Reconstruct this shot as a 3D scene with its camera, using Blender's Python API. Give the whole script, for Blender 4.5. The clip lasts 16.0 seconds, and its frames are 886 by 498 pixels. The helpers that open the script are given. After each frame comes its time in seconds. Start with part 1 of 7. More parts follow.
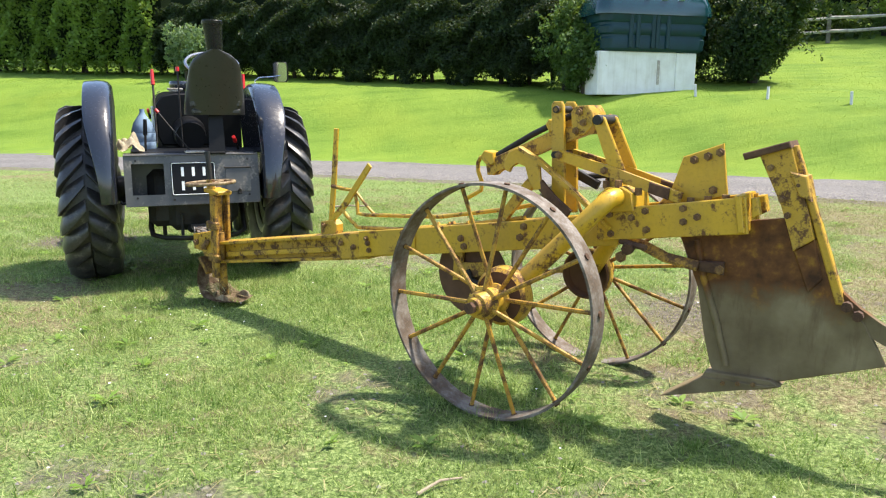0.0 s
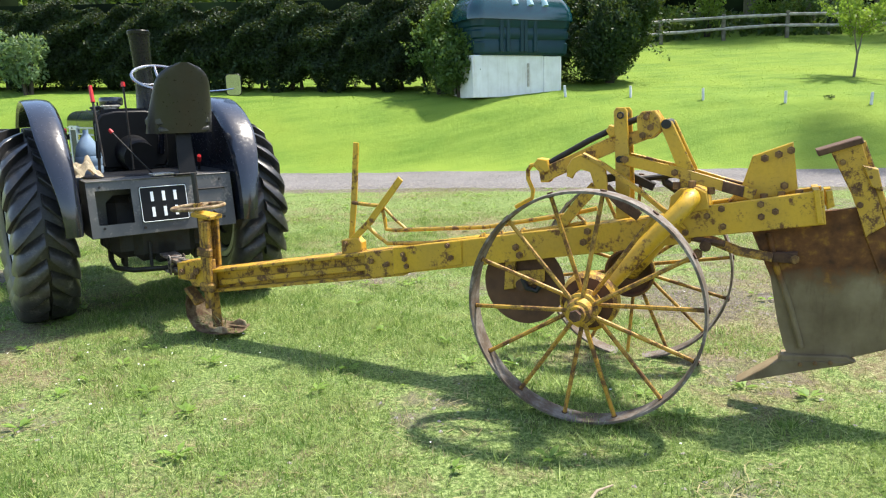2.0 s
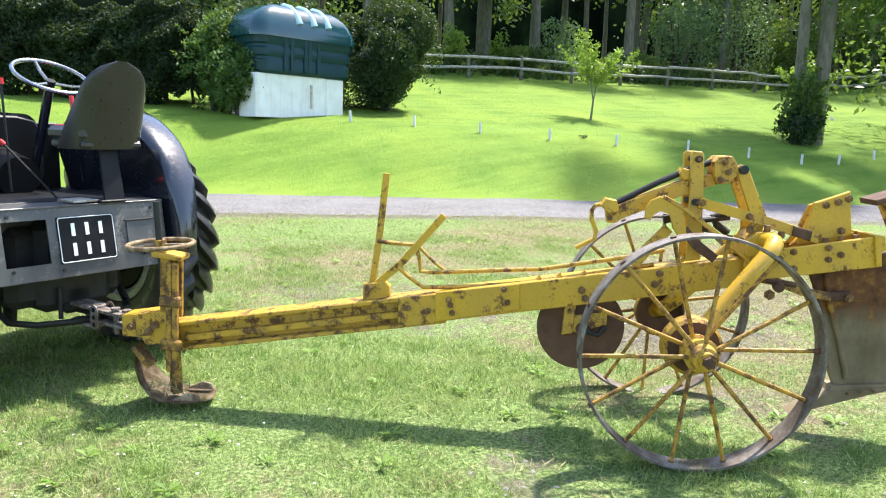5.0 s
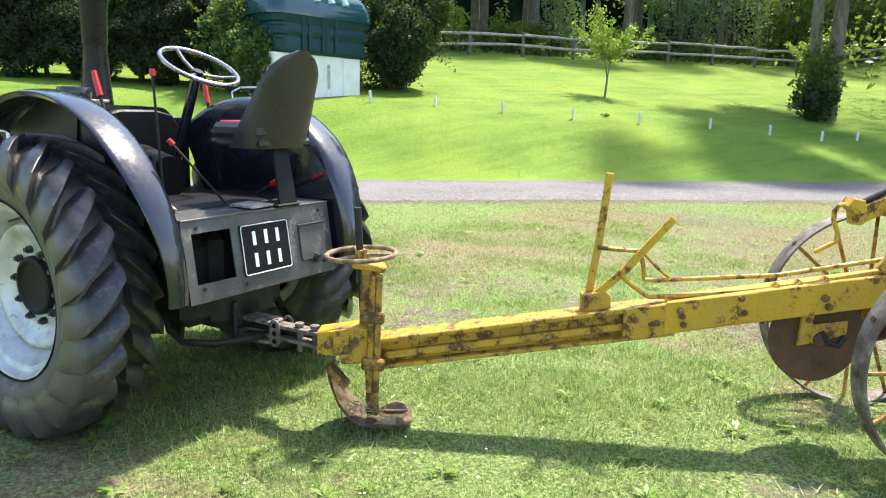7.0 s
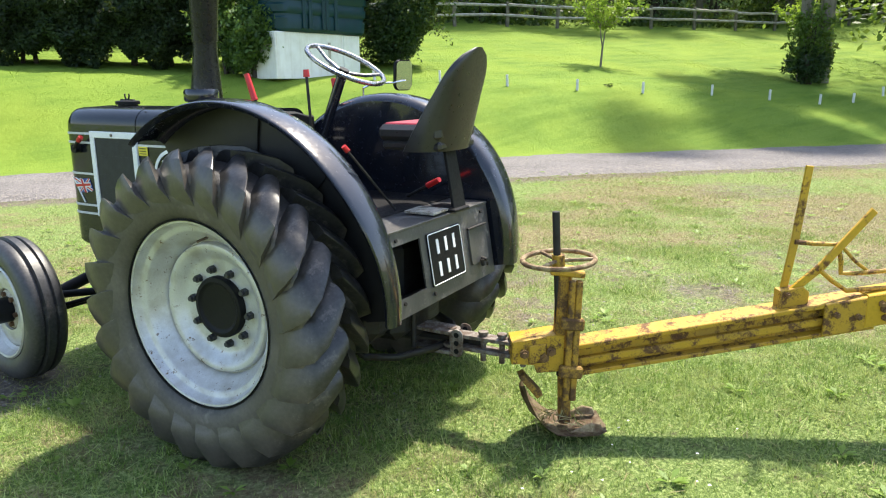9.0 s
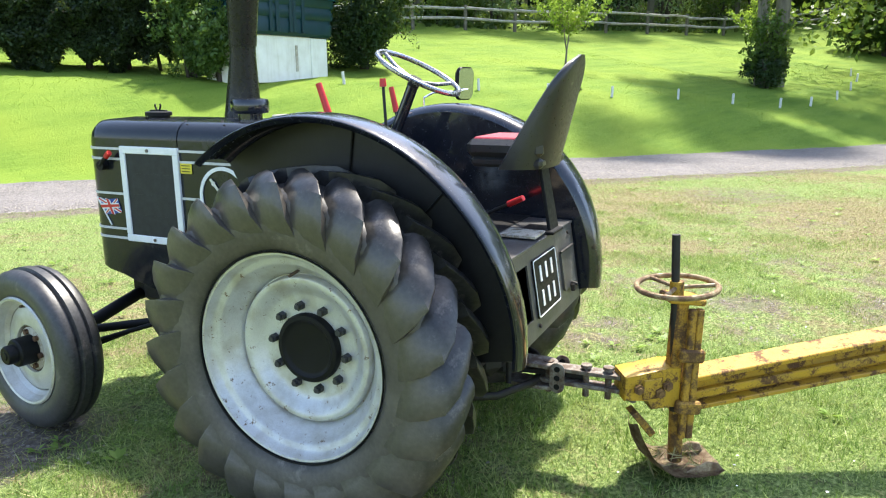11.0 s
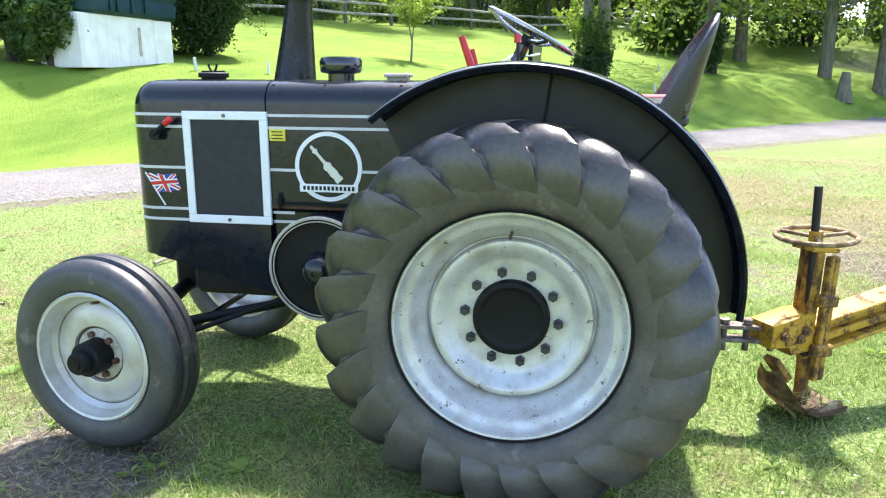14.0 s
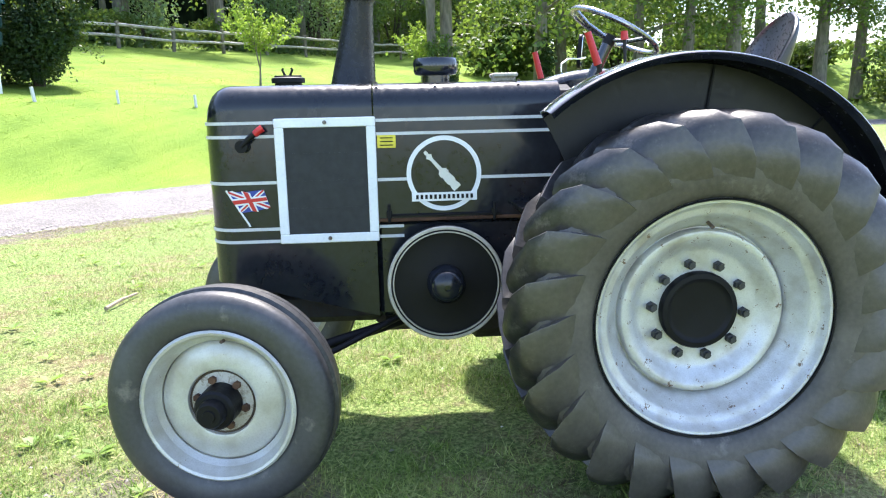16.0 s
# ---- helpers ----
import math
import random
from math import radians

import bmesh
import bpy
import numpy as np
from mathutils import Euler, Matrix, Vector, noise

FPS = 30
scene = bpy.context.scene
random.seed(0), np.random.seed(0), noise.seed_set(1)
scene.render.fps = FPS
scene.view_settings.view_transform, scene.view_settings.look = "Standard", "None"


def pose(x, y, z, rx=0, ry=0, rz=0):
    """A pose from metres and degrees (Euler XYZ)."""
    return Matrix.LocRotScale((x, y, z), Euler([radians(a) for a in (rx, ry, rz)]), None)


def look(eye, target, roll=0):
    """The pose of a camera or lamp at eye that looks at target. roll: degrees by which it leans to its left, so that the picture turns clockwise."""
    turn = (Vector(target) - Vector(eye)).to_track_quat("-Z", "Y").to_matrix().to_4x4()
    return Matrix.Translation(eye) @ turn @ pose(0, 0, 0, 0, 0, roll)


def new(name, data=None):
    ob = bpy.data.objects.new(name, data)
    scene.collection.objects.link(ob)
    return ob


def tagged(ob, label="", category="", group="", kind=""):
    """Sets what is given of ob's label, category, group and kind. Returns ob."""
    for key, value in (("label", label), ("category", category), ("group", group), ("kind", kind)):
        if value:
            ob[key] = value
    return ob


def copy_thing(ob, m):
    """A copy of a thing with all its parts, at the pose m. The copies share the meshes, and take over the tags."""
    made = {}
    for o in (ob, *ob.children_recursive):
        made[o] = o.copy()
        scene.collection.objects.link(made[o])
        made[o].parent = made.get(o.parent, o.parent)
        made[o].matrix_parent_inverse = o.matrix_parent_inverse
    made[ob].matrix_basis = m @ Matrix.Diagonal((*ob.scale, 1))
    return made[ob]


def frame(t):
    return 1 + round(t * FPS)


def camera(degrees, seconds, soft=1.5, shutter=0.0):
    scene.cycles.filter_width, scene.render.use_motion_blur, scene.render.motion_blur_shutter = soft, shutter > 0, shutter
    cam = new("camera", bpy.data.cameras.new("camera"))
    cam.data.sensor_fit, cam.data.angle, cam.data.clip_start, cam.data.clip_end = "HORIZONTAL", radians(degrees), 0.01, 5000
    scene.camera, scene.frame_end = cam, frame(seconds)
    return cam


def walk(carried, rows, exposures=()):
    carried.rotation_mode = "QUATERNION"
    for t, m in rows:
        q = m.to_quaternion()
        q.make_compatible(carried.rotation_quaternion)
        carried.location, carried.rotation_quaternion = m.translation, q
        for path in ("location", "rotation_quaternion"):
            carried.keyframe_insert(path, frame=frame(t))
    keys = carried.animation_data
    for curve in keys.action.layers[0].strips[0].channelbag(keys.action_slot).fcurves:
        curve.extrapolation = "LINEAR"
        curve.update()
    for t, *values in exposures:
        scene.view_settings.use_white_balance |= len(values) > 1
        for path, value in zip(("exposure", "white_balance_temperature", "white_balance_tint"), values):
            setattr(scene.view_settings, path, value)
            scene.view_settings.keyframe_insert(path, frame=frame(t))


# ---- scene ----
cam = camera(62.9, 16.0, soft=1.15)
PATH = [
    (0, (0.038, 0.031, 1.368), (-0.006, 1.993, 0.98), 0.4),
    (0.5, (-0.242, 0.0, 1.378), (-0.184, 1.96, 0.981), -0.1),
    (1, (-0.515, -0.028, 1.385), (-0.348, 1.924, 0.983), -0.9),
    (1.5, (-0.784, 0.067, 1.39), (-0.533, 2.01, 0.991), -2.0),
    (2, (-1.001, 0.183, 1.405), (-0.634, 2.112, 1.026), -1.5),
    (2.5, (-1.248, 0.283, 1.42), (-0.63, 2.153, 1.07), -0.2),
    (3, (-1.44, 0.396, 1.424), (-0.606, 2.18, 1.079), 1.0),
    (3.2, (-1.526, 0.479, 1.417), (-0.615, 2.227, 1.078), 1.2),
    (5.3, (-2.533, 1.286, 1.451), (-1.462, 2.945, 1.134), 1.9),
    (5.5, (-2.605, 1.384, 1.457), (-1.557, 3.059, 1.142), 1.6),
    (6, (-2.801, 1.581, 1.453), (-1.779, 3.268, 1.125), 1.9),
    (6.5, (-3.02, 1.773, 1.487), (-1.958, 3.429, 1.126), 1.5),
    (7, (-3.18, 2.058, 1.494), (-2.068, 3.677, 1.117), 1.4),
    (7.5, (-3.359, 2.274, 1.529), (-2.266, 3.905, 1.149), 1.4),
    (8, (-3.589, 2.422, 1.556), (-2.466, 4.029, 1.159), 0.8),
    (8.5, (-3.774, 2.573, 1.589), (-2.614, 4.143, 1.155), 0.5),
    (9, (-3.907, 2.765, 1.607), (-2.74, 4.325, 1.155), -0.4),
    (9.2, (-3.942, 2.824, 1.609), (-2.785, 4.39, 1.151), -0.5),
    (11.3, (-4.304, 3.518, 1.644), (-3.001, 4.965, 1.189), -0.3),
    (11.5, (-4.378, 3.575, 1.635), (-3.066, 5.008, 1.164), -0.2),
    (12, (-4.476, 3.75, 1.617), (-3.191, 5.184, 1.075), -0.4),
    (12.5, (-4.566, 3.917, 1.599), (-3.181, 5.275, 1.109), 0.5),
    (13, (-4.721, 4.069, 1.583), (-3.245, 5.33, 1.102), 0.7),
    (13.5, (-4.88, 4.272, 1.52), (-3.316, 5.428, 1.054), 0.6),
    (14, (-5.027, 4.561, 1.484), (-3.412, 5.648, 1.026), 0.2),
    (14.5, (-5.173, 4.775, 1.44), (-3.487, 5.764, 1.018), -0.6),
    (15, (-5.297, 5.055, 1.394), (-3.522, 5.883, 0.991), -1.4),
    (15.5, (-5.387, 5.397, 1.39), (-3.569, 6.139, 1.006), -2.2),
    (16, (-5.446, 5.697, 1.381), (-3.605, 6.375, 0.992), -1.3),
]
EXPOSURES = [(0.0, 1.36, 6700, 10), (3.0, 1.34, 6500, 9), (5.5, 1.76, 6250, 11), (7.0, 1.66, 6550, 11), (9.0, 1.46, 6850, 10), (11.5, 1.76, 6550, 10), (12.5, 1.88, 6450, 10), (14.5, 2.02, 6350, 14), (16.0, 2.06, 6300, 15)]
walk(cam, [(t, look(eye, target, roll)) for t, eye, target, roll in PATH], EXPOSURES)

# ---- world and sun ----
SUN_AZ, SUN_EL = 71.0, 62.0
world = bpy.data.worlds.new("sky")
scene.world = world
world.use_nodes = True
wn = world.node_tree
sky = wn.nodes.new("ShaderNodeTexSky")
sky.sky_type, sky.sun_disc = "NISHITA", False
sky.sun_elevation, sky.sun_rotation = radians(SUN_EL), radians(SUN_AZ)
sky.air_density, sky.dust_density, sky.ozone_density = 1.0, 1.5, 1.0
wn.links.new(sky.outputs["Color"], wn.nodes["Background"].inputs["Color"])
wn.nodes["Background"].inputs["Strength"].default_value = 0.15
sun = new("sun", bpy.data.lights.new("sun", "SUN"))
sun.data.energy, sun.data.angle, sun.data.color = 3.6, radians(2.8), (1.0, 0.95, 0.85)
aim = Vector((math.sin(radians(SUN_AZ)) * math.cos(radians(SUN_EL)), math.cos(radians(SUN_AZ)) * math.cos(radians(SUN_EL)), math.sin(radians(SUN_EL))))
sun.matrix_basis = Matrix.Translation((0, 0, 40)) @ aim.to_track_quat("Z", "Y").to_matrix().to_4x4()

# ---- materials ----
def material(name, rough=0.5, metal=0.0, spec=0.5):
    m = bpy.data.materials.new(name)
    m.use_nodes = True
    b = m.node_tree.nodes["Principled BSDF"]
    b.inputs["Roughness"].default_value, b.inputs["Metallic"].default_value = rough, metal
    b.inputs["Specular IOR Level"].default_value = spec
    return m, m.node_tree.nodes, m.node_tree.links, b


def noise_of(nodes, links, scale, detail=4.0, vector=None, rough=0.55):
    n = nodes.new("ShaderNodeTexNoise")
    n.inputs["Scale"].default_value, n.inputs["Detail"].default_value, n.inputs["Roughness"].default_value = scale, detail, rough
    if vector is None:
        vector = nodes.new("ShaderNodeTexCoord").outputs["Object"]
    links.new(vector, n.inputs["Vector"])
    return n.outputs["Fac"]


def ramp(nodes, links, fac, *stops):
    r = nodes.new("ShaderNodeValToRGB")
    while len(r.color_ramp.elements) < len(stops):
        r.color_ramp.elements.new(0.5)
    for e, (p, c) in zip(r.color_ramp.elements, stops):
        e.position, e.color = p, (*c, 1) if len(c) == 3 else c
    links.new(fac, r.inputs["Fac"])
    return r.outputs["Color"]


def mix(nodes, links, fac, a, b, kind="MIX"):
    m = nodes.new("ShaderNodeMix")
    m.data_type, m.blend_type = "RGBA", kind
    for key, v in (("Factor", fac), ("A", a), ("B", b)):
        sock = [i for i in m.inputs if i.name == key and (i.type == "RGBA" if key != "Factor" else i.type == "VALUE")][0]
        if isinstance(v, (int, float)):
            sock.default_value = v
        elif isinstance(v, tuple):
            sock.default_value = (*v, 1)
        else:
            links.new(v, sock)
    return [o for o in m.outputs if o.type == "RGBA"][0]


def bump(nodes, links, bsdf, height, strength=0.3, distance=0.01):
    b = nodes.new("ShaderNodeBump")
    b.inputs["Strength"].default_value, b.inputs["Distance"].default_value = strength, distance
    links.new(height, b.inputs["Height"])
    links.new(b.outputs["Normal"], bsdf.inputs["Normal"])


def plain(name, colour, rough=0.5, metal=0.0, vary=0.25, scale=12.0, spec=0.5, bumpy=0.1):
    """A paint or metal with slight variation at two scales."""
    m, n, l, b = material(name, rough, metal, spec)
    big, small = noise_of(n, l, scale), noise_of(n, l, scale * 9)
    lo, hi = tuple(c * (1 - vary) for c in colour), tuple(min(1, c * (1 + vary)) for c in colour)
    c = ramp(n, l, big, (0.3, lo), (0.7, hi))
    c = mix(n, l, 0.35, c, ramp(n, l, small, (0.35, lo), (0.65, hi)))
    l.new(c, b.inputs["Base Color"])
    r = n.new("ShaderNodeMapRange")
    r.inputs["From Min"].default_value, r.inputs["From Max"].default_value = 0.3, 0.7
    r.inputs["To Min"].default_value, r.inputs["To Max"].default_value = max(0.03, rough - 0.1), min(1, rough + 0.1)
    l.new(small, r.inputs["Value"])
    l.new(r.outputs["Result"], b.inputs["Roughness"])
    if bumpy:
        bump(n, l, b, small, bumpy, 0.004)
    return m


def worn(name, paint, under, amount=0.5, rough=0.5, scale=7.0, edge=0.04, dust=(0.16, 0.12, 0.05), dusty=0.3):
    """Paint that has flaked off in patches down to rust, with grime."""
    m, n, l, b = material(name, rough)
    info = n.new("ShaderNodeObjectInfo")
    co = n.new("ShaderNodeTexCoord")
    add = n.new("ShaderNodeVectorMath")
    add.operation = "MULTIPLY_ADD"
    l.new(info.outputs["Random"], add.inputs[0])
    add.inputs[1].default_value = (9, 7, 5)
    l.new(co.outputs["Object"], add.inputs[2])
    v = add.outputs["Vector"]
    patch, fine, grime = noise_of(n, l, scale, 6, v, 0.65), noise_of(n, l, scale * 8, 5, v, 0.6), noise_of(n, l, scale * 0.4, 3, v)
    f = n.new("ShaderNodeMath")
    f.operation = "MULTIPLY_ADD"
    f.inputs[1].default_value = 0.22
    l.new(fine, f.inputs[0]), l.new(patch, f.inputs[2])
    mask = ramp(n, l, f.outputs[0], (1 - amount - edge, (0, 0, 0)), (1 - amount + edge, (1, 1, 1)))
    c = mix(n, l, ramp(n, l, fine, (0.45, (0, 0, 0)), (0.75, (0.4, 0.4, 0.4))), paint, tuple(x * 0.6 for x in paint))
    c = mix(n, l, ramp(n, l, grime, (0.45, (0, 0, 0)), (0.75, (dusty, dusty, dusty))), c, dust)
    rust = ramp(n, l, fine, (0.3, tuple(x * 0.45 for x in under)), (0.7, tuple(x * 1.4 for x in under)))
    l.new(mix(n, l, mask, c, rust), b.inputs["Base Color"])
    l.new(ramp(n, l, f.outputs[0], (1 - amount - edge, (rough, rough, rough)), (1 - amount + edge, (0.88, 0.88, 0.88))), b.inputs["Roughness"])
    bump(n, l, b, f.outputs[0], 0.35, 0.006)
    return m


def leafy(name, dark, light, rough=0.5, through_it=0.35):
    """Leaves: colour varies from leaf to leaf, and light shines through."""
    m, n, l, b = material(name, rough, 0, 0.3)
    geo = n.new("ShaderNodeNewGeometry")
    big = noise_of(n, l, 0.9, 3)
    c = ramp(n, l, geo.outputs["Random Per Island"], (0.0, dark), (1.0, light))
    c = mix(n, l, ramp(n, l, big, (0.35, (0, 0, 0)), (0.65, (0.6, 0.6, 0.6))), c, tuple(x * 0.6 for x in dark))
    l.new(c, b.inputs["Base Color"])
    t = n.new("ShaderNodeBsdfTranslucent")
    l.new(mix(n, l, 0.5, c, (0.35, 0.5, 0.06), "MIX"), t.inputs["Color"])
    s = n.new("ShaderNodeMixShader")
    s.inputs["Fac"].default_value = through_it
    l.new(b.outputs["BSDF"], s.inputs[1]), l.new(t.outputs["BSDF"], s.inputs[2])
    l.new(s.outputs["Shader"], n["Material Output"].inputs["Surface"])
    return m


YELLOW = worn("yellow_paint", (0.55, 0.318, 0.018), (0.12, 0.052, 0.018), 0.285, 0.38, 8.0, 0.05, (0.26, 0.17, 0.05), 0.4)
YELLOW_WORN = worn("yellow_paint_worn", (0.50, 0.285, 0.020), (0.11, 0.050, 0.020), 0.335, 0.45, 15.0, 0.06, (0.24, 0.15, 0.05), 0.5)
RUST = worn("rusty_iron", (0.15, 0.075, 0.035), (0.075, 0.035, 0.018), 0.5, 0.8, 12.0, 0.15)
DISC = worn("rusty_disc", (0.15, 0.065, 0.03), (0.08, 0.038, 0.02), 0.45, 0.75, 8.0, 0.2)
BOLT = worn("rusty_bolt", (0.30, 0.165, 0.045), (0.13, 0.065, 0.028), 0.45, 0.7, 30.0, 0.15)
JACK_YELLOW = worn("jack_yellow", (0.42, 0.225, 0.02), (0.10, 0.05, 0.02), 0.40, 0.55, 16.0, 0.08, (0.12, 0.08, 0.03), 0.6)
STEEL = worn("bare_steel", (0.225, 0.195, 0.17), (0.10, 0.07, 0.048), 0.42, 0.55, 10.0, 0.12, (0.2, 0.19, 0.17), 0.5)
DARK_STEEL = worn("dark_greasy_steel", (0.009, 0.009, 0.009), (0.022, 0.016, 0.011), 0.36, 0.6, 14.0, 0.1, (0.03, 0.025, 0.02), 0.25)
LINK_STEEL = worn("worn_link_steel", (0.24, 0.22, 0.20), (0.10, 0.065, 0.045), 0.42, 0.45, 20.0, 0.1)
BLACK = plain("gloss_black_paint", (0.009, 0.011, 0.018), 0.20, 0, 0.3, 5.0, 0.5, 0)
BLACK.node_tree.nodes["Principled BSDF"].inputs["Coat Weight"].default_value = 0.7
BLACK.node_tree.nodes["Principled BSDF"].inputs["Coat Roughness"].default_value = 0.07
BLACK.node_tree.nodes["Principled BSDF"].inputs["Coat IOR"].default_value = 1.5
BONNET = plain("bonnet_black_paint", (0.012, 0.014, 0.018), 0.17, 0, 0.3, 5.0, 0.45, 0)
EXHAUST = plain("satin_black_pipe", (0.008, 0.0085, 0.010), 0.30, 0, 0.4, 6.0, 0.35, 0.05)
BLACK_DULL = plain("dull_black_paint", (0.006, 0.006, 0.007), 0.5, 0, 0.35, 8.0, 0.2)
BOX_BLACK = worn("scuffed_black_paint", (0.048, 0.048, 0.050), (0.19, 0.175, 0.155), 0.25, 0.36, 7.0, 0.10, (0.14, 0.13, 0.115), 0.7)
WHEEL_BROWN = worn("worn_handwheel", (0.30, 0.22, 0.11), (0.13, 0.07, 0.035), 0.40, 0.55, 25.0, 0.1)
SEAT_BLACK = plain("seat_black", (0.020, 0.019, 0.018), 0.36, 0, 0.3, 6.0, 0.55)
# grey that carries the sky's sheen on the seat's inner face
SEAT_INNER = plain("worn_seat_steel", (0.20, 0.21, 0.23), 0.32, 0.5, 0.25, 8.0, 0.6)
PLATE_BLACK = plain("dusty_black_plate", (0.013, 0.0125, 0.013), 0.45, 0, 0.45, 6.0, 0.35)
VINYL = plain("red_vinyl", (0.36, 0.03, 0.05), 0.5, 0, 0.15, 20.0)
SILVER = worn("silver_wheel_paint", (0.60, 0.60, 0.595), (0.18, 0.12, 0.08), 0.235, 0.36, 26.0, 0.02, (0.33, 0.295, 0.24), 0.75)
SILVER.node_tree.nodes["Principled BSDF"].inputs["Metallic"].default_value = 0.4
SILVER_CLEAN = worn("clean_silver_paint", (0.58, 0.575, 0.55), (0.24, 0.19, 0.13), 0.19, 0.36, 20.0, 0.02, (0.36, 0.33, 0.26), 0.8)
SILVER_CLEAN.node_tree.nodes["Principled BSDF"].inputs["Metallic"].default_value = 0.35
SPOKE = worn("rusty_spoke", (0.46, 0.25, 0.022), (0.12, 0.055, 0.02), 0.37, 0.55, 14.0, 0.08)
SKID = worn("rusty_skid", (0.34, 0.26, 0.16), (0.13, 0.075, 0.04), 0.40, 0.75, 18.0, 0.12)
CREAM = worn("cream_dirty_paint", (0.46, 0.43, 0.36), (0.17, 0.13, 0.085), 0.33, 0.55, 22.0, 0.08)
WHITE = plain("white_paint", (0.78, 0.79, 0.80), 0.35, 0, 0.06, 10.0)
STRIPE = plain("dull_white_paint", (0.56, 0.565, 0.57), 0.45, 0, 0.12, 14.0)
CHROME = plain("chrome", (0.75, 0.75, 0.75), 0.12, 1.0, 0.05, 10.0)
RED = plain("red_grip", (0.55, 0.02, 0.02), 0.35, 0, 0.15, 30.0)
BLUE = plain("blue_paint", (0.02, 0.05, 0.30), 0.4)
YELLOW_PLATE = plain("yellow_label", (0.72, 0.60, 0.05), 0.45)
GRILLE = plain("dark_gauze", (0.022, 0.024, 0.028), 0.55, 0.3, 0.35, 30.0)
WHEEL_RIM = plain("grey_steering_rim", (0.34, 0.34, 0.35), 0.24, 0.95, 0.15)
RAG = plain("cream_cloth", (0.58, 0.50, 0.36), 0.9, 0, 0.3, 25.0, 0.1, 0.6)
BOTTLE = plain("blue_plastic", (0.20, 0.28, 0.38), 0.15, 0, 0.15, 20.0)
TANK = plain("dark_green_plastic", (0.005, 0.042, 0.052), 0.12, 0, 0.15, 3.0, 0.8)
TANK_BODY = plain("matt_green_plastic", (0.005, 0.034, 0.043), 0.42, 0, 0.2, 3.0, 0.3)
# pale tone paints the sky's glint on the lid ribs
TANK_RIB = plain("faded_green_plastic", (0.22, 0.36, 0.40), 0.2, 0, 0.12, 6.0, 0.6)
MIRROR = plain("mirror_glass", (0.42, 0.44, 0.46), 0.03, 1.0, 0.02, 4.0, 0.5, 0)

def rubber(name, rough, tread, flank, dust):
    """Black rubber, dusty on the side walls; the tread's darker tone takes in its shade."""
    m, n, l, b = material(name, rough, 0, 0.6)
    co = n.new("ShaderNodeTexCoord").outputs["Object"]
    sep = n.new("ShaderNodeSeparateXYZ")
    l.new(co, sep.inputs["Vector"])
    across = n.new("ShaderNodeMath")
    across.operation = "ABSOLUTE"
    l.new(sep.outputs["X"], across.inputs[0])
    blot, fine = noise_of(n, l, 6, 5), noise_of(n, l, 60, 3)
    wide = n.new("ShaderNodeMath")
    wide.operation = "MULTIPLY_ADD"
    wide.inputs[1].default_value = 0.03
    l.new(blot, wide.inputs[0]), l.new(across.outputs[0], wide.inputs[2])
    side_ = ramp(n, l, wide.outputs[0], (flank[0], (0, 0, 0)), (flank[1], (1, 1, 1)))
    base_ = ramp(n, l, fine, (0.3, tuple(v * 0.6 for v in tread)), (0.7, tuple(v * 1.7 for v in tread)))
    dirt = ramp(n, l, blot, (0.30, tuple(v * 0.65 for v in dust)), (0.55, dust), (0.75, tuple(v * 1.6 for v in dust)))
    dirt = mix(n, l, 0.35, dirt, ramp(n, l, fine, (0.3, tuple(v * 0.5 for v in dust)), (0.7, tuple(v * 1.3 for v in dust))))
    scuff = ramp(n, l, noise_of(n, l, 9, 5, None, 0.7), (0.60, (0, 0, 0)), (0.74, (0.7, 0.7, 0.7)))
    c = mix(n, l, scuff, mix(n, l, side_, base_, dirt), (0.19, 0.17, 0.15))
    l.new(c, b.inputs["Base Color"])
    bump(n, l, b, fine, 0.22, 0.004)
    return m


RUBBER = rubber("tyre_rubber", 0.50, (0.019, 0.018, 0.018), (0.158, 0.182), (0.082, 0.071, 0.060))
LUG_RUBBER = rubber("dusty_lug_rubber", 0.34, (0.020, 0.019, 0.019), (0.172, 0.204), (0.074, 0.065, 0.056))
FRONT_RUBBER = rubber("front_tyre_rubber", 0.46, (0.024, 0.024, 0.026), (0.088, 0.112), (0.050, 0.050, 0.053))
PALE_STEEL = plain("pale_worn_steel", (0.44, 0.41, 0.35), 0.45, 0.2, 0.3, 30.0)
# brown dirt, with the shade of the rim's grooves in the same colour
GROOVE_DARK = plain("dry_grime", (0.085, 0.062, 0.042), 0.9, 0, 0.4, 60.0)
NUT = plain("dark_nut", (0.05, 0.05, 0.052), 0.5, 0.4, 0.3, 40.0)

m, n, l, b = material("blade_steel", 0.66, 0.0, 0.25)
co = n.new("ShaderNodeTexCoord").outputs["Object"]
sep = n.new("ShaderNodeSeparateXYZ")
l.new(co, sep.inputs["Vector"])
wob = n.new("ShaderNodeMath")
wob.operation = "MULTIPLY_ADD"
wob.inputs[1].default_value = 0.30
l.new(noise_of(n, l, 7, 6), wob.inputs[0]), l.new(sep.outputs["Z"], wob.inputs[2])
mud = ramp(n, l, noise_of(n, l, 5, 6), (0.3, (0.115, 0.082, 0.042)), (0.55, (0.19, 0.142, 0.078)), (0.75, (0.26, 0.205, 0.12)))
rusty = ramp(n, l, noise_of(n, l, 14, 5), (0.3, (0.045, 0.018, 0.008)), (0.55, (0.14, 0.055, 0.016)), (0.72, (0.32, 0.17, 0.02)))
mp = n.new("ShaderNodeMapping")
mp.inputs["Scale"].default_value = (6, 6, 1.1)
l.new(co, mp.inputs["Vector"])
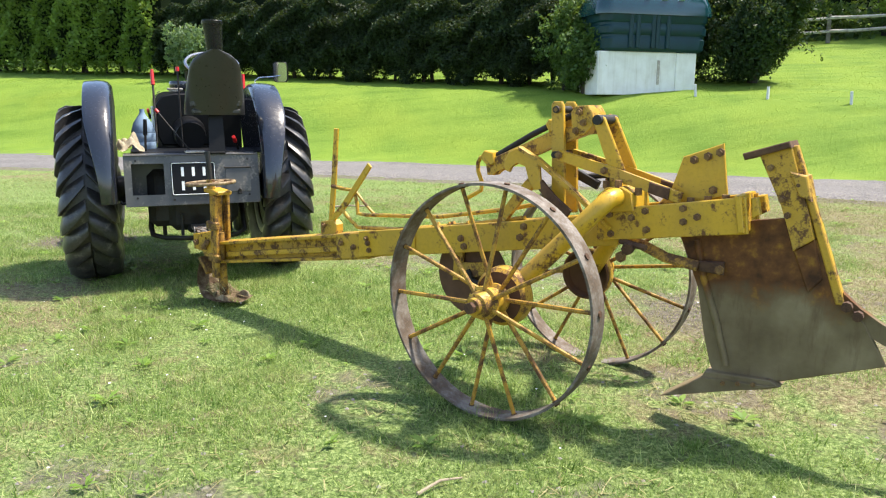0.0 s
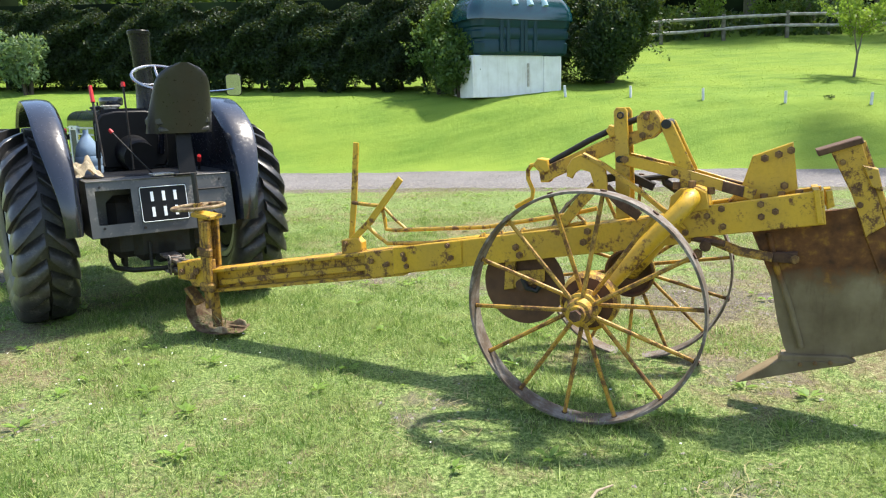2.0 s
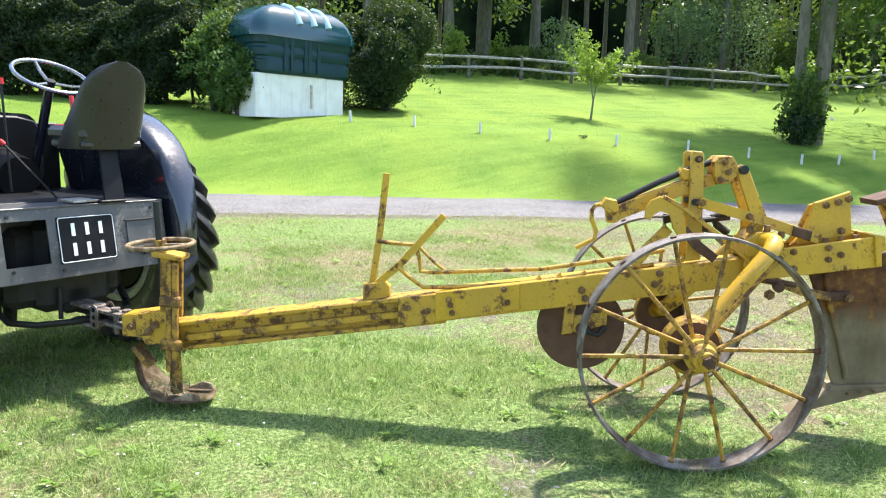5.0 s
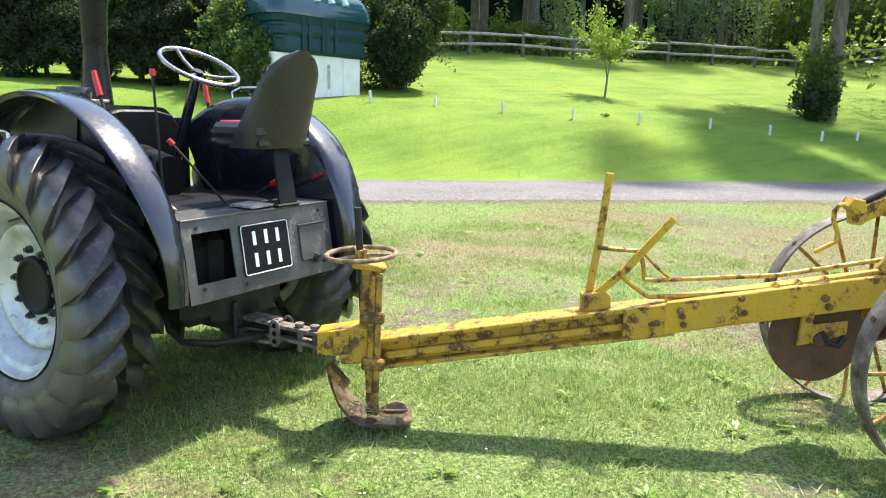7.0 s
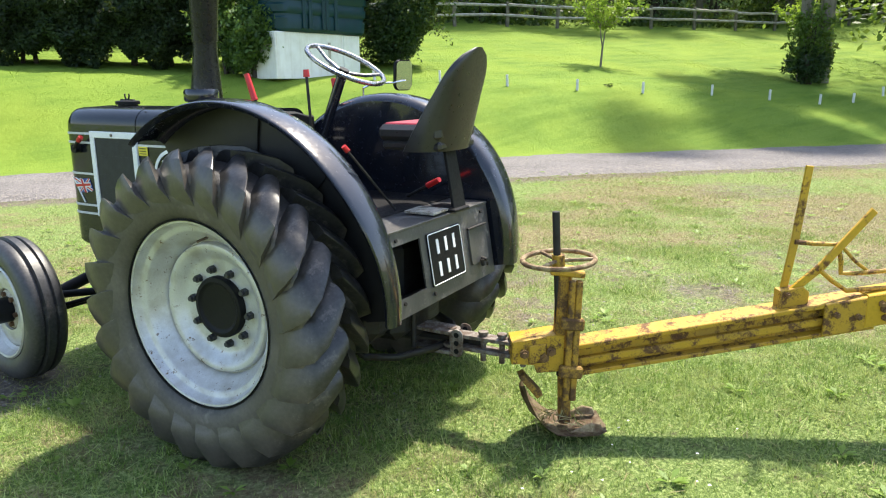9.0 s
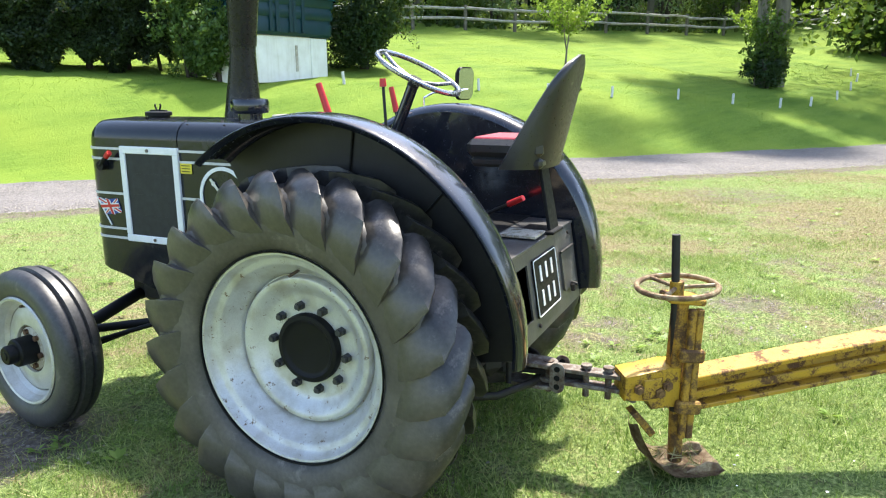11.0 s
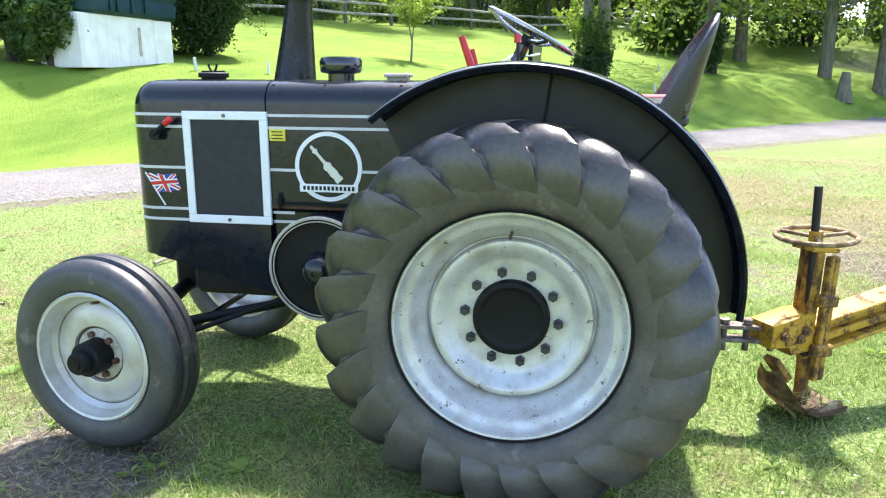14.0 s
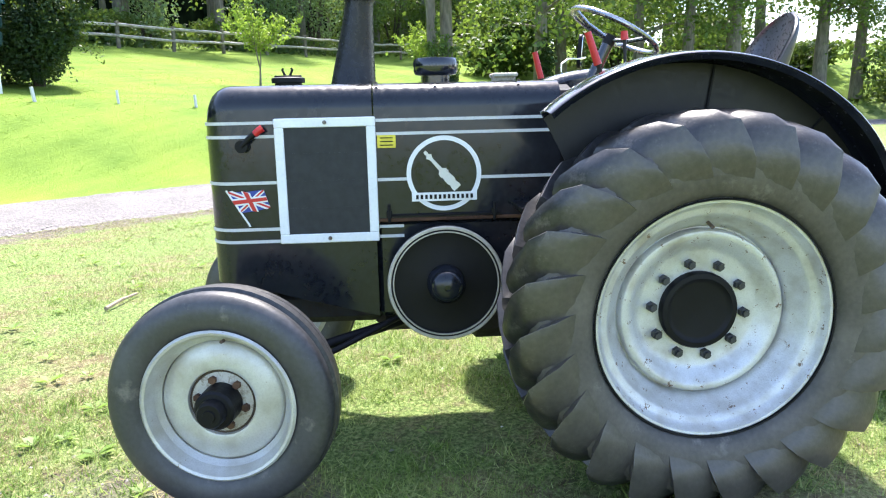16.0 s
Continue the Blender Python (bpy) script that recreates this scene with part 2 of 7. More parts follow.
mud = mix(n, l, ramp(n, l, noise_of(n, l, 2.2, 6, mp.outputs["Vector"], 0.65), (0.54, (0, 0, 0)), (0.68, (0.6, 0.6, 0.6))), mud, (0.10, 0.06, 0.03))
l.new(mix(n, l, ramp(n, l, wob.outputs[0], (0.74, (0, 0, 0)), (0.82, (1, 1, 1))), mud, rusty), b.inputs["Base Color"])
bump(n, l, b, noise_of(n, l, 30, 5), 0.4, 0.005)
BLADE = m

m, n, l, b = material("rendered_wall", 0.85)
co = n.new("ShaderNodeTexCoord").outputs["Object"]
mp = n.new("ShaderNodeMapping")
mp.inputs["Scale"].default_value = (5, 5, 0.5)
l.new(co, mp.inputs["Vector"])
streak = noise_of(n, l, 1.4, 5, mp.outputs["Vector"])
c = ramp(n, l, streak, (0.26, (0.46, 0.38, 0.28)), (0.36, (0.74, 0.73, 0.70)), (0.5, (0.84, 0.84, 0.83)))
l.new(mix(n, l, 0.3, c, ramp(n, l, noise_of(n, l, 3, 6), (0.35, (0.5, 0.48, 0.44)), (0.6, (0.8, 0.8, 0.8)))), b.inputs["Base Color"])
bump(n, l, b, noise_of(n, l, 60, 4), 0.3, 0.01)
RENDERED = m

m, n, l, b = material("bark", 0.9)
co = n.new("ShaderNodeTexCoord").outputs["Object"]
mp = n.new("ShaderNodeMapping")
mp.inputs["Scale"].default_value = (1, 1, 0.25)
l.new(co, mp.inputs["Vector"])
f = noise_of(n, l, 9, 6, mp.outputs["Vector"])
l.new(mix(n, l, 0.4, ramp(n, l, f, (0.3, (0.08, 0.065, 0.05)), (0.6, (0.24, 0.21, 0.165)), (0.8, (0.36, 0.33, 0.27))),
          ramp(n, l, noise_of(n, l, 1.2, 3), (0.4, (0.10, 0.09, 0.07)), (0.7, (0.09, 0.12, 0.05)))), b.inputs["Base Color"])
bump(n, l, b, f, 0.8, 0.03)
BARK = m
STEM = plain("dark_shrub_stem", (0.055, 0.045, 0.034), 0.9, 0, 0.4, 8.0)
# weathered wood, lightened to hold the sun on the rails; posts darker
FENCE = worn("weathered_wood", (0.56, 0.53, 0.48), (0.24, 0.20, 0.16), 0.36, 0.85, 6.0, 0.2, (0.2, 0.2, 0.14), 0.35)
FENCE_POST = worn("damp_post_wood", (0.26, 0.23, 0.18), (0.10, 0.085, 0.06), 0.42, 0.85, 6.0, 0.2, (0.12, 0.13, 0.08), 0.5)
HEDGE_LEAF = leafy("hedge_leaf", (0.005, 0.014, 0.004), (0.032, 0.064, 0.018), 0.6, 0.10)
LIME_LEAF = leafy("lime_leaf", (0.085, 0.165, 0.022), (0.21, 0.33, 0.055), 0.5, 0.38)
BUSH_LEAF = leafy("bush_leaf", (0.012, 0.032, 0.010), (0.04, 0.085, 0.025), 0.55, 0.15)
SHRUB_LEAF = leafy("shrub_leaf", (0.035, 0.080, 0.020), (0.145, 0.25, 0.06), 0.5, 0.25)
BROAD_LEAF = leafy("broad_leaf", (0.035, 0.075, 0.018), (0.125, 0.21, 0.047), 0.45, 0.38)
PALE_LEAF = leafy("pale_leaf", (0.085, 0.155, 0.08), (0.25, 0.36, 0.19), 0.45, 0.38)
SAPLING_LEAF = leafy("sapling_leaf", (0.16, 0.26, 0.035), (0.36, 0.48, 0.085), 0.45, 0.45)
WOOD_LEAF = leafy("wood_leaf", (0.020, 0.046, 0.014), (0.085, 0.15, 0.040), 0.5, 0.32)
m, n, l, b = material("grass_blade", 0.5, 0, 0.3)
geo = n.new("ShaderNodeNewGeometry")
co = n.new("ShaderNodeTexCoord").outputs["Object"]
c = ramp(n, l, geo.outputs["Random Per Island"], (0.0, (0.091, 0.17, 0.026)), (0.5, (0.240, 0.35, 0.076)), (0.8, (0.408, 0.51, 0.160)), (1.0, (0.57, 0.635, 0.27)))
c = mix(n, l, ramp(n, l, noise_of(n, l, 3.2, 4, co, 0.6), (0.46, (0, 0, 0)), (0.66, (0.75, 0.75, 0.75))), c, (0.40, 0.45, 0.165))
c = mix(n, l, ramp(n, l, noise_of(n, l, 7.5, 3, co, 0.6), (0.52, (0, 0, 0)), (0.66, (0.7, 0.7, 0.7))), c, (0.12, 0.235, 0.04))
c = mix(n, l, ramp(n, l, noise_of(n, l, 21, 4, co, 0.65), (0.52, (0, 0, 0)), (0.64, (0.7, 0.7, 0.7))), c, (0.085, 0.155, 0.026))
l.new(c, b.inputs["Base Color"])
t = n.new("ShaderNodeBsdfTranslucent")
l.new(c, t.inputs["Color"])
s = n.new("ShaderNodeMixShader")
s.inputs["Fac"].default_value = 0.5
l.new(b.outputs["BSDF"], s.inputs[1]), l.new(t.outputs["BSDF"], s.inputs[2])
l.new(s.outputs["Shader"], n["Material Output"].inputs["Surface"])
BLADE_GRASS = m
LUSH_GRASS = leafy("lush_grass_blade", (0.13, 0.235, 0.030), (0.25, 0.40, 0.062), 0.5, 0.45)
STRAW = leafy("dry_grass_blade", (0.20, 0.165, 0.07), (0.46, 0.40, 0.21), 0.6, 0.25)
WEED_LEAF = leafy("weed_leaf", (0.15, 0.27, 0.04), (0.33, 0.47, 0.11), 0.45, 0.4)
# peg white lowered, the shade of its near face put into it
PEG = plain("weathered_peg_paint", (0.60, 0.61, 0.62), 0.6, 0, 0.2, 20.0)
PETAL = plain("white_petal", (0.82, 0.82, 0.80), 0.6, 0, 0.05)
STONE = plain("grey_stone", (0.22, 0.20, 0.18), 0.9, 0, 0.35, 40.0)
TWIG = plain("dry_twig", (0.30, 0.24, 0.17), 0.9, 0, 0.3, 30.0)

m, n, l, b = material("lawn", 0.9, 0, 0.2)
co = n.new("ShaderNodeTexCoord").outputs["Object"]
grain, tuft, broad = noise_of(n, l, 48, 6, co, 0.72), noise_of(n, l, 5, 5, co, 0.6), noise_of(n, l, 0.55, 4, co)
green = ramp(n, l, grain, (0.34, (0.032, 0.058, 0.014)), (0.5, (0.138, 0.200, 0.054)), (0.66, (0.34, 0.405, 0.155)))
dry = ramp(n, l, grain, (0.34, (0.080, 0.067, 0.032)), (0.52, (0.232, 0.205, 0.104)), (0.68, (0.40, 0.37, 0.21)))
parched = n.new("ShaderNodeAttribute")
parched.attribute_name = "dry"
fd_ = n.new("ShaderNodeMath")
fd_.operation = "MULTIPLY_ADD"
fd_.inputs[1].default_value = 0.5
l.new(parched.outputs["Fac"], fd_.inputs[0]), l.new(tuft, fd_.inputs[2])
fleck = noise_of(n, l, 17, 4, co, 0.7)
dry = mix(n, l, ramp(n, l, fleck, (0.46, (0, 0, 0)), (0.60, (0.8, 0.8, 0.8))), dry, (0.13, 0.082, 0.048))
c = mix(n, l, ramp(n, l, fd_.outputs[0], (0.62, (0, 0, 0)), (0.86, (0.95, 0.95, 0.95))), green, dry)
c = mix(n, l, ramp(n, l, noise_of(n, l, 11, 5, co, 0.75), (0.54, (0, 0, 0)), (0.66, (0.75, 0.75, 0.75))), c, (0.075, 0.064, 0.036))
lush = ramp(n, l, grain, (0.25, (0.078, 0.144, 0.016)), (0.7, (0.186, 0.280, 0.040)))
mp = n.new("ShaderNodeMapping")
mp.inputs["Scale"].default_value = (0.22, 1.5, 1.0)
mp.inputs["Rotation"].default_value = (0, 0, 0.25)
l.new(co, mp.inputs["Vector"])
lush = mix(n, l, ramp(n, l, noise_of(n, l, 1.3, 5, mp.outputs["Vector"], 0.65), (0.42, (0, 0, 0)), (0.62, (0.6, 0.6, 0.6))), lush, (0.058, 0.128, 0.008))
lush = mix(n, l, ramp(n, l, noise_of(n, l, 0.35, 3, co), (0.5, (0, 0, 0)), (0.68, (0.5, 0.5, 0.5))), lush, (0.205, 0.265, 0.030))
far = n.new("ShaderNodeAttribute")
far.attribute_name = "lush"
c = mix(n, l, far.outputs["Fac"], c, mix(n, l, ramp(n, l, broad, (0.4, (0, 0, 0)), (0.62, (0.45, 0.45, 0.45))), lush, (0.200, 0.285, 0.036)))
bare = n.new("ShaderNodeAttribute")
bare.attribute_name = "bare"
soil = ramp(n, l, noise_of(n, l, 22, 6, co, 0.7), (0.3, (0.060, 0.048, 0.037)), (0.55, (0.150, 0.126, 0.102)), (0.7, (0.31, 0.275, 0.23)))
fb = n.new("ShaderNodeMath")
fb.operation = "MULTIPLY_ADD"
fb.inputs[1].default_value = 0.9
l.new(tuft, fb.inputs[0]), l.new(bare.outputs["Fac"], fb.inputs[2])
c = mix(n, l, ramp(n, l, fb.outputs[0], (0.72, (0, 0, 0)), (1.0, (1, 1, 1))), c, soil)
l.new(c, b.inputs["Base Color"])
bump(n, l, b, grain, 0.7, 0.03)
LAWN = m

m, n, l, b = material("gravel", 0.92, 0, 0.3)
co = n.new("ShaderNodeTexCoord").outputs["Object"]
vo = n.new("ShaderNodeTexVoronoi")
vo.inputs["Scale"].default_value = 42
l.new(co, vo.inputs["Vector"])
c = ramp(n, l, vo.outputs["Color"], (0.1, (0.07, 0.064, 0.064)), (0.5, (0.15, 0.14, 0.14)), (0.9, (0.27, 0.255, 0.255)))
l.new(mix(n, l, 0.45, c, ramp(n, l, noise_of(n, l, 0.9, 6, co), (0.35, (0.105, 0.095, 0.09)), (0.65, (0.185, 0.172, 0.168)))), b.inputs["Base Color"])
bump(n, l, b, vo.outputs["Distance"], 0.8, 0.015)
GRAVEL = m

# near-black tone that puts the shade within foliage into the colour
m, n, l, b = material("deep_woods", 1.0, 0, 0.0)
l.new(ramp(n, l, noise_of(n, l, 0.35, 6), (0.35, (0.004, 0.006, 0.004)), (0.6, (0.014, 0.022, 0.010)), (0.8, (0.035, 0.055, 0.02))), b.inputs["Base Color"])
FOLIAGE_SHADE = m

# ---- mesh helpers ----
def finish(name, bm, mat, parent=None, label="", angle=35):
    bmesh.ops.recalc_face_normals(bm, faces=bm.faces)
    me = bpy.data.meshes.new(name)
    bm.to_mesh(me)
    bm.free()
    me.materials.append(mat)
    for p in me.polygons:
        p.use_smooth = True
    me.set_sharp_from_angle(angle=radians(angle))
    ob = new(name, me)
    ob.parent = parent
    if label:
        ob["label"] = label
    return ob


def part(name, bm, mat, parent, label=""):
    return finish(name, bm, mat, parent, label)


def again(ob, m, parent=None):
    """The same mesh as another part, at its own pose."""
    o = new(ob.name.split(".")[0], ob.data)
    o.parent, o.matrix_basis = parent or ob.parent, m
    if "label" in ob:
        o["label"] = ob["label"]
    return o


def empty(name, m, label, category, group=""):
    e = new(name)
    e.empty_display_size = 0.2
    e.matrix_basis = m
    return tagged(e, label, category, group)


def box(bm, c, size, turn=(0, 0, 0), bev=0.004):
    mm = pose(*c, *turn) @ Matrix.Diagonal((*size, 1))
    v = bmesh.ops.create_cube(bm, size=1, matrix=mm)["verts"]
    if bev:
        es = list({e for x in v for e in x.link_edges})
        bmesh.ops.bevel(bm, geom=es, offset=min(bev, min(size) * 0.3), segments=1, affect="EDGES")
    return bm


def rod(bm, p, q, r, r2=None, seg=12):
    p, q = Vector(p), Vector(q)
    d = q - p
    mm = Matrix.Translation((p + q) / 2) @ d.to_track_quat("Z", "Y").to_matrix().to_4x4()
    bmesh.ops.create_cone(bm, cap_ends=True, segments=seg, radius1=r, radius2=r if r2 is None else r2, depth=d.length, matrix=mm)
    return bm


def sweep(bm, pts, r, seg=10, closed=False, flat=1.0):
    """A round bar along points; flat squeezes it."""
    pts = [Vector(p) for p in pts]
    k = len(pts)
    rings, side = [], None
    for i, p in enumerate(pts):
        a = pts[(i - 1) % k] if closed or i else p
        c = pts[(i + 1) % k] if closed or i < k - 1 else p
        t = (c - a).normalized()
        if side is None:
            side = t.orthogonal().normalized()
        side = (side - t * side.dot(t)).normalized()
        up = t.cross(side)
        rings.append([bm.verts.new(p + r * (math.cos(u) * side + flat * math.sin(u) * up)) for u in [2 * math.pi * j / seg for j in range(seg)]])
    for i in range(k if closed else k - 1):
        a, c = rings[i], rings[(i + 1) % k]
        for j in range(seg):
            bm.faces.new((a[j], a[(j + 1) % seg], c[(j + 1) % seg], c[j]))
    if not closed:
        bm.faces.new(rings[0]), bm.faces.new(rings[-1])
    return bm


def prism(bm, poly, at, t0, t1, bev=0.003):
    """A plate: polygon in two coordinates, at(a, b, t) gives the place, from t0 to t1."""
    lo = [bm.verts.new(at(a, c, t0)) for a, c in poly]
    hi = [bm.verts.new(at(a, c, t1)) for a, c in poly]
    k = len(poly)
    f = [bm.faces.new(lo), bm.faces.new(hi[::-1])]
    for i in range(k):
        f.append(bm.faces.new((lo[i], hi[i], hi[(i + 1) % k], lo[(i + 1) % k])))
    if bev:
        bmesh.ops.bevel(bm, geom=list({e for x in f[:2] for e in x.edges}), offset=bev, segments=1, affect="EDGES")
    return bm


def lathe(bm, prof, seg=48, at=None, closed=False):
    """Turns (radius, along) about the x axis; at maps (x, y, z) to the place."""
    at = at or (lambda x, y, z: (x, y, z))
    rings = []
    for r, h in prof:
        rings.append([bm.verts.new(at(h, r * math.sin(u), r * math.cos(u))) for u in [2 * math.pi * j / seg for j in range(seg)]] if r > 1e-6 else [bm.verts.new(at(h, 0, 0))])
    k = len(rings)
    for i in range(k if closed else k - 1):
        a, c = rings[i], rings[(i + 1) % k]
        for j in range(seg):
            q = [a[j % len(a)], a[(j + 1) % len(a)], c[(j + 1) % len(c)], c[j % len(c)]]
            q = [v for w, v in enumerate(q) if v not in q[:w]]
            if len(q) > 2:
                bm.faces.new(q)
    return bm


def cloud(name, mat, verts, faces, parent=None):
    """A mesh from arrays (leaves, blades)."""
    me = bpy.data.meshes.new(name)
    k = faces.shape[1]
    me.vertices.add(len(verts))
    me.vertices.foreach_set("co", np.asarray(verts, dtype=np.float32).ravel())
    me.loops.add(faces.size)
    me.loops.foreach_set("vertex_index", faces.astype(np.int32).ravel())
    me.polygons.add(len(faces))
    me.polygons.foreach_set("loop_start", np.arange(0, faces.size, k, dtype=np.int32))
    me.update(calc_edges=True)
    me.materials.append(mat)
    ob = new(name, me)
    ob.parent = parent
    return ob


def leaves(name, mat, centres, size, parent=None, seed=1, slim=0.55, droop=0.0):
    """Many small bent leaves about the centres."""
    g = np.random.default_rng(seed)
    k = len(centres)
    a = g.normal(size=(k, 3))
    a[:, 2] -= droop
    a /= np.linalg.norm(a, axis=1, keepdims=True)
    w = np.cross(a, g.normal(size=(k, 3)))
    w /= np.linalg.norm(w, axis=1, keepdims=True) + 1e-9
    s = (size * g.uniform(0.6, 1.4, k))[:, None]
    nrm = np.cross(a, w) * s * 0.18
    c = np.asarray(centres)
    v = np.stack([c - a * s, c + w * s * slim + nrm, c + a * s, c - w * s * slim + nrm], 1).reshape(-1, 3)
    return cloud(name, mat, v, np.arange(4 * k).reshape(-1, 4), parent)

# ---- ground ----
FAR_X, FAR_Y = [-90, -60, -30, -16, -9, -2.7, 2.2, 8, 14.8, 22, 29, 36, 41, 45, 60, 120], [40, 31, 24.5, 20.8, 18.9, 17.7, 16.2, 13.7, 11.0, 9.0, 7.0, 5.4, 2.5, -2.0, -24, -100]
NEAR_X, NEAR_Y = [-90, -60, -30, -16, -9, -2.7, 1.2, 6.4, 10.6, 18.2, 24, 29.5, 33.5, 37, 60, 120], [34, 27, 20.5, 17.0, 15.3, 14.4, 13.1, 10.95, 9.0, 6.2, 4.1, 2.4, 0.2, -4.0, -40, -125]


def smooth(a, b, x):
    t = np.clip((x - a) / (b - a), 0, 1)
    return t * t * (3 - 2 * t)


def waves(x, y, k, seed):
    g = np.random.default_rng(seed)
    s = 0
    for _ in range(7):
        u, p = g.uniform(0, 2 * math.pi, 2)
        f = k * g.uniform(0.6, 1.7)
        s = s + np.sin(f * (x * math.cos(u) + y * math.sin(u)) + p)
    return s / 7


def height(x, y):
    """Height of the ground: level yard and drive, then a bank and a rising lawn."""
    x, y = np.asarray(x, float), np.asarray(y, float)
    q = (y - np.interp(x, FAR_X, FAR_Y)) * 0.9
    bank = np.interp(x, [-30, -6, 6, 14, 17, 22, 30], [2.1, 1.85, 1.55, 1.25, 1.05, 0.85, 1.0])
    slope = np.interp(x, [-6, 6, 12, 20], [0.13, 0.15, 0.165, 0.207])
    z = bank * smooth(-0.4, 3.9, q) + slope * np.clip(q - 3, 0, 24)
    z = z + 0.45 * smooth(17, 32, x) * smooth(0.0, 3.2, q) * (1 - smooth(3.5, 9, q))
    near = 1 - smooth(14, 26, np.hypot(x, y - 5))
    z = z + near * (0.012 * waves(x, y, 2.2, 3) + 0.006 * waves(x, y, 9, 4)) + 0.03 * waves(x, y, 0.6, 5) * smooth(0.5, 3, q)
    return z


PATCHES = [(-0.9, 2.1, 0.55, 0.5), (0.55, 2.2, 0.45, 0.4), (-0.55, 1.75, 0.8, 0.5), (0.35, 1.7, 0.7, 0.5), (-1.4, 2.5, 0.4, 0.4), (-2.3, 5.6, 0.5, 0.3), (1.0, 5.9, 0.6, 0.45), (-0.4, 6.3, 0.6, 0.4), (0.1, 7.2, 0.7, 0.4), (3.3, 5.0, 1.0, 0.35), (-4.3, 7.0, 0.5, 0.3), (-3.75, 7.2, 0.62, 0.75), (-3.55, 7.75, 0.5, 0.4), (0.9, 6.7, 0.8, 0.32), (4.6, 7.2, 1.6, 0.3),
           (1.2, 3.4, 0.5, 0.4), (-0.5, 3.4, 0.4, 0.35), (0.4, 5.6, 0.5, 0.32), (7.5, 6.2, 1.6, 0.3), (-2.4, 3.7, 0.4, 0.3), (2.3, 4.5, 0.8, 0.45), (1.9, 2.9, 0.35, 0.35), (1.7, 4.85, 0.8, 0.55), (2.5, 5.3, 0.8, 0.35), (45, 6, 9, 0.45), (2.6, 6.3, 0.9, 0.32), (-3.4, 3.6, 0.5, 0.35), (6.0, 8.6, 1.4, 0.4)]


def bareness(x, y):
    s = np.zeros(np.shape(x))
    for px, py, r, w in PATCHES:
        s = np.maximum(s, w * (1 - smooth(0.3, 1.25, np.hypot(x - px, y - py) / r)))
    n_edge = np.interp(x, NEAR_X, NEAR_Y)
    s = np.maximum(s, 0.55 * (1 - smooth(0.0, 0.9, np.abs(y - n_edge + 0.2))))
    return s


def dryness(x, y):
    """Where the grass has gone dry: the middle of the yard most of all."""
    mid_ = np.exp(-(((x - 4.2) / 5.2) ** 2 + ((y - 7.0) / 3.0) ** 2))
    mid_ = mid_ + 0.35 * np.exp(-(((x + 2.2) / 2.8) ** 2 + ((y - 10.0) / 2.0) ** 2))
    return np.clip(0.12 + 0.62 * mid_ + 0.75 * waves(x, y, 1.5, 41) + 0.35 * waves(x, y, 4.5, 42), 0, 1)


def steps(lo, hi, d, far_lo, far_hi):
    mid = list(np.arange(lo, hi + 1e-6, d))
    a, w = lo, d
    while a > far_lo:
        w *= 1.22
        a -= w
        mid.insert(0, a)
    a, w = hi, d
    while a < far_hi:
        w *= 1.22
        a += w
        mid.append(a)
    return np.array(mid)


gx, gy = np.meshgrid(steps(-9, 12, 0.11, -900, 900), steps(-2, 17, 0.11, -900, 900))
nx, ny = gx.shape[1], gx.shape[0]
gi = np.arange(nx * ny).reshape(ny, nx)
ground = cloud("ground", LAWN, np.stack([gx, gy, height(gx, gy)], -1).reshape(-1, 3),
               np.stack([gi[:-1, :-1], gi[:-1, 1:], gi[1:, 1:], gi[1:, :-1]], -1).reshape(-1, 4))
for p in ground.data.polygons:
    p.use_smooth = True
att = ground.data.attributes.new("lush", "FLOAT", "POINT")
att.data.foreach_set("value", smooth(-2.2, 0.4, (gy - np.interp(gx, FAR_X, FAR_Y)) * 0.9).ravel().astype(np.float32))
att = ground.data.attributes.new("bare", "FLOAT", "POINT")
att.data.foreach_set("value", bareness(gx, gy).ravel().astype(np.float32))
att = ground.data.attributes.new("dry", "FLOAT", "POINT")
att.data.foreach_set("value", dryness(gx, gy).ravel().astype(np.float32))
tagged(ground, "short lawn with dry straw patches and bare earth", "lawn", kind="structure")

# gravel drive
rx = np.concatenate([np.arange(-90, -12, 3.0), np.arange(-12, 26, 0.3), np.arange(26, 121, 3.0)])
ru = np.linspace(0, 1, 13)
RX, RU = np.meshgrid(rx, ru)
wob = 0.10 * waves(RX, RU * 40, 2.1, 8) + 0.06 * waves(RX, RU * 90, 7.0, 9)
ny0, fy0 = np.interp(RX, NEAR_X, NEAR_Y) - 0.05, np.interp(RX, FAR_X, FAR_Y) + 0.05
RY = ny0 + (fy0 - ny0) * RU + wob * ((RU < 0.01) | (RU > 0.99))
crown = -0.008 + 0.034 * np.sin(np.pi * RU) ** 0.5
ri = np.arange(RX.size).reshape(RX.shape)
road = cloud("road", GRAVEL, np.stack([RX, RY, height(RX, RY) + crown], -1).reshape(-1, 3),
             np.stack([ri[:-1, :-1], ri[:-1, 1:], ri[1:, 1:], ri[1:, :-1]], -1).reshape(-1, 4))
tagged(road, "grey gravel drive between the yard and the bank", "road", kind="structure")

# ---- tractor ----
tractor = empty("tractor", pose(-2.199, 6.020, 0, 0, 0, 24.0), "old gloss black farm tractor with white stripes, standing on grass", "tractor")


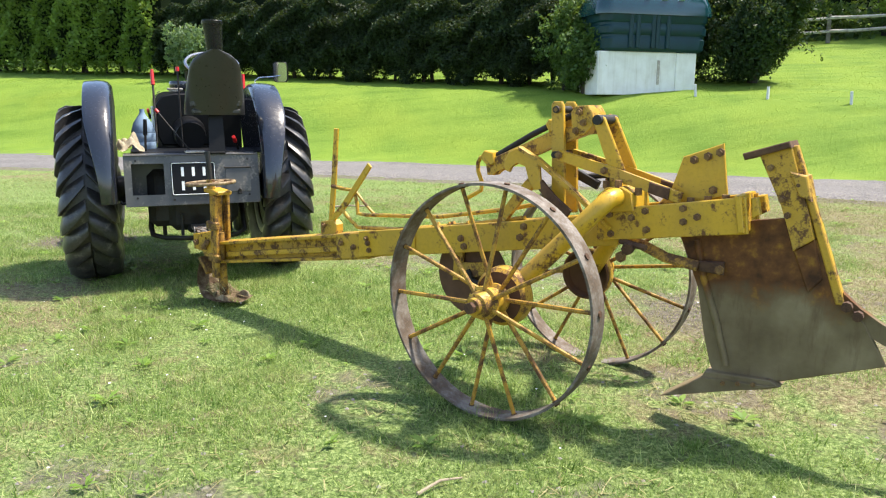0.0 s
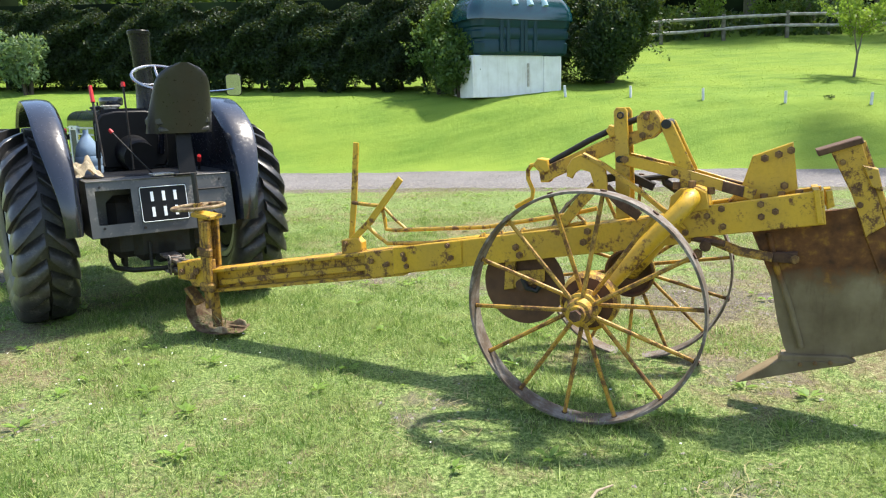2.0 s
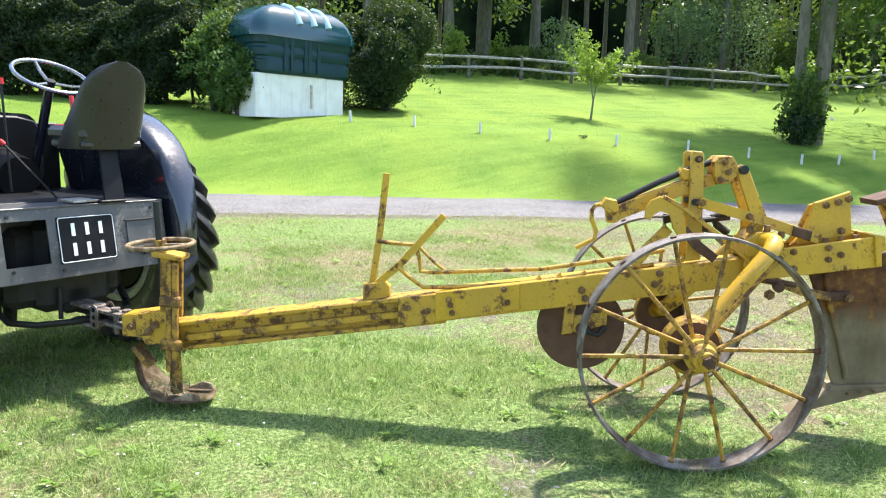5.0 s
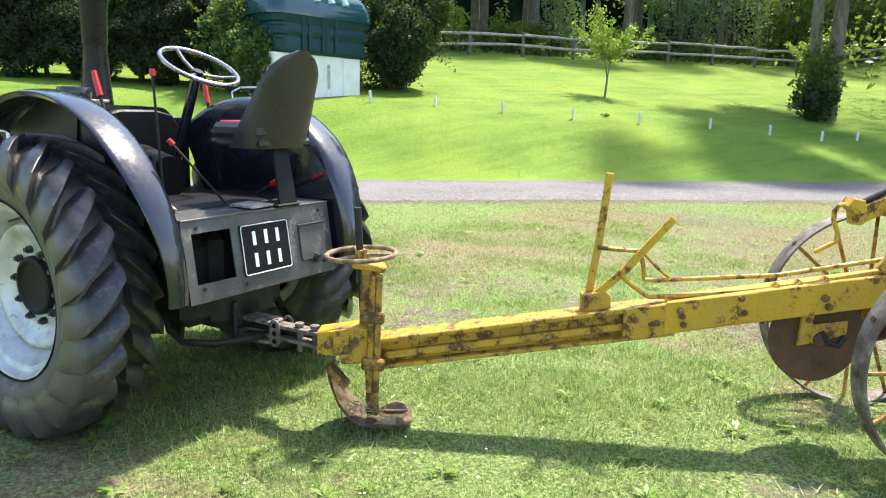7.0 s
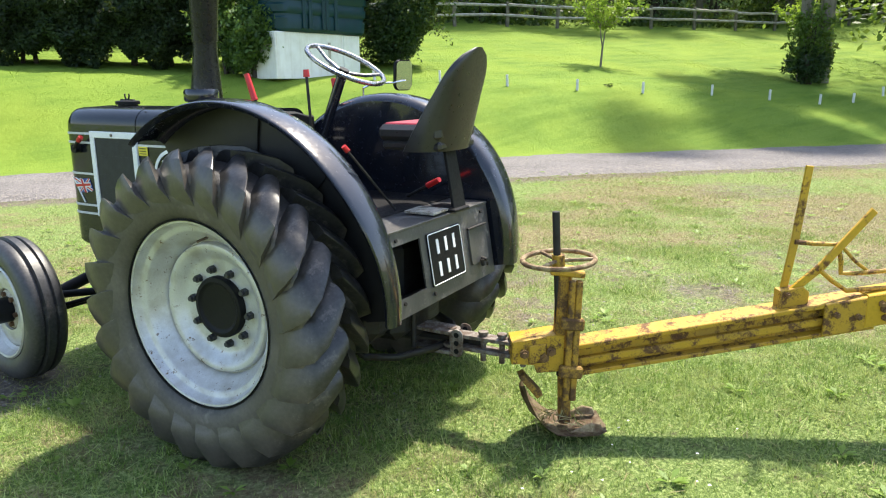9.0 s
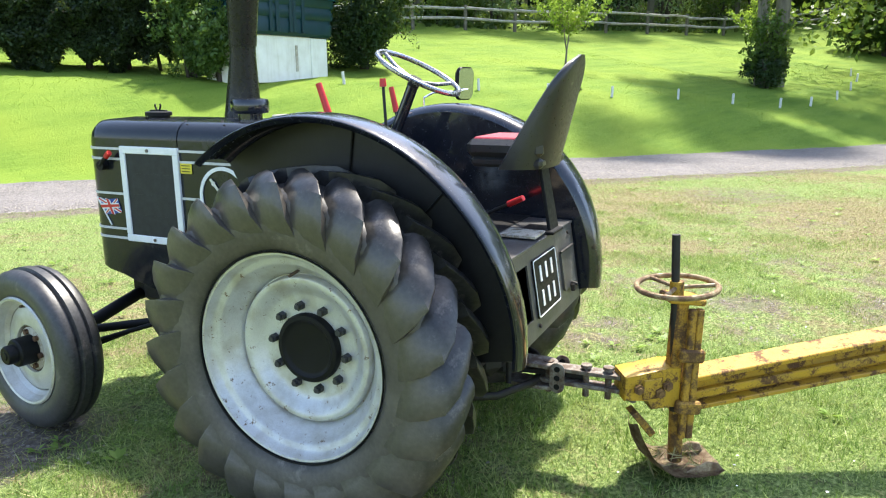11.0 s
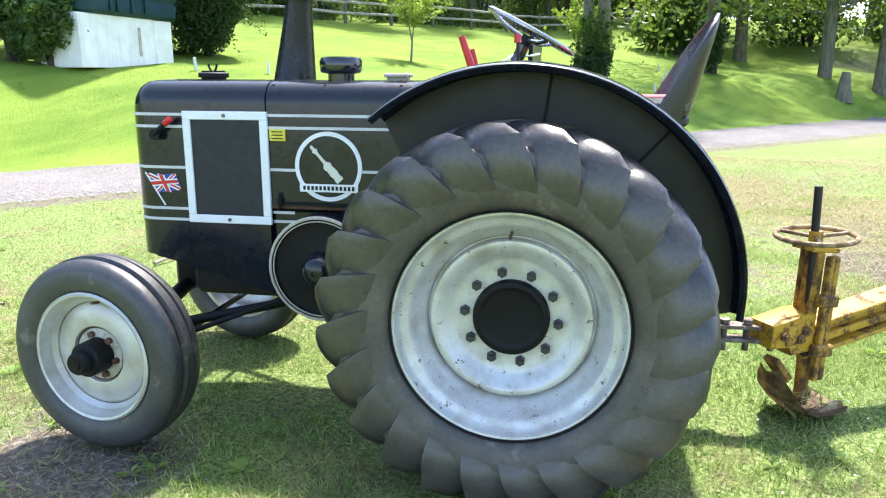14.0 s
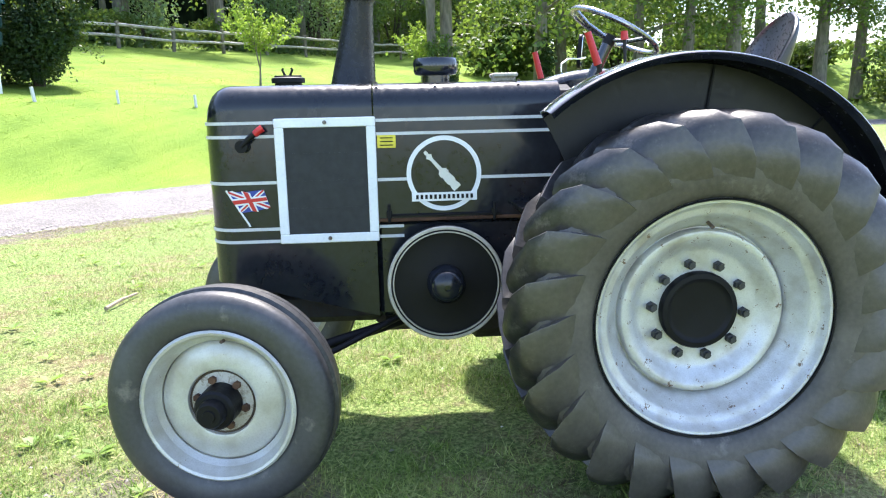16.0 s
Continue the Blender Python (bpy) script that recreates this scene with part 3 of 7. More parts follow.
def rear_tyre():
    """Tyre carcass about the x axis."""
    bm = bmesh.new()
    prof = [(0.405, -0.145), (0.43, -0.165), (0.50, -0.180), (0.56, -0.176), (0.588, -0.168), (0.608, -0.152), (0.619, -0.12), (0.625, 0.0), (0.619, 0.12), (0.608, 0.152), (0.588, 0.168), (0.56, 0.176), (0.50, 0.180), (0.43, 0.165), (0.405, 0.145)]
    return lathe(bm, prof, 72)


def tyre_lug(side_):
    """One saw-toothed bar from the centre line out over the shoulder and down the side wall."""
    bm = bmesh.new()
    # place on the carcass (across, radius), its outward direction, turn, lift, half width and length of the worn-down slope
    line = [(0.008, 0.660, 0.0, 1.0, 0.01, 0.054, 0.026, 0.03), (0.065, 0.658, 0.05, 1.0, -0.09, 0.058, 0.028, 0.05), (0.120, 0.653, 0.20, 0.98, -0.19, 0.060, 0.031, 0.07), (0.152, 0.638, 0.60, 0.98, -0.265, 0.048, 0.033, 0.075),
            (0.167, 0.610, 0.95, 0.35, -0.315, 0.032, 0.033, 0.080), (0.177, 0.570, 1.0, 0.10, -0.352, 0.028, 0.031, 0.082), (0.177, 0.535, 1.0, 0.0, -0.380, 0.010, 0.029, 0.080), (0.165, 0.488, 1.0, 0.0, -0.412, 0.001, 0.027, 0.078)]
    rings = []
    for x, r, ox, orr, a, lift, hw, slope in line:
        hw, slope, r = hw * 0.95, slope * 1.15, r - 0.034
        ring = []
        for d, f in ((-hw * 1.12, -0.10), (-hw, 0.97), (-hw * 0.85, 1.0), (hw * 0.3, 0.93), (hw + slope * 0.25, 0.66), (hw + slope * 0.7, 0.26), (hw + slope * 1.1, -0.08)):
            rr, xx = r + orr * lift * f, x + ox * lift * f
            ring.append(bm.verts.new((side_ * xx, rr * math.sin(a + d / r), rr * math.cos(a + d / r))))
        rings.append(ring)
    for p, q in zip(rings, rings[1:]):
        for j in range(6):
            bm.faces.new((p[j], p[j + 1], q[j + 1], q[j]))
    bm.faces.new(rings[0]), bm.faces.new(rings[-1])
    return bm


LUGS = {}


def rear_wheel(x, sign, turn):
    wheel = new("rear_wheel")
    wheel.parent, wheel.matrix_basis = tractor, pose(x, -0.002, 0.673, turn, 0, 0)
    wheel["label"] = "large lugged rear wheel with silver rim"
    s = sign
    tyre = part("tyre", rear_tyre(), RUBBER, wheel, "dusty black lugged rubber tyre")
    for side_ in (-1, 1):
        for k in range(23):
            turn_k = pose(0, 0, 0, 360 * (k + (0.5 if side_ > 0 else 0)) / 23, 0, 0)
            if side_ in LUGS:
                again(LUGS[side_], turn_k, tyre)
            else:
                LUGS[side_] = part("lug", tyre_lug(side_), LUG_RUBBER, tyre)
                LUGS[side_].matrix_basis = turn_k
    bm = bmesh.new()
    prof = [(0.345, -0.13), (0.372, -0.15), (0.415, -0.15), (0.418, -0.13), (0.395, -0.12), (0.378, -0.06), (0.345, -0.03), (0.345, 0.03), (0.378, 0.05), (0.392, 0.10), (0.402, 0.118), (0.416, 0.122), (0.420, 0.134), (0.412, 0.142),
            (0.404, 0.140), (0.397, 0.128), (0.390, 0.112), (0.380, 0.105), (0.366, 0.102), (0.357, 0.094), (0.348, 0.078), (0.322, 0.044), (0.310, 0.028), (0.304, 0.006), (0.299, 0.006), (0.296, 0.030), (0.290, 0.037), (0.279, 0.039), (0.264, 0.033), (0.243, 0.015), (0.224, 0.000), (0.208, -0.006), (0.15, -0.008), (0.0, -0.008)]
    lathe(bm, [(r * 0.961, s * h) for r, h in prof], 72)
    part("rim", bm, SILVER, wheel, "silver painted steel rim with rust specks")
    bm = bmesh.new()
    lathe(bm, [(r, s * h) for r, h in [(0.135, -0.010), (0.135, 0.014), (0.130, 0.022), (0.114, 0.024), (0.104, 0.016), (0.095, 0.014), (0.0, 0.016)]], 40)
    part("hub", bm, BLACK_DULL, wheel, "round black hub cover")
    for k in range(10):
        bm = bmesh.new()
        u = 2 * math.pi * (k + 0.5) / 10 - 0.10
        c = Vector((0, 0.164 * math.sin(u), 0.164 * math.cos(u)))
        rod(bm, c + Vector((s * -0.010, 0, 0)), c + Vector((s * 0.014, 0, 0)), 0.018, seg=6)
        rod(bm, c + Vector((s * 0.014, 0, 0)), c + Vector((s * 0.026, 0, 0)), 0.011, seg=8)
        part("wheel_bolt", bm, NUT, wheel, "dark steel nut")
    bm = bmesh.new()
    sweep(bm, [(s * 0.148, 0.401 * math.sin(u), 0.401 * math.cos(u)) for u in [2 * math.pi * k / 64 for k in range(64)]], 0.004, 6, True)
    part("rim_edge", bm, BLACK_DULL, wheel, "dark edge of the rim")
    # black disc added to make the rim's inner side dark
    bm = bmesh.new()
    lathe(bm, [(r, s * h) for r, h in [(0.0, -0.10), (0.20, -0.10), (0.215, -0.115), (0.31, -0.12), (0.326, -0.105), (0.326, -0.02), (0.0, -0.02)]], 40)
    part("brake_drum", bm, BLACK_DULL, wheel, "added black disc that darkens the rim's inner side")
    bm = bmesh.new()
    rod(bm, (s * 0.045, 0.0, 0.312), (s * 0.098, 0.004, 0.302), 0.006, seg=8)
    part("valve", bm, LINK_STEEL, wheel)


rear_wheel(-0.758, -1, 0)
rear_wheel(0.70, 1, 0)


def front_wheel(x, sign, steer):
    wheel = new("front_wheel")
    wheel.parent, wheel.matrix_basis = tractor, pose(x, 1.625, 0.412, 0, -0.7 * sign, steer)
    wheel["label"] = "ribbed front wheel with silver disc"
    s = sign
    bm = bmesh.new()
    prof = [(0.255, -0.075), (0.28, -0.092), (0.32, -0.098), (0.355, -0.090), (0.372, -0.075), (0.379, -0.062), (0.379, -0.040), (0.366, -0.034), (0.366, -0.026), (0.386, -0.018), (0.386, 0.018), (0.366, 0.026), (0.366, 0.034), (0.379, 0.040), (0.379, 0.062),
            (0.372, 0.075), (0.355, 0.090), (0.32, 0.098), (0.28, 0.092), (0.255, 0.075)]
    lathe(bm, [(r * 1.022, h * 1.04) for r, h in prof], 64)
    part("tyre", bm, FRONT_RUBBER, wheel, "three-ribbed black rubber tyre")
    bm = bmesh.new()
    prof = [(0.24, -0.08), (0.262, -0.08), (0.25, -0.06), (0.215, -0.03), (0.215, 0.03), (0.238, 0.052), (0.250, 0.072), (0.262, 0.078), (0.266, 0.088), (0.258, 0.095), (0.249, 0.091), (0.243, 0.066), (0.234, 0.054), (0.228, 0.022), (0.220, 0.008), (0.214, 0.016), (0.210, 0.028), (0.200, 0.036), (0.165, 0.045), (0.125, 0.050), (0.117, 0.047), (0.113, 0.028), (0.0, 0.028)]
    lathe(bm, [(r, s * h) for r, h in prof], 64)
    part("rim", bm, SILVER_CLEAN, wheel, "silver painted disc rim")
    bm = bmesh.new()
    lathe(bm, [(r, s * h) for r, h in [(0.107, 0.028), (0.106, 0.037), (0.100, 0.040), (0.0, 0.040)]], 32)
    part("hub_flange", bm, CREAM, wheel, "chipped cream flange")
    for r0, h0 in ((0.219, 0.011), (0.110, 0.031)):
        bm = bmesh.new()
        lathe(bm, [(r0 + 0.006, s * (h0 + 0.004)), (r0, s * (h0 + 0.001)), (r0 - 0.004, s * (h0 + 0.006)), (r0, s * (h0 - 0.006))], 48, closed=True)
        part("dirt_ring", bm, GROOVE_DARK, wheel, "dark ring of dirt and painted groove shade")
    bm = bmesh.new()
    lathe(bm, [(r, s * h) for r, h in [(0.070, 0.036), (0.068, 0.118), (0.060, 0.126), (0.047, 0.128), (0.045, 0.160), (0.039, 0.168), (0.022, 0.168), (0.02, 0.173), (0.0, 0.173)]], 32)
    part("hub", bm, BLACK_DULL, wheel, "black hub cap")
    for k in range(6):
        bm = bmesh.new()
        u = 2 * math.pi * (k + 0.3) / 6
        c = Vector((0, 0.084 * math.sin(u), 0.084 * math.cos(u)))
        rod(bm, c + Vector((s * 0.036, 0, 0)), c + Vector((s * 0.056, 0, 0)), 0.014, seg=6)
        part("wheel_bolt", bm, RUST, wheel)
    bm = bmesh.new()
    rod(bm, (s * 0.04, -0.02, 0.216), (s * 0.088, -0.03, 0.226), 0.006, seg=8)
    part("valve", bm, LINK_STEEL, wheel)


front_wheel(-0.702, -1, -7.2)
front_wheel(0.60, 1, -7.2)

# mudguards
GC, GR = (0.0, 0.738), 0.790


def mudguard(x_out, x_in, name):
    """Curved guard over a rear wheel with an inner side plate."""
    bm = bmesh.new()
    arc = [radians(a) for a in np.linspace(40, -95, 40)]
    s = 1 if x_out > x_in else -1
    w = abs(x_out - x_in)
    # section from the outer rolled lip over the crown to the inner edge
    sec = [(w - 0.016, -0.012), (w + 0.001, 0.003), (w - 0.002, 0.006), (w * 0.9, 0.010), (w * 0.75, 0.014), (w * 0.5, 0.017), (w * 0.25, 0.014), (0.02, 0.004), (0.0, -0.02)]
    outer, inner = [], []
    for a in arc:
        thin = 1 - 0.45 * float(smooth(radians(40), radians(95), -a))
        outer.append([bm.verts.new((x_in + s * u * thin, GC[0] + (GR + dr) * math.sin(a), GC[1] + (GR + dr) * math.cos(a))) for u, dr in sec])
        inner.append([bm.verts.new((x_in + s * (u - 0.002 if i else u) * thin, GC[0] + (GR + dr - 0.006) * math.sin(a), GC[1] + (GR + dr - 0.006) * math.cos(a))) for i, (u, dr) in enumerate(sec)])
    k = len(sec)
    for g in (outer, inner):
        for p, q in zip(g, g[1:]):
            for j in range(k - 1):
                bm.faces.new((p[j], p[j + 1], q[j + 1], q[j]))
    for p, q, u, v in zip(outer, outer[1:], inner, inner[1:]):
        for j in (0, k - 1):
            bm.faces.new((p[j], q[j], v[j], u[j]))
    for i in (0, -1):
        for j in range(k - 1):
            bm.faces.new((outer[i][j], outer[i][j + 1], inner[i][j + 1], inner[i][j]))
    guard = part(name, bm, BLACK, tractor, "gloss black curved mudguard")
    bm = bmesh.new()
    rim = [(GC[0] + (GR - 0.02) * math.sin(a), GC[1] + (GR - 0.02) * math.cos(a)) for a in arc]
    low = [(-0.62, 0.64), (-0.30, 0.80), (0.30, 0.95)]
    prism(bm, rim + low, lambda a, b, t: (t, a, b), x_in, x_in + s * 0.006, 0)
    part("side_plate", bm, PLATE_BLACK if s < 0 else BLACK, guard, "matt black inner plate" if s < 0 else "gloss black inner plate")
    for a in (-8, -42):
        bm = bmesh.new()
        u = radians(a)
        rod(bm, (x_in + s * 0.01, GC[0] + (GR - 0.30) * math.sin(u), GC[1] + (GR - 0.30) * math.cos(u)), (x_in + s * 0.012, GC[0] + (GR - 0.02) * math.sin(u), GC[1] + (GR - 0.02) * math.cos(u)), 0.005, seg=8)
        part("rib", bm, BLACK_DULL, guard)
    return guard


mudguard(-0.745, -0.555, "mudguard")
mudguard(0.690, 0.475, "mudguard")

# bonnet
HX0, HX1, HY0, HY1 = -0.238, 0.300, 0.50, 1.755
HC, HW = (HX0 + HX1) / 2, (HX1 - HX0) / 2


def bonnet_section(inset, drop, y, base):
    """Left foot, up, over the rounded top, down the right; base is the foot's height."""
    w, top, r = HW - inset, 1.472 - drop, 0.095
    pts = [(-w, base), (-w, base + 0.05)]
    for a in np.linspace(180, 90, 9):
        pts.append((-w + r + r * math.cos(radians(a)), top - r + r * math.sin(radians(a))))
    pts.append((0.0, top + 0.006))
    for a in np.linspace(90, 0, 9):
        pts.append((w - r + r * math.cos(radians(a)), top - r + r * math.sin(radians(a))))
    pts += [(w, base + 0.05), (w, base)]
    return [(HC + px, y, z) for px, z in pts]


def bonnet_panel(name, stations, label):
    bm = bmesh.new()
    rows = [[bm.verts.new(p) for p in bonnet_section(*st)] for st in stations]
    for p, q in zip(rows, rows[1:]):
        for j in range(len(p) - 1):
            bm.faces.new((p[j], p[j + 1], q[j + 1], q[j]))
    bm.faces.new(rows[0]), bm.faces.new(rows[-1])
    return part(name, bm, BONNET, tractor, label)


nose = [(0.0, 0.0, 1.10, 0.545)] + [(0.0, 0.0, y, z) for y, z in ((1.30, 0.60), (1.45, 0.64), (1.55, 0.67), (1.645, 0.69))]
for a in (15, 30, 45, 60, 75, 84):
    nose.append((0.11 * (1 - math.cos(radians(a))), 0.11 * (1 - math.cos(radians(a))), 1.645 + 0.11 * math.sin(radians(a)), 0.70))
bonnet_panel("radiator_cowl", nose, "gloss black rounded cowl")
bonnet_panel("bonnet", [(0.001, 0.001, 0.36, 0.945), (0.001, 0.001, 1.094, 0.945)], "gloss black bonnet")
bm = bmesh.new()
box(bm, (HC, 0.80, 0.735), (2 * HW - 0.03, 0.60, 0.40), bev=0.02)
part("crankcase", bm, BONNET, tractor)
bm = bmesh.new()
box(bm, (HC, 0.80, 0.938), (2 * HW + 0.012, 0.60, 0.014), bev=0.003)
part("bonnet_ledge", bm, RUST, tractor, "rusty ledge under the bonnet")
bm = bmesh.new()
# instrument cowl behind the bonnet
prism(bm, [(x * 0.98, z) for x, z in [(-0.20, 1.02), (-0.235, 1.10), (-0.235, 1.36), (-0.19, 1.43), (-0.08, 1.455), (0.14, 1.455), (0.25, 1.43), (0.295, 1.36), (0.295, 1.10), (0.26, 1.02)]], lambda a, c, t: (a, t, c), 0.29, 0.372, 0.01)
part("dash_panel", bm, BLACK_DULL, tractor)
bm = bmesh.new()
box(bm, (0.0, 0.10, 0.66), (0.42, 1.30, 0.50), bev=0.05)
part("gearbox", bm, DARK_STEEL, tractor, "greasy black gearbox")
bm = bmesh.new()
rod(bm, (-0.68, 0, 0.695), (0.60, 0, 0.695), 0.10, seg=20)
part("axle_tube", bm, DARK_STEEL, tractor)
bm = bmesh.new()
box(bm, (-0.02, -0.25, 0.66), (0.66, 0.50, 0.44), bev=0.05)
part("axle_housing", bm, DARK_STEEL, tractor, "greasy black axle housing")
bm = bmesh.new()
box(bm, (0.02, 0.30, 0.985), (0.86, 0.50, 0.02), bev=0.004)
box(bm, (0.02, -0.20, 1.00), (0.94, 0.52, 0.016), bev=0.004)
part("footplate", bm, BLACK_DULL, tractor)


def plan(y0, off):
    """Line along the bonnet's flank and round the nose, seen from above, from y0 forward on the left and back on the right."""
    pts = [(HX0 - off, y0), (HX0 - off, 1.645)]
    for a in np.linspace(0, 90, 8)[1:]:
        pts.append((HX0 + 0.11 - (0.11 + off) * math.cos(radians(a)), 1.645 + (0.11 + off) * math.sin(radians(a))))
    for a in np.linspace(90, 0, 8):
        pts.append((HX1 - 0.11 + (0.11 + off) * math.cos(radians(a)), 1.645 + (0.11 + off) * math.sin(radians(a))))
    pts.append((HX1 + off, y0))
    return pts


def stripe(pts, z):
    bm = bmesh.new()
    rows = []
    for x, y in pts:
        rows.append([bm.verts.new((x, y, z - 0.006)), bm.verts.new((x - 0.004 * (1 if x > HC else -1), y, z - 0.006)), bm.verts.new((x - 0.004 * (1 if x > HC else -1), y, z + 0.006)), bm.verts.new((x, y, z + 0.006))])
    for p, q in zip(rows, rows[1:]):
        for j in range(4):
            bm.faces.new((p[j], p[(j + 1) % 4], q[(j + 1) % 4], q[j]))
    bm.faces.new(rows[0]), bm.faces.new(rows[-1])
    part("stripe", bm, STRIPE, tractor, "white painted stripe")


for z in (1.330, 1.278, 1.100, 0.917, 0.868):
    stripe(plan(1.478, 0.004), z)
for z in (1.330, 1.278):
    stripe([(HX0 - 0.004, 0.37), (HX0 - 0.004, 1.088)], z)
    stripe([(HX1 + 0.004, 0.37), (HX1 + 0.004, 1.088)], z)
stripe([(HX0 - 0.004, 0.37), (HX0 - 0.004, 0.680)], 1.100)
stripe([(HX0 - 0.004, 0.972), (HX0 - 0.004, 1.088)], 1.100)
for z in (0.912, 0.872):
    stripe([(HX0 + 0.008, 0.99), (HX0 + 0.008, 1.088)], z)

# gauze panel with white frame on each flank
for xs, s in ((HX0, -1), (HX1, 1)):
    grille = new("side_grille")
    grille.parent = tractor
    grille["label"] = "dark gauze panel in a white frame"
    for c, size in (((1.283, 0.876), (0.388, 0.036)), ((1.283, 1.327), (0.388, 0.036)), ((1.107, 1.1015), (0.036, 0.415)), ((1.459, 1.1015), (0.036, 0.415))):
        bm = bmesh.new()
        box(bm, (xs + s * 0.006, *c), (0.016, *size), bev=0.003)
        part("frame", bm, WHITE, grille, "white painted frame bar")
    bm = bmesh.new()
    box(bm, (xs + s * 0.003, 1.283, 1.1015), (0.008, 0.33, 0.43), bev=0)
    for k in range(1, 4):
        box(bm, (xs + s * 0.006, 1.283, 0.890 + k * 0.106), (0.004, 0.33, 0.004), bev=0)
    part("gauze", bm, GRILLE, grille, "dark wire gauze")
    for y, z in ((1.283, 1.327), (1.283, 0.876)):
        bm = bmesh.new()
        rod(bm, (xs + s * 0.012, y, z), (xs + s * 0.020, y, z), 0.008, seg=8)
        part("screw", bm, LINK_STEEL, grille)

# round badge on the bonnet's flank
badge = new("badge")
badge.parent = tractor
badge["label"] = "white ring badge with a banner"
EY, EZ, EX = 0.826, 1.118, HX0 - 0.003
bm = bmesh.new()
at = lambda x, y, z: (EX + x, EY + y, EZ + z)
lathe(bm, [(0.148, 0.002), (0.148, -0.002), (0.130, -0.002), (0.130, 0.002)], 56, at, closed=True)
part("ring", bm, WHITE, badge)
bm = bmesh.new()
prism(bm, [(0.129, -0.074), (0.129, -0.108), (-0.129, -0.108), (-0.129, -0.074)], lambda a, c, t: (EX + t, EY + a, EZ + c), -0.005, -0.001, 0)
part("banner", bm, WHITE, badge)
for k in range(13):
    bm = bmesh.new()
    box(bm, (EX - 0.006, EY + 0.108 - k * 0.018, EZ - 0.091), (0.002, 0.010, 0.017), bev=0)
    part("mark", bm, BLACK_DULL, badge, "dark bar")
bm = bmesh.new()
outline = [(0, 6), (14, 10), (22, 6), (34, 18), (46, 10), (60, 8), (122, 10), (134, 24), (150, 27), (162, 21), (198, 25), (214, 19), (236, 24), (250, 22)]
outline = [(u, w) for u, w in outline] + [(u, -w) for u, w in reversed(outline)]
shape = [(0.0756 - 0.00078 * (0.658 * u - 0.752 * w), 0.0870 - 0.00078 * (0.752 * u + 0.658 * w)) for u, w in outline]
prism(bm, shape, lambda a, c, t: (EX + t, EY + a, EZ + c), -0.004, -0.001, 0)
part("figure", bm, SILVER, badge, "pale grey slanting figure")

# small label, flag and starting handle
bm = bmesh.new()
box(bm, (HX0 - 0.003, 1.048, 1.248), (0.005, 0.072, 0.050), bev=0.002)
label_plate = part("label_plate", bm, YELLOW_PLATE, tractor, "small yellow label")
for k in range(3):
    bm = bmesh.new()
    box(bm, (HX0 - 0.006, 1.048, 1.262 - 0.014 * k), (0.002, 0.05, 0.004), bev=0)
    part("mark", bm, BLACK_DULL, label_plate)
FLAG = [((1.672, 1.068), (1.532, 1.070), (1.510, 1.000), (1.630, 0.985))]
flag = new("flag_emblem")
flag.parent = tractor
flag["label"] = "small painted red, white and blue flag"


def on_flag(u, v, t):
    (ay, az), (by, bz), (cy, cz), (dy, dz) = FLAG[0]
    rip = 0.006 * math.sin(u * 7)
    y = (ay * (1 - u) + by * u) * (1 - v) + (dy * (1 - u) + cy * u) * v
    z = (az * (1 - u) + bz * u) * (1 - v) + (dz * (1 - u) + cz * u) * v
    return (HX0 - 0.002 - t, y, z + rip)


def flag_piece(name, mat, quad, t):
    bm = bmesh.new()
    prism(bm, quad, on_flag, t, t + 0.001, 0)
    part(name, bm, mat, flag)


flag_piece("field", BLUE, [(0, 0), (0.5, 0), (1, 0), (1, 1), (0.5, 1), (0, 1)], 0.0)
for q in ([(0, 0), (0.13, 0), (1, 0.87), (1, 1), (0.87, 1), (0, 0.13)], [(0.87, 0), (1, 0), (1, 0.13), (0.13, 1), (0, 1), (0, 0.87)]):
    flag_piece("white_diagonal", WHITE, q, 0.0012 if q[0][0] == 0 else 0.0014)
for q in ([(0, 0), (0.05, 0), (1, 0.95), (1, 1), (0.95, 1), (0, 0.05)], [(0.95, 0), (1, 0), (1, 0.05), (0.05, 1), (0, 1), (0, 0.95)]):
    flag_piece("red_diagonal", RED, q, 0.0026 if q[0][0] == 0 else 0.0028)
flag_piece("white_upright", WHITE, [(0.38, 0), (0.62, 0), (0.62, 1), (0.38, 1)], 0.004)
flag_piece("white_level", WHITE, [(0, 0.33), (1, 0.33), (1, 0.67), (0, 0.67)], 0.0042)
flag_piece("red_upright", RED, [(0.43, 0), (0.57, 0), (0.57, 1), (0.43, 1)], 0.0056)
flag_piece("red_level", RED, [(0, 0.41), (1, 0.41), (1, 0.59), (0, 0.59)], 0.0058)
bm = bmesh.new()
rod(bm, (HX0 - 0.004, 1.676, 1.075), (HX0 - 0.004, 1.592, 0.930), 0.004, seg=6)
part("flag_pole", bm, WHITE, flag)
handle = new("starting_lever")
handle.parent = tractor
bm = bmesh.new()
rod(bm, (HX0, 1.600, 1.243), (HX0 - 0.035, 1.600, 1.243), 0.024, seg=20)
sweep(bm, [(HX0 - 0.028, 1.600, 1.243), (HX0 - 0.032, 1.57, 1.272), (HX0 - 0.036, 1.545, 1.290)], 0.011)
part("arm", bm, BLACK_DULL, handle)
bm = bmesh.new()
sweep(bm, [(HX0 - 0.036, 1.545, 1.290), (HX0 - 0.038, 1.530, 1.302), (HX0 - 0.038, 1.515, 1.312)], 0.014)
part("knob", bm, RED, handle, "red knob")
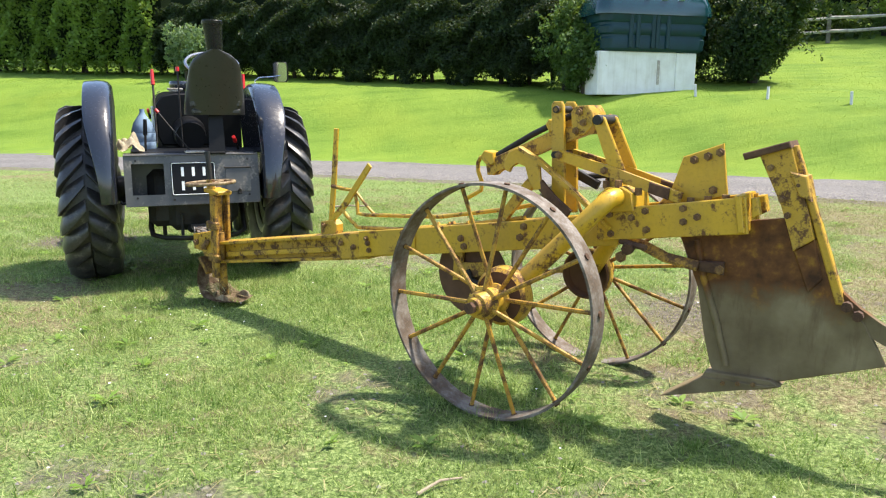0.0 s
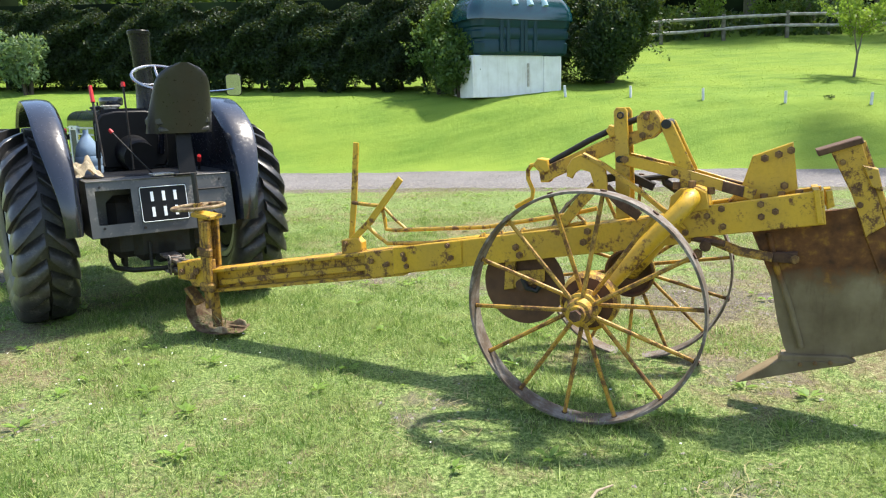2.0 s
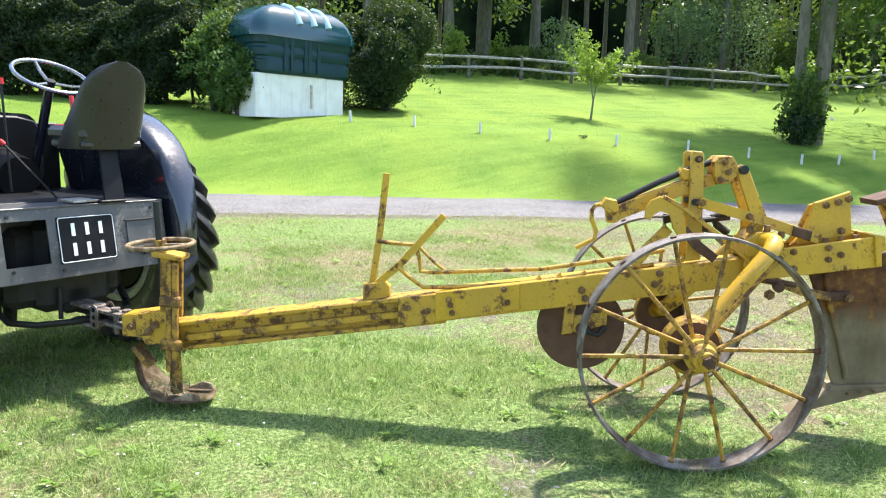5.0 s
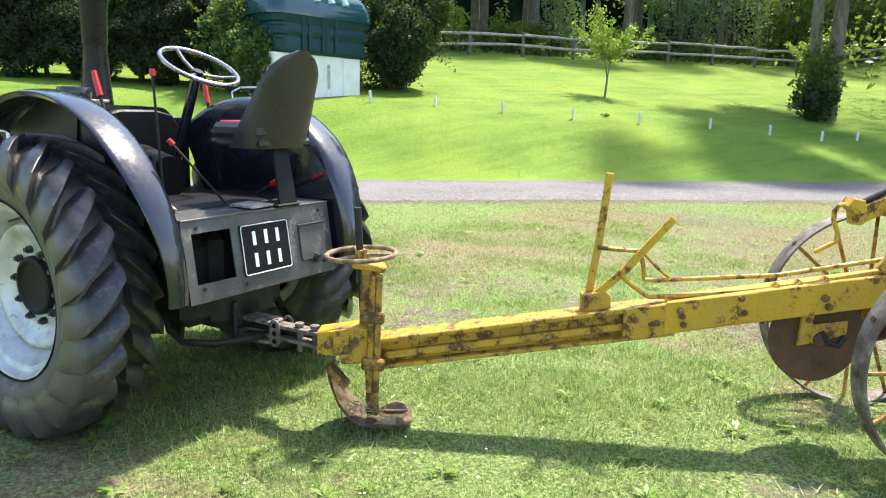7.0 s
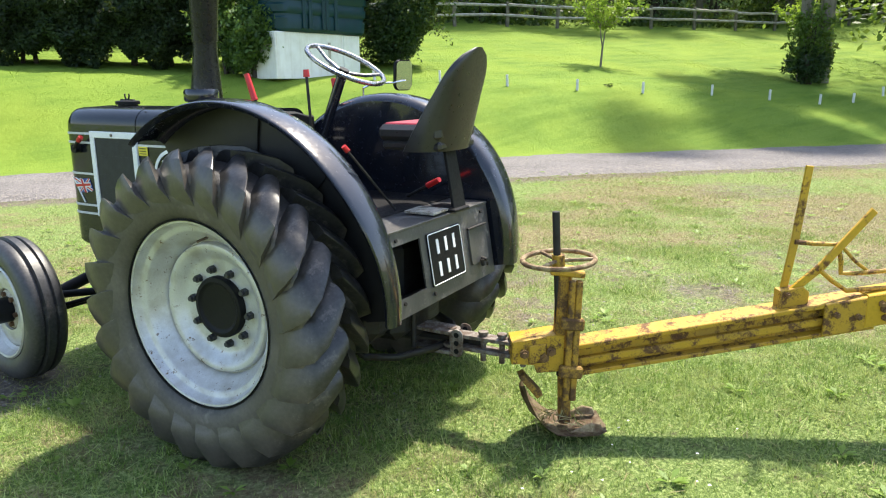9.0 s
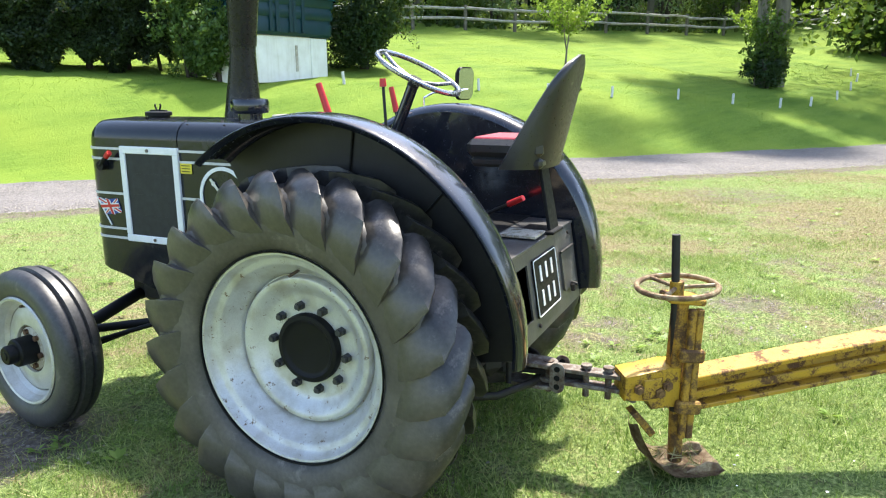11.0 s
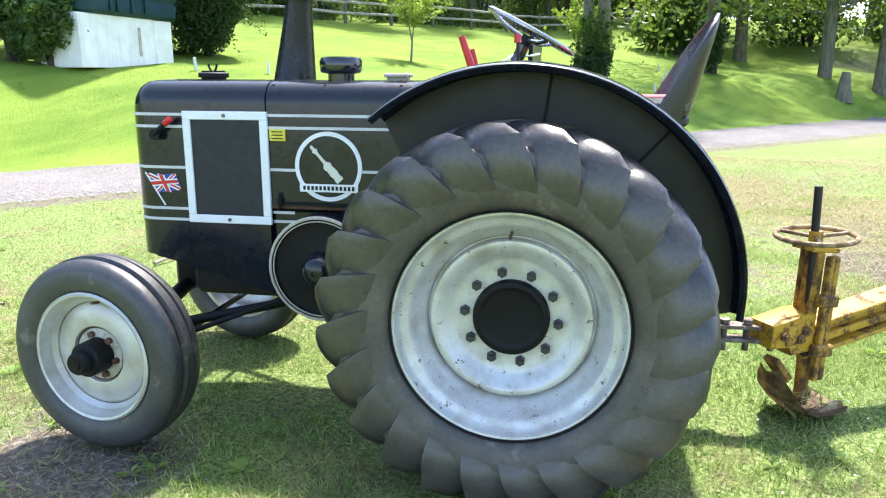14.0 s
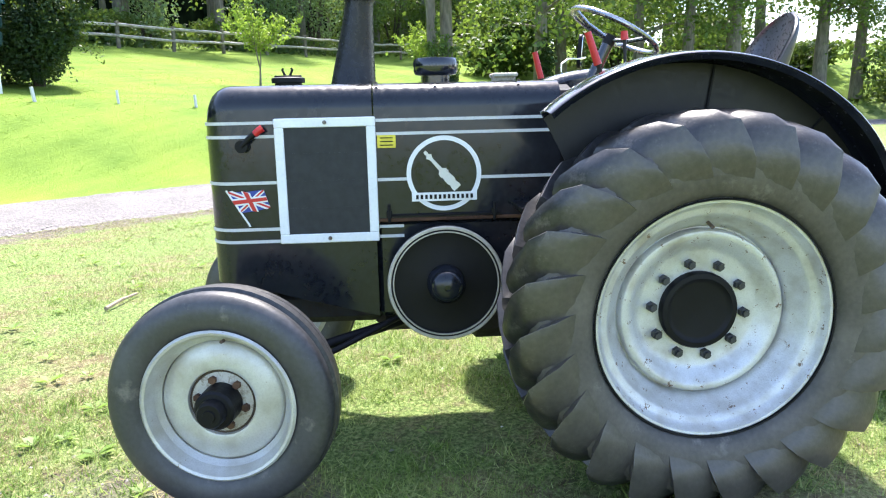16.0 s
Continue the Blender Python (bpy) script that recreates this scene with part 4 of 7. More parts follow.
for y in (1.047, 0.628):
    bm = bmesh.new()
    box(bm, (HX0 - 0.012, y, 0.962), (0.018, 0.022, 0.030), bev=0.003)
    rod(bm, (HX0 - 0.016, y, 0.93), (HX0 - 0.016, y, 1.00), 0.006, seg=8)
    part("catch", bm, BLACK_DULL, tractor)
bm = bmesh.new()
for y in (0.60, 1.05):
    rod(bm, (HX0 - 0.010, y, 0.955), (HX0 - 0.010, 0.826, 0.955), 0.005, seg=6)
part("catch_rod", bm, BLACK_DULL, tractor)
bm = bmesh.new()
for y in (0.52, 0.85, 1.08):
    rod(bm, (HX0 + 0.05, y, 1.469), (HX0 + 0.05, y, 1.477), 0.006, seg=8)
part("screw", bm, LINK_STEEL, tractor)

# flywheel pulley
pulley = new("flywheel")
pulley.parent, pulley.matrix_basis = tractor, pose(-0.36, 0.835, 0.700)
bm = bmesh.new()
lathe(bm, [(0.0, 0.06), (0.222, 0.06), (0.224, 0.0), (0.220, -0.006), (0.206, -0.006), (0.203, 0.010), (0.12, 0.014), (0.085, 0.006), (0.0, 0.006)], 64)
part("disc", bm, BLACK_DULL, pulley, "dark painted flywheel disc")
bm = bmesh.new()
lathe(bm, [(0.224, 0.0), (0.228, -0.004), (0.224, -0.010), (0.215, -0.010), (0.213, 0.0), (0.218, 0.004)], 64, closed=True)
part("edge", bm, PALE_STEEL, pulley, "bare pale steel edge")
bm = bmesh.new()
lathe(bm, [(0.208, -0.004), (0.207, -0.009), (0.203, -0.009), (0.202, -0.004)], 64, closed=True)
part("inner_edge", bm, PALE_STEEL, pulley)
bm = bmesh.new()
lathe(bm, [(0.076, 0.01), (0.074, -0.030), (0.066, -0.042), (0.060, -0.060), (0.052, -0.070), (0.040, -0.077), (0.026, -0.081), (0.012, -0.083), (0.010, -0.076), (0.0, -0.076)], 32)
part("boss", bm, BONNET, pulley)
bm = bmesh.new()
rod(bm, (-0.31, 0.835, 0.70), (0.0, 0.835, 0.70), 0.05, seg=16)
part("crankshaft", bm, DARK_STEEL, tractor)

# chimney exhaust, oval
bm = bmesh.new()
rows = []
for z, a, c in ((1.30, 0.098, 0.104), (1.49, 0.098, 0.104), (1.50, 0.094, 0.102), (1.66, 0.084, 0.082), (1.80, 0.075, 0.066), (1.845, 0.075, 0.065), (1.846, 0.080, 0.069), (1.90, 0.080, 0.072), (2.02, 0.084, 0.077), (2.10, 0.090, 0.084), (2.118, 0.092, 0.086), (2.119, 0.098, 0.092), (2.145, 0.098, 0.092), (2.150, 0.092, 0.087), (2.146, 0.084, 0.079), (2.05, 0.074, 0.066)):
    rows.append([bm.verts.new((0.375 - 0.055 * (z - 1.49) + a * math.cos(u), 1.195 - 0.12 * (z - 1.49) + c * math.sin(u), z)) for u in [2 * math.pi * k / 36 for k in range(36)]])
for p, q in zip(rows, rows[1:]):
    for j in range(36):
        bm.faces.new((p[j], p[(j + 1) % 36], q[(j + 1) % 36], q[j]))
bm.faces.new(rows[-1])
part("exhaust", bm, EXHAUST, tractor, "tall flared gloss black chimney exhaust")
bm = bmesh.new()
lathe(bm, [(0.0, 0.0), (0.058, 0.0), (0.058, 0.03), (0.086, 0.035), (0.092, 0.045), (0.094, 0.085), (0.086, 0.100), (0.06, 0.104), (0.0, 0.104)], 40, lambda x, y, z: (0.0 + z, 0.835 + y, 1.472 + x))
part("air_cleaner", bm, BLACK, tractor, "black mushroom air intake cap")
cap = new("radiator_cap")
cap.parent = tractor
bm = bmesh.new()
lathe(bm, [(0.0, 0.0), (0.055, 0.0), (0.055, 0.012), (0.068, 0.014), (0.068, 0.032), (0.06, 0.036), (0.0, 0.038)], 32, lambda x, y, z: (0.0 + z, 1.443 + y, 1.472 + x))
part("lid", bm, BLACK_DULL, cap)
bm = bmesh.new()
for d in (-1, 1):
    sweep(bm, [(0.0, 1.445, 1.505), (0.0, 1.445 + d * 0.014, 1.522), (0.0, 1.445 + d * 0.020, 1.538), (0.0, 1.445 + d * 0.016, 1.545)], 0.005)
box(bm, (0.0, 1.443, 1.512), (0.02, 0.11, 0.008), bev=0.002)
part("wing_nut", bm, BLACK_DULL, cap)

# seat
seat = new("seat")
seat.parent = tractor
seat["label"] = "high-backed black bucket seat"
bm = bmesh.new()
outer, inner = [], []
for k, z in enumerate(np.linspace(1.29, 1.755, 15)):
    f = (z - 1.29) / 0.465
    half = 0.222 * (1 - 0.30 * f ** 1.6) * math.sqrt(max(0.0, 1 - max(0, (f - 0.72) / 0.285) ** 2))
    half = max(half, 0.02)
    deep = 0.17 * (1 - f) ** 0.9 + 0.008
    back = -0.668 - 0.108 * f
    r0, r1 = [], []
    for u in np.linspace(-1, 1, 17):
        yy = back + deep * (abs(u) ** 2.4)
        r0.append(bm.verts.new((0.168 + half * math.sin(u * math.pi / 2), yy, z)))
        r1.append(bm.verts.new((0.168 + (half - 0.006) * math.sin(u * math.pi / 2), yy + 0.006, z)))
    outer.append(r0), inner.append(r1)
for g in (outer, inner):
    for p, q in zip(g, g[1:]):
        for j in range(16):
            bm.faces.new((p[j], p[j + 1], q[j + 1], q[j]))
for g, h in ((outer, inner),):
    for p, q, u, v in zip(g, g[1:], h, h[1:]):
        for j in (0, -1):
            bm.faces.new((p[j], q[j], v[j], u[j]))
    for i in (0, -1):
        for j in range(16):
            bm.faces.new((g[i][j], g[i][j + 1], h[i][j + 1], h[i][j]))
# added inner skin, lighter than the shell to paint the sky's sheen
lining = bmesh.new()
rows = [[lining.verts.new((0.168 + (v.co.x - 0.168) * 0.97, v.co.y + 0.004, v.co.z)) for v in r] for r in inner]
for p, q in zip(rows, rows[1:]):
    for j in range(16):
        lining.faces.new((p[j], p[j + 1], q[j + 1], q[j]))
bmesh.ops.solidify(lining, geom=lining.faces[:], thickness=0.002)
part("back_lining", lining, SEAT_INNER, seat, "thin added inner face, sky sheen in its grey colour")
part("backrest", bm, SEAT_BLACK, seat, "tall tapering black sheet-metal backrest")
bm = bmesh.new()
box(bm, (0.168, -0.50, 1.315), (0.35, 0.32, 0.045), bev=0.02)
part("pan", bm, SEAT_BLACK, seat)
bm = bmesh.new()
box(bm, (0.168, -0.49, 1.372), (0.37, 0.34, 0.075), bev=0.03)
part("cushion", bm, SEAT_BLACK, seat, "black padded cushion")
bm = bmesh.new()
box(bm, (0.168, -0.485, 1.408), (0.30, 0.28, 0.020), bev=0.008)
part("cushion_top", bm, VINYL, seat, "red top panel")
bm = bmesh.new()
prism(bm, [(0.075, 1.005), (0.195, 1.005), (0.190, 1.30), (0.090, 1.30)], lambda a, c, t: (a + 0.02, t + (c - 1.0) * 0.20, c), -0.680, -0.665, 0.002)
box(bm, (0.135, -0.62, 1.012), (0.15, 0.16, 0.014))
part("pillar", bm, BLACK_DULL, seat, "flat steel seat pillar")

# steering wheel
steering = new("steering_wheel")
steering.parent, steering.matrix_basis = tractor, pose(0.215, 0.014, 1.692, 28, 0, 0)
bm = bmesh.new()
sweep(bm, [(0.208 * math.cos(u), 0.208 * math.sin(u), 0) for u in [2 * math.pi * k / 48 for k in range(48)]], 0.0125, 10, True)
part("rim", bm, WHEEL_RIM, steering, "pale worn steering rim")
for a in (90, 210, 330):
    bm = bmesh.new()
    u = radians(a)
    sweep(bm, [(0.208 * math.cos(u), 0.208 * math.sin(u), 0.0), (0.12 * math.cos(u), 0.12 * math.sin(u), -0.03), (0.0, 0.0, -0.045)], 0.010, 8)
    part("spoke", bm, WHEEL_RIM, steering)
bm = bmesh.new()
rod(bm, (0, 0, -0.07), (0, 0, -0.025), 0.028, seg=16)
part("hub", bm, BLACK_DULL, steering)
bm = bmesh.new()
rod(bm, (0.215, 0.042, 1.64), (0.225, 0.28, 1.12), 0.027, seg=14)
part("steering_column", bm, BLACK, tractor)


def lever(foot, top, grip, mat, rr=0.009, gr=0.016):
    lv = new("lever")
    lv.parent = tractor
    foot, top = Vector(foot), Vector(top)
    k = top + (foot - top).normalized() * grip
    bm = bmesh.new()
    rod(bm, foot, k, rr, seg=10)
    part("stem", bm, DARK_STEEL, lv)
    bm = bmesh.new()
    rod(bm, k, top, gr, gr * 0.85, seg=12)
    part("grip", bm, mat, lv, "red grip" if mat is RED else "black grip")


# black box added to fill the gap beside the column with dark
bm = bmesh.new()
box(bm, (0.385, 0.46, 1.20), (0.19, 0.03, 0.44), bev=0.01)
part("bulkhead", bm, BLACK_DULL, tractor)
lever((-0.245, 0.05, 1.05), (-0.245, 0.26, 1.645), 0.13, RED)
lever((0.48, 0.18, 1.05), (0.50, 0.32, 1.625), 0.13, RED)
lever((-0.05, 0.02, 1.02), (-0.055, 0.055, 1.665), 0.035, RED, 0.007, 0.016)
lever((-0.02, -0.42, 1.01), (-0.25, -0.30, 1.325), 0.03, RED, 0.006, 0.014)
lever((0.36, -0.25, 1.01), (0.30, -0.48, 1.12), 0.09, RED)
lever((-0.34, -0.30, 1.01), (-0.33, -0.28, 1.25), 0.12, BLACK_DULL)
bm = bmesh.new()
rod(bm, (0.02, 0.44, 1.15), (0.02, 0.06, 1.10), 0.15, 0.12, seg=24)
part("transmission_cover", bm, BLACK_DULL, tractor)
bm = bmesh.new()
lathe(bm, [(0.0, 0.0), (0.05, 0.0), (0.05, 0.016), (0.0, 0.018)], 24, lambda x, y, z: (-0.06 + z, 0.56 + y, 1.474 + x))
box(bm, (-0.06, 0.56, 1.497), (0.13, 0.10, 0.016))
part("filler_cap", bm, CREAM, tractor, "brassy filler cap")

# driving mirror on the right mudguard
mirror = new("mirror")
mirror.parent = tractor
bm = bmesh.new()
sweep(bm, [(0.58, 0.17, 1.53), (0.58, 0.17, 1.57), (0.61, 0.13, 1.595), (0.70, 0.04, 1.60), (0.765, 0.0, 1.61)], 0.006)
part("stalk", bm, CHROME, mirror)


def rounded(w, h, r, k=6):
    out = []
    for cx, cz, a0 in ((w - r, h - r, 0), (-w + r, h - r, 90), (-w + r, -h + r, 180), (w - r, -h + r, 270)):
        out += [(cx + r * math.cos(radians(a0 + 90 * i / k)), cz + r * math.sin(radians(a0 + 90 * i / k))) for i in range(k + 1)]
    return out


mm = pose(0.768, 0.012, 1.640, 4, 0, -20)
bm = bmesh.new()
prism(bm, rounded(0.062, 0.086, 0.03), lambda a, c, t: mm @ Vector((a, t, c)), 0.002, 0.022, 0.006)
part("shell", bm, BLACK_DULL, mirror, "black back shell")
bm = bmesh.new()
prism(bm, rounded(0.056, 0.080, 0.027), lambda a, c, t: mm @ Vector((a, t, c)), -0.002, 0.004, 0)
part("glass", bm, MIRROR, mirror, "mirror glass")

# rear tool box with plate
rear = new("rear_box")
rear.parent = tractor
rear["label"] = "scuffed black steel box across the tail"
YF = -0.668
LEAN = Matrix.Translation((0, YF, 0.998)) @ pose(0, 0, 0, -9, 0, 0) @ Matrix.Translation((0, -YF, -0.998))
bm = bmesh.new()
for c, size in (((-0.025, YF + 0.004, 0.970), (0.95, 0.008, 0.065)), ((-0.025, YF + 0.004, 0.672), (0.95, 0.008, 0.08)), ((-0.475, YF + 0.004, 0.825), (0.05, 0.008, 0.226)), ((0.110, YF + 0.004, 0.825), (0.68, 0.008, 0.226))):
    box(bm, c, size, bev=0)
part("front_frame", bm, BOX_BLACK, rear, "scuffed black steel").matrix_basis = LEAN
for name, c, size in (("lid", (-0.025, -0.55, 0.998), (0.95, 0.25, 0.010)), ("bottom", (-0.025, -0.575, 0.636), (0.95, 0.29, 0.008)), ("back_panel", (-0.025, -0.43, 0.82), (0.95, 0.008, 0.36))):
    bm = bmesh.new()
    box(bm, c, size, bev=0.002)
    part(name, bm, BOX_BLACK, rear)
for x in (-0.500, 0.442):
    bm = bmesh.new()
    prism(bm, [(-0.43, 0.998), (YF, 0.998), (YF - 0.057, 0.635), (-0.43, 0.635)], lambda a, c, t: (t, a, c), x, x + 0.008, 0.001)
    part("side_panel", bm, BOX_BLACK, rear)
bm = bmesh.new()
prism(bm, [(0.20, 1.010), (0.34, 1.012), (0.34, 1.022), (0.20, 1.020)], lambda a, c, t: (a - 0.27, t, c), -0.66, -0.50, 0.001)
part("foot_strip", bm, CREAM, rear, "worn pale strip at the seat's foot")
bm = bmesh.new()
prism(bm, rounded(0.188, 0.090, 0.02), lambda a, c, t: (0.0 + 0.295 + a * 0.48, t, 0.805 + c), YF - 0.010, YF - 0.001, 0.002)
flap = part("flap", bm, BOX_BLACK, rear, "hinged flap")
flap.matrix_basis = LEAN
bm = bmesh.new()
rod(bm, (0.195, YF - 0.012, 0.897), (0.392, YF - 0.012, 0.897), 0.006, seg=8)
part("hinge", bm, DARK_STEEL, flap)
bm = bmesh.new()
rod(bm, (0.30, YF - 0.012, 0.735), (0.30, YF - 0.04, 0.725), 0.008, seg=8)
box(bm, (0.30, YF - 0.02, 0.712), (0.03, 0.02, 0.035))
part("catch", bm, DARK_STEEL, flap)
bm = bmesh.new()
box(bm, (-0.027, YF - 0.005, 0.822), (0.312, 0.006, 0.242), bev=0.004)
plate = part("number_plate", bm, BLACK_DULL, rear, "black plate with white marks")
plate.matrix_basis = LEAN
bm = bmesh.new()
loop = [(x, YF - 0.009, z) for x, z in [(-0.027 + a, 0.822 + c) for a, c in rounded(0.151, 0.116, 0.012)]]
sweep(bm, loop, 0.0025, 6, True)
part("border", bm, WHITE, plate)
for row, n_bar in ((0.874, 3), (0.770, 3)):
    for k in range(n_bar):
        bm = bmesh.new()
        box(bm, (-0.027 + (k - 1) * 0.076, YF - 0.010, row), (0.020, 0.003, 0.066), bev=0)
        part("mark", bm, WHITE, plate, "plain white bar")
for x, z in ((-0.42, 0.96), (-0.42, 0.69), (0.37, 0.96), (0.37, 0.69), (-0.17, 0.67)):
    bm = bmesh.new()
    rod(bm, (x, YF - 0.008, z), (x, YF, z), 0.009, seg=6)
    part("bolt", bm, DARK_STEEL, rear).matrix_basis = LEAN

# drawbar
bar_ob = new("drawbar")
bar_ob.parent = tractor
bm = bmesh.new()
sweep(bm, [(-0.32, -0.25, 0.60), (-0.34, -0.36, 0.42), (-0.33, -0.44, 0.375), (-0.24, -0.56, 0.365), (-0.05, -0.66, 0.37), (0.10, -0.66, 0.37), (0.28, -0.56, 0.365), (0.36, -0.42, 0.38), (0.36, -0.25, 0.60)], 0.024, 10, flat=0.7)
part("bow", bm, DARK_STEEL, bar_ob, "curved greasy steel drawbar bow")
bm = bmesh.new()
box(bm, (0.02, -0.50, 0.40), (0.07, 0.75, 0.025), (0, 0, 6))
part("tongue", bm, DARK_STEEL, bar_ob)
bm = bmesh.new()
for x in (-0.24, 0.26):
    box(bm, (x, -0.30, 0.50), (0.03, 0.10, 0.30), (12, 0, 0))
box(bm, (0.0, -0.45, 0.47), (0.16, 0.2, 0.16), bev=0.02)
rod(bm, (-0.12, -0.57, 0.55), (-0.12, -0.57, 0.38), 0.012)
part("bracket", bm, DARK_STEEL, bar_ob)

# front axle
axle = new("front_axle")
axle.parent = tractor
bm = bmesh.new()
sweep(bm, [(-0.60, 1.615, 0.40), (-0.50, 1.61, 0.43), (-0.12, 1.60, 0.52), (0.10, 1.60, 0.52), (0.42, 1.61, 0.43), (0.52, 1.615, 0.40)], 0.034, 12)
box(bm, (HC, 1.56, 0.60), (0.26, 0.20, 0.20), bev=0.02)
part("beam", bm, BLACK_DULL, axle)
for s, x in ((-1, -0.50), (1, 0.42)):
    bm = bmesh.new()
    rod(bm, (x, 1.60, 0.43), (HC + s * 0.14, 0.95, 0.50), 0.022)
    part("radius_arm", bm, BLACK_DULL, axle)
bm = bmesh.new()
rod(bm, (-0.58, 1.47, 0.385), (0.50, 1.47, 0.385), 0.014)
rod(bm, (-0.58, 1.47, 0.385), (-0.60, 1.615, 0.40), 0.016)
rod(bm, (0.50, 1.47, 0.385), (0.52, 1.615, 0.40), 0.016)
rod(bm, (-0.52, 1.47, 0.40), (HC - 0.1, 0.75, 0.62), 0.012)
part("track_rod", bm, BLACK_DULL, axle)
bm = bmesh.new()
box(bm, (HC, 1.30, 0.56), (0.34, 0.50, 0.14), bev=0.03)
box(bm, (HC, 0.85, 0.52), (0.36, 0.55, 0.16), bev=0.05)
part("sump", bm, DARK_STEEL, tractor)

# things lying on the tractor's deck
DECK = pose(-2.199, 6.020, 0, 0, 0, 24.0)
bm = bmesh.new()
lathe(bm, [(0.0, 0.0), (0.086, 0.0), (0.094, 0.012), (0.094, 0.06), (0.089, 0.07), (0.094, 0.08), (0.094, 0.13), (0.089, 0.14), (0.092, 0.15), (0.074, 0.215), (0.034, 0.275), (0.020, 0.30), (0.020, 0.33), (0.0, 0.33)], 28, lambda x, y, z: DECK @ Vector((-0.345 + z, 0.06 + y, 0.996 + x)))
bottle = finish("plastic_bottle", bm, BOTTLE)
tagged(bottle, "blue plastic bottle standing on the tractor's footplate", "bottle")
bm = bmesh.new()
g = np.random.default_rng(5)
rows = []
for i in range(13):
    row = []
    for j in range(13):
        u, v = (i - 6) / 6, (j - 6) / 6
        f = max(0, 1 - (u * u + v * v) * 0.6)
        z = 1.012 + 0.16 * f * (0.55 + 0.45 * math.sin(5 * u + 2.2 * v) * math.cos(4 * v - u)) + 0.01 * g.random()
        row.append(bm.verts.new(DECK @ Vector((-0.445 + 0.085 * u + 0.015 * math.sin(6 * v), -0.36 + 0.12 * v + 0.02 * math.cos(5 * u), max(1.012, z)))))
    rows.append(row)
for p, q in zip(rows, rows[1:]):
    for j in range(12):
        bm.faces.new((p[j], p[j + 1], q[j + 1], q[j]))
bmesh.ops.solidify(bm, geom=bm.faces[:], thickness=0.004)
rag = finish("rag", bm, RAG, angle=80)
tagged(rag, "crumpled cream cloth rag lying on the tractor's footplate", "rag")

# ---- plough ----
plough = empty("plough", pose(-1.66, 4.92, 0, 0, 0, 54.6), "yellow trailed plough on spoked iron wheels, flaking to rust", "plough")


def P(s, n, z):
    """s back along the beam from the jack, n out to the near side, z up."""
    return Vector((-n, -s, z))


def side(poly, n0, n1, name, mat, parent=plough, label="", bev=0.004):
    bm = bmesh.new()
    prism(bm, poly, lambda a, c, t: P(a, t, c), n0, n1, bev)
    return part(name, bm, mat, parent, label)


def bar(points, w, n0, n1, name, mat, parent=plough, label=""):
    """A flat bar on edge along points in the plough's side plane."""
    pts = [Vector(p) for p in points]
    up, dn = [], []
    for i, p in enumerate(pts):
        a, c = pts[max(0, i - 1)], pts[min(len(pts) - 1, i + 1)]
        t = (c - a).normalized()
        m_ = Vector((-t.y, t.x)) * w / 2
        up.append(tuple(p + m_)), dn.append(tuple(p - m_))
    return side(up + dn[::-1], n0, n1, name, mat, parent, label, min(0.003, abs(n1 - n0) * 0.3))


def bolt(parent, s, n, z, r=0.016, out=1):
    bm = bmesh.new()
    rod(bm, P(s, n, z), P(s, n + out * 0.012, z), r, seg=6)
    rod(bm, P(s, n + out * 0.012, z), P(s, n + out * 0.022, z), r * 0.55, seg=8)
    part("bolt", bm, BOLT, parent, "rusty bolt")


def stick(points, r, name, mat=YELLOW_WORN, parent=plough, label="", flat=1.0):
    bm = bmesh.new()
    sweep(bm, [P(*p) for p in points], r, 10, False, flat)
    return part(name, bm, mat, parent, label)


# main beam: joist in front, heavier box behind
beam = new("beam")
beam.parent = plough
top = lambda s: 0.430 + 0.1585 * s
side([(0.02, top(0.02)), (1.44, top(1.44)), (1.44, top(1.44) - 0.022), (0.02, top(0.02) - 0.022)], -0.135, 0.0, "upper_flange", YELLOW_WORN, beam)
side([(0.02, top(0.02) - 0.130), (1.44, top(1.44) - 0.140), (1.44, top(1.44) - 0.158), (0.02, top(0.02) - 0.150)], -0.135, 0.0, "lower_flange", YELLOW_WORN, beam)
side([(0.02, top(0.02) - 0.02), (1.44, top(1.44) - 0.02), (1.44, top(1.44) - 0.145), (0.02, top(0.02) - 0.135)], -0.080, -0.055, "web", YELLOW_WORN, beam)
rail_y = lambda s: top(s) - 0.075
side([(0.10, rail_y(0.10)), (1.30, rail_y(1.30)), (1.30, rail_y(1.30) - 0.035), (0.10, rail_y(0.10) - 0.035)], -0.056, -0.022, "angle_bar", YELLOW_WORN, beam)
side([(1.20, 0.622), (1.42, 0.656), (1.42, 0.510), (1.20, 0.470)], -0.006, 0.010, "fishplate", YELLOW_WORN, beam, "bolted fishplate, rusty at the edges")
side([(1.40, 0.658), (2.95, 0.905), (2.95, 0.765), (1.40, 0.508)], -0.130, 0.004, "rear_section", YELLOW, beam, "heavy yellow box section")
side([(1.385, 0.660), (1.80, 0.722), (1.80, 0.590), (1.385, 0.508)], 0.004, 0.014, "joint_plate", YELLOW, beam)
for s, z in ((1.25, 0.575), (1.35, 0.565), (1.45, 0.625), (1.47, 0.560), (1.72, 0.690), (1.74, 0.625), (1.46, 0.600)):
    bolt(beam, s, 0.014, z)
for s, z in ((2.10, 0.70), (2.45, 0.745), (2.47, 0.80), (2.12, 0.66)):
    bolt(beam, s, 0.004, z, 0.019)
# tail frame
tail = new("tail_frame")
tail.parent = plough
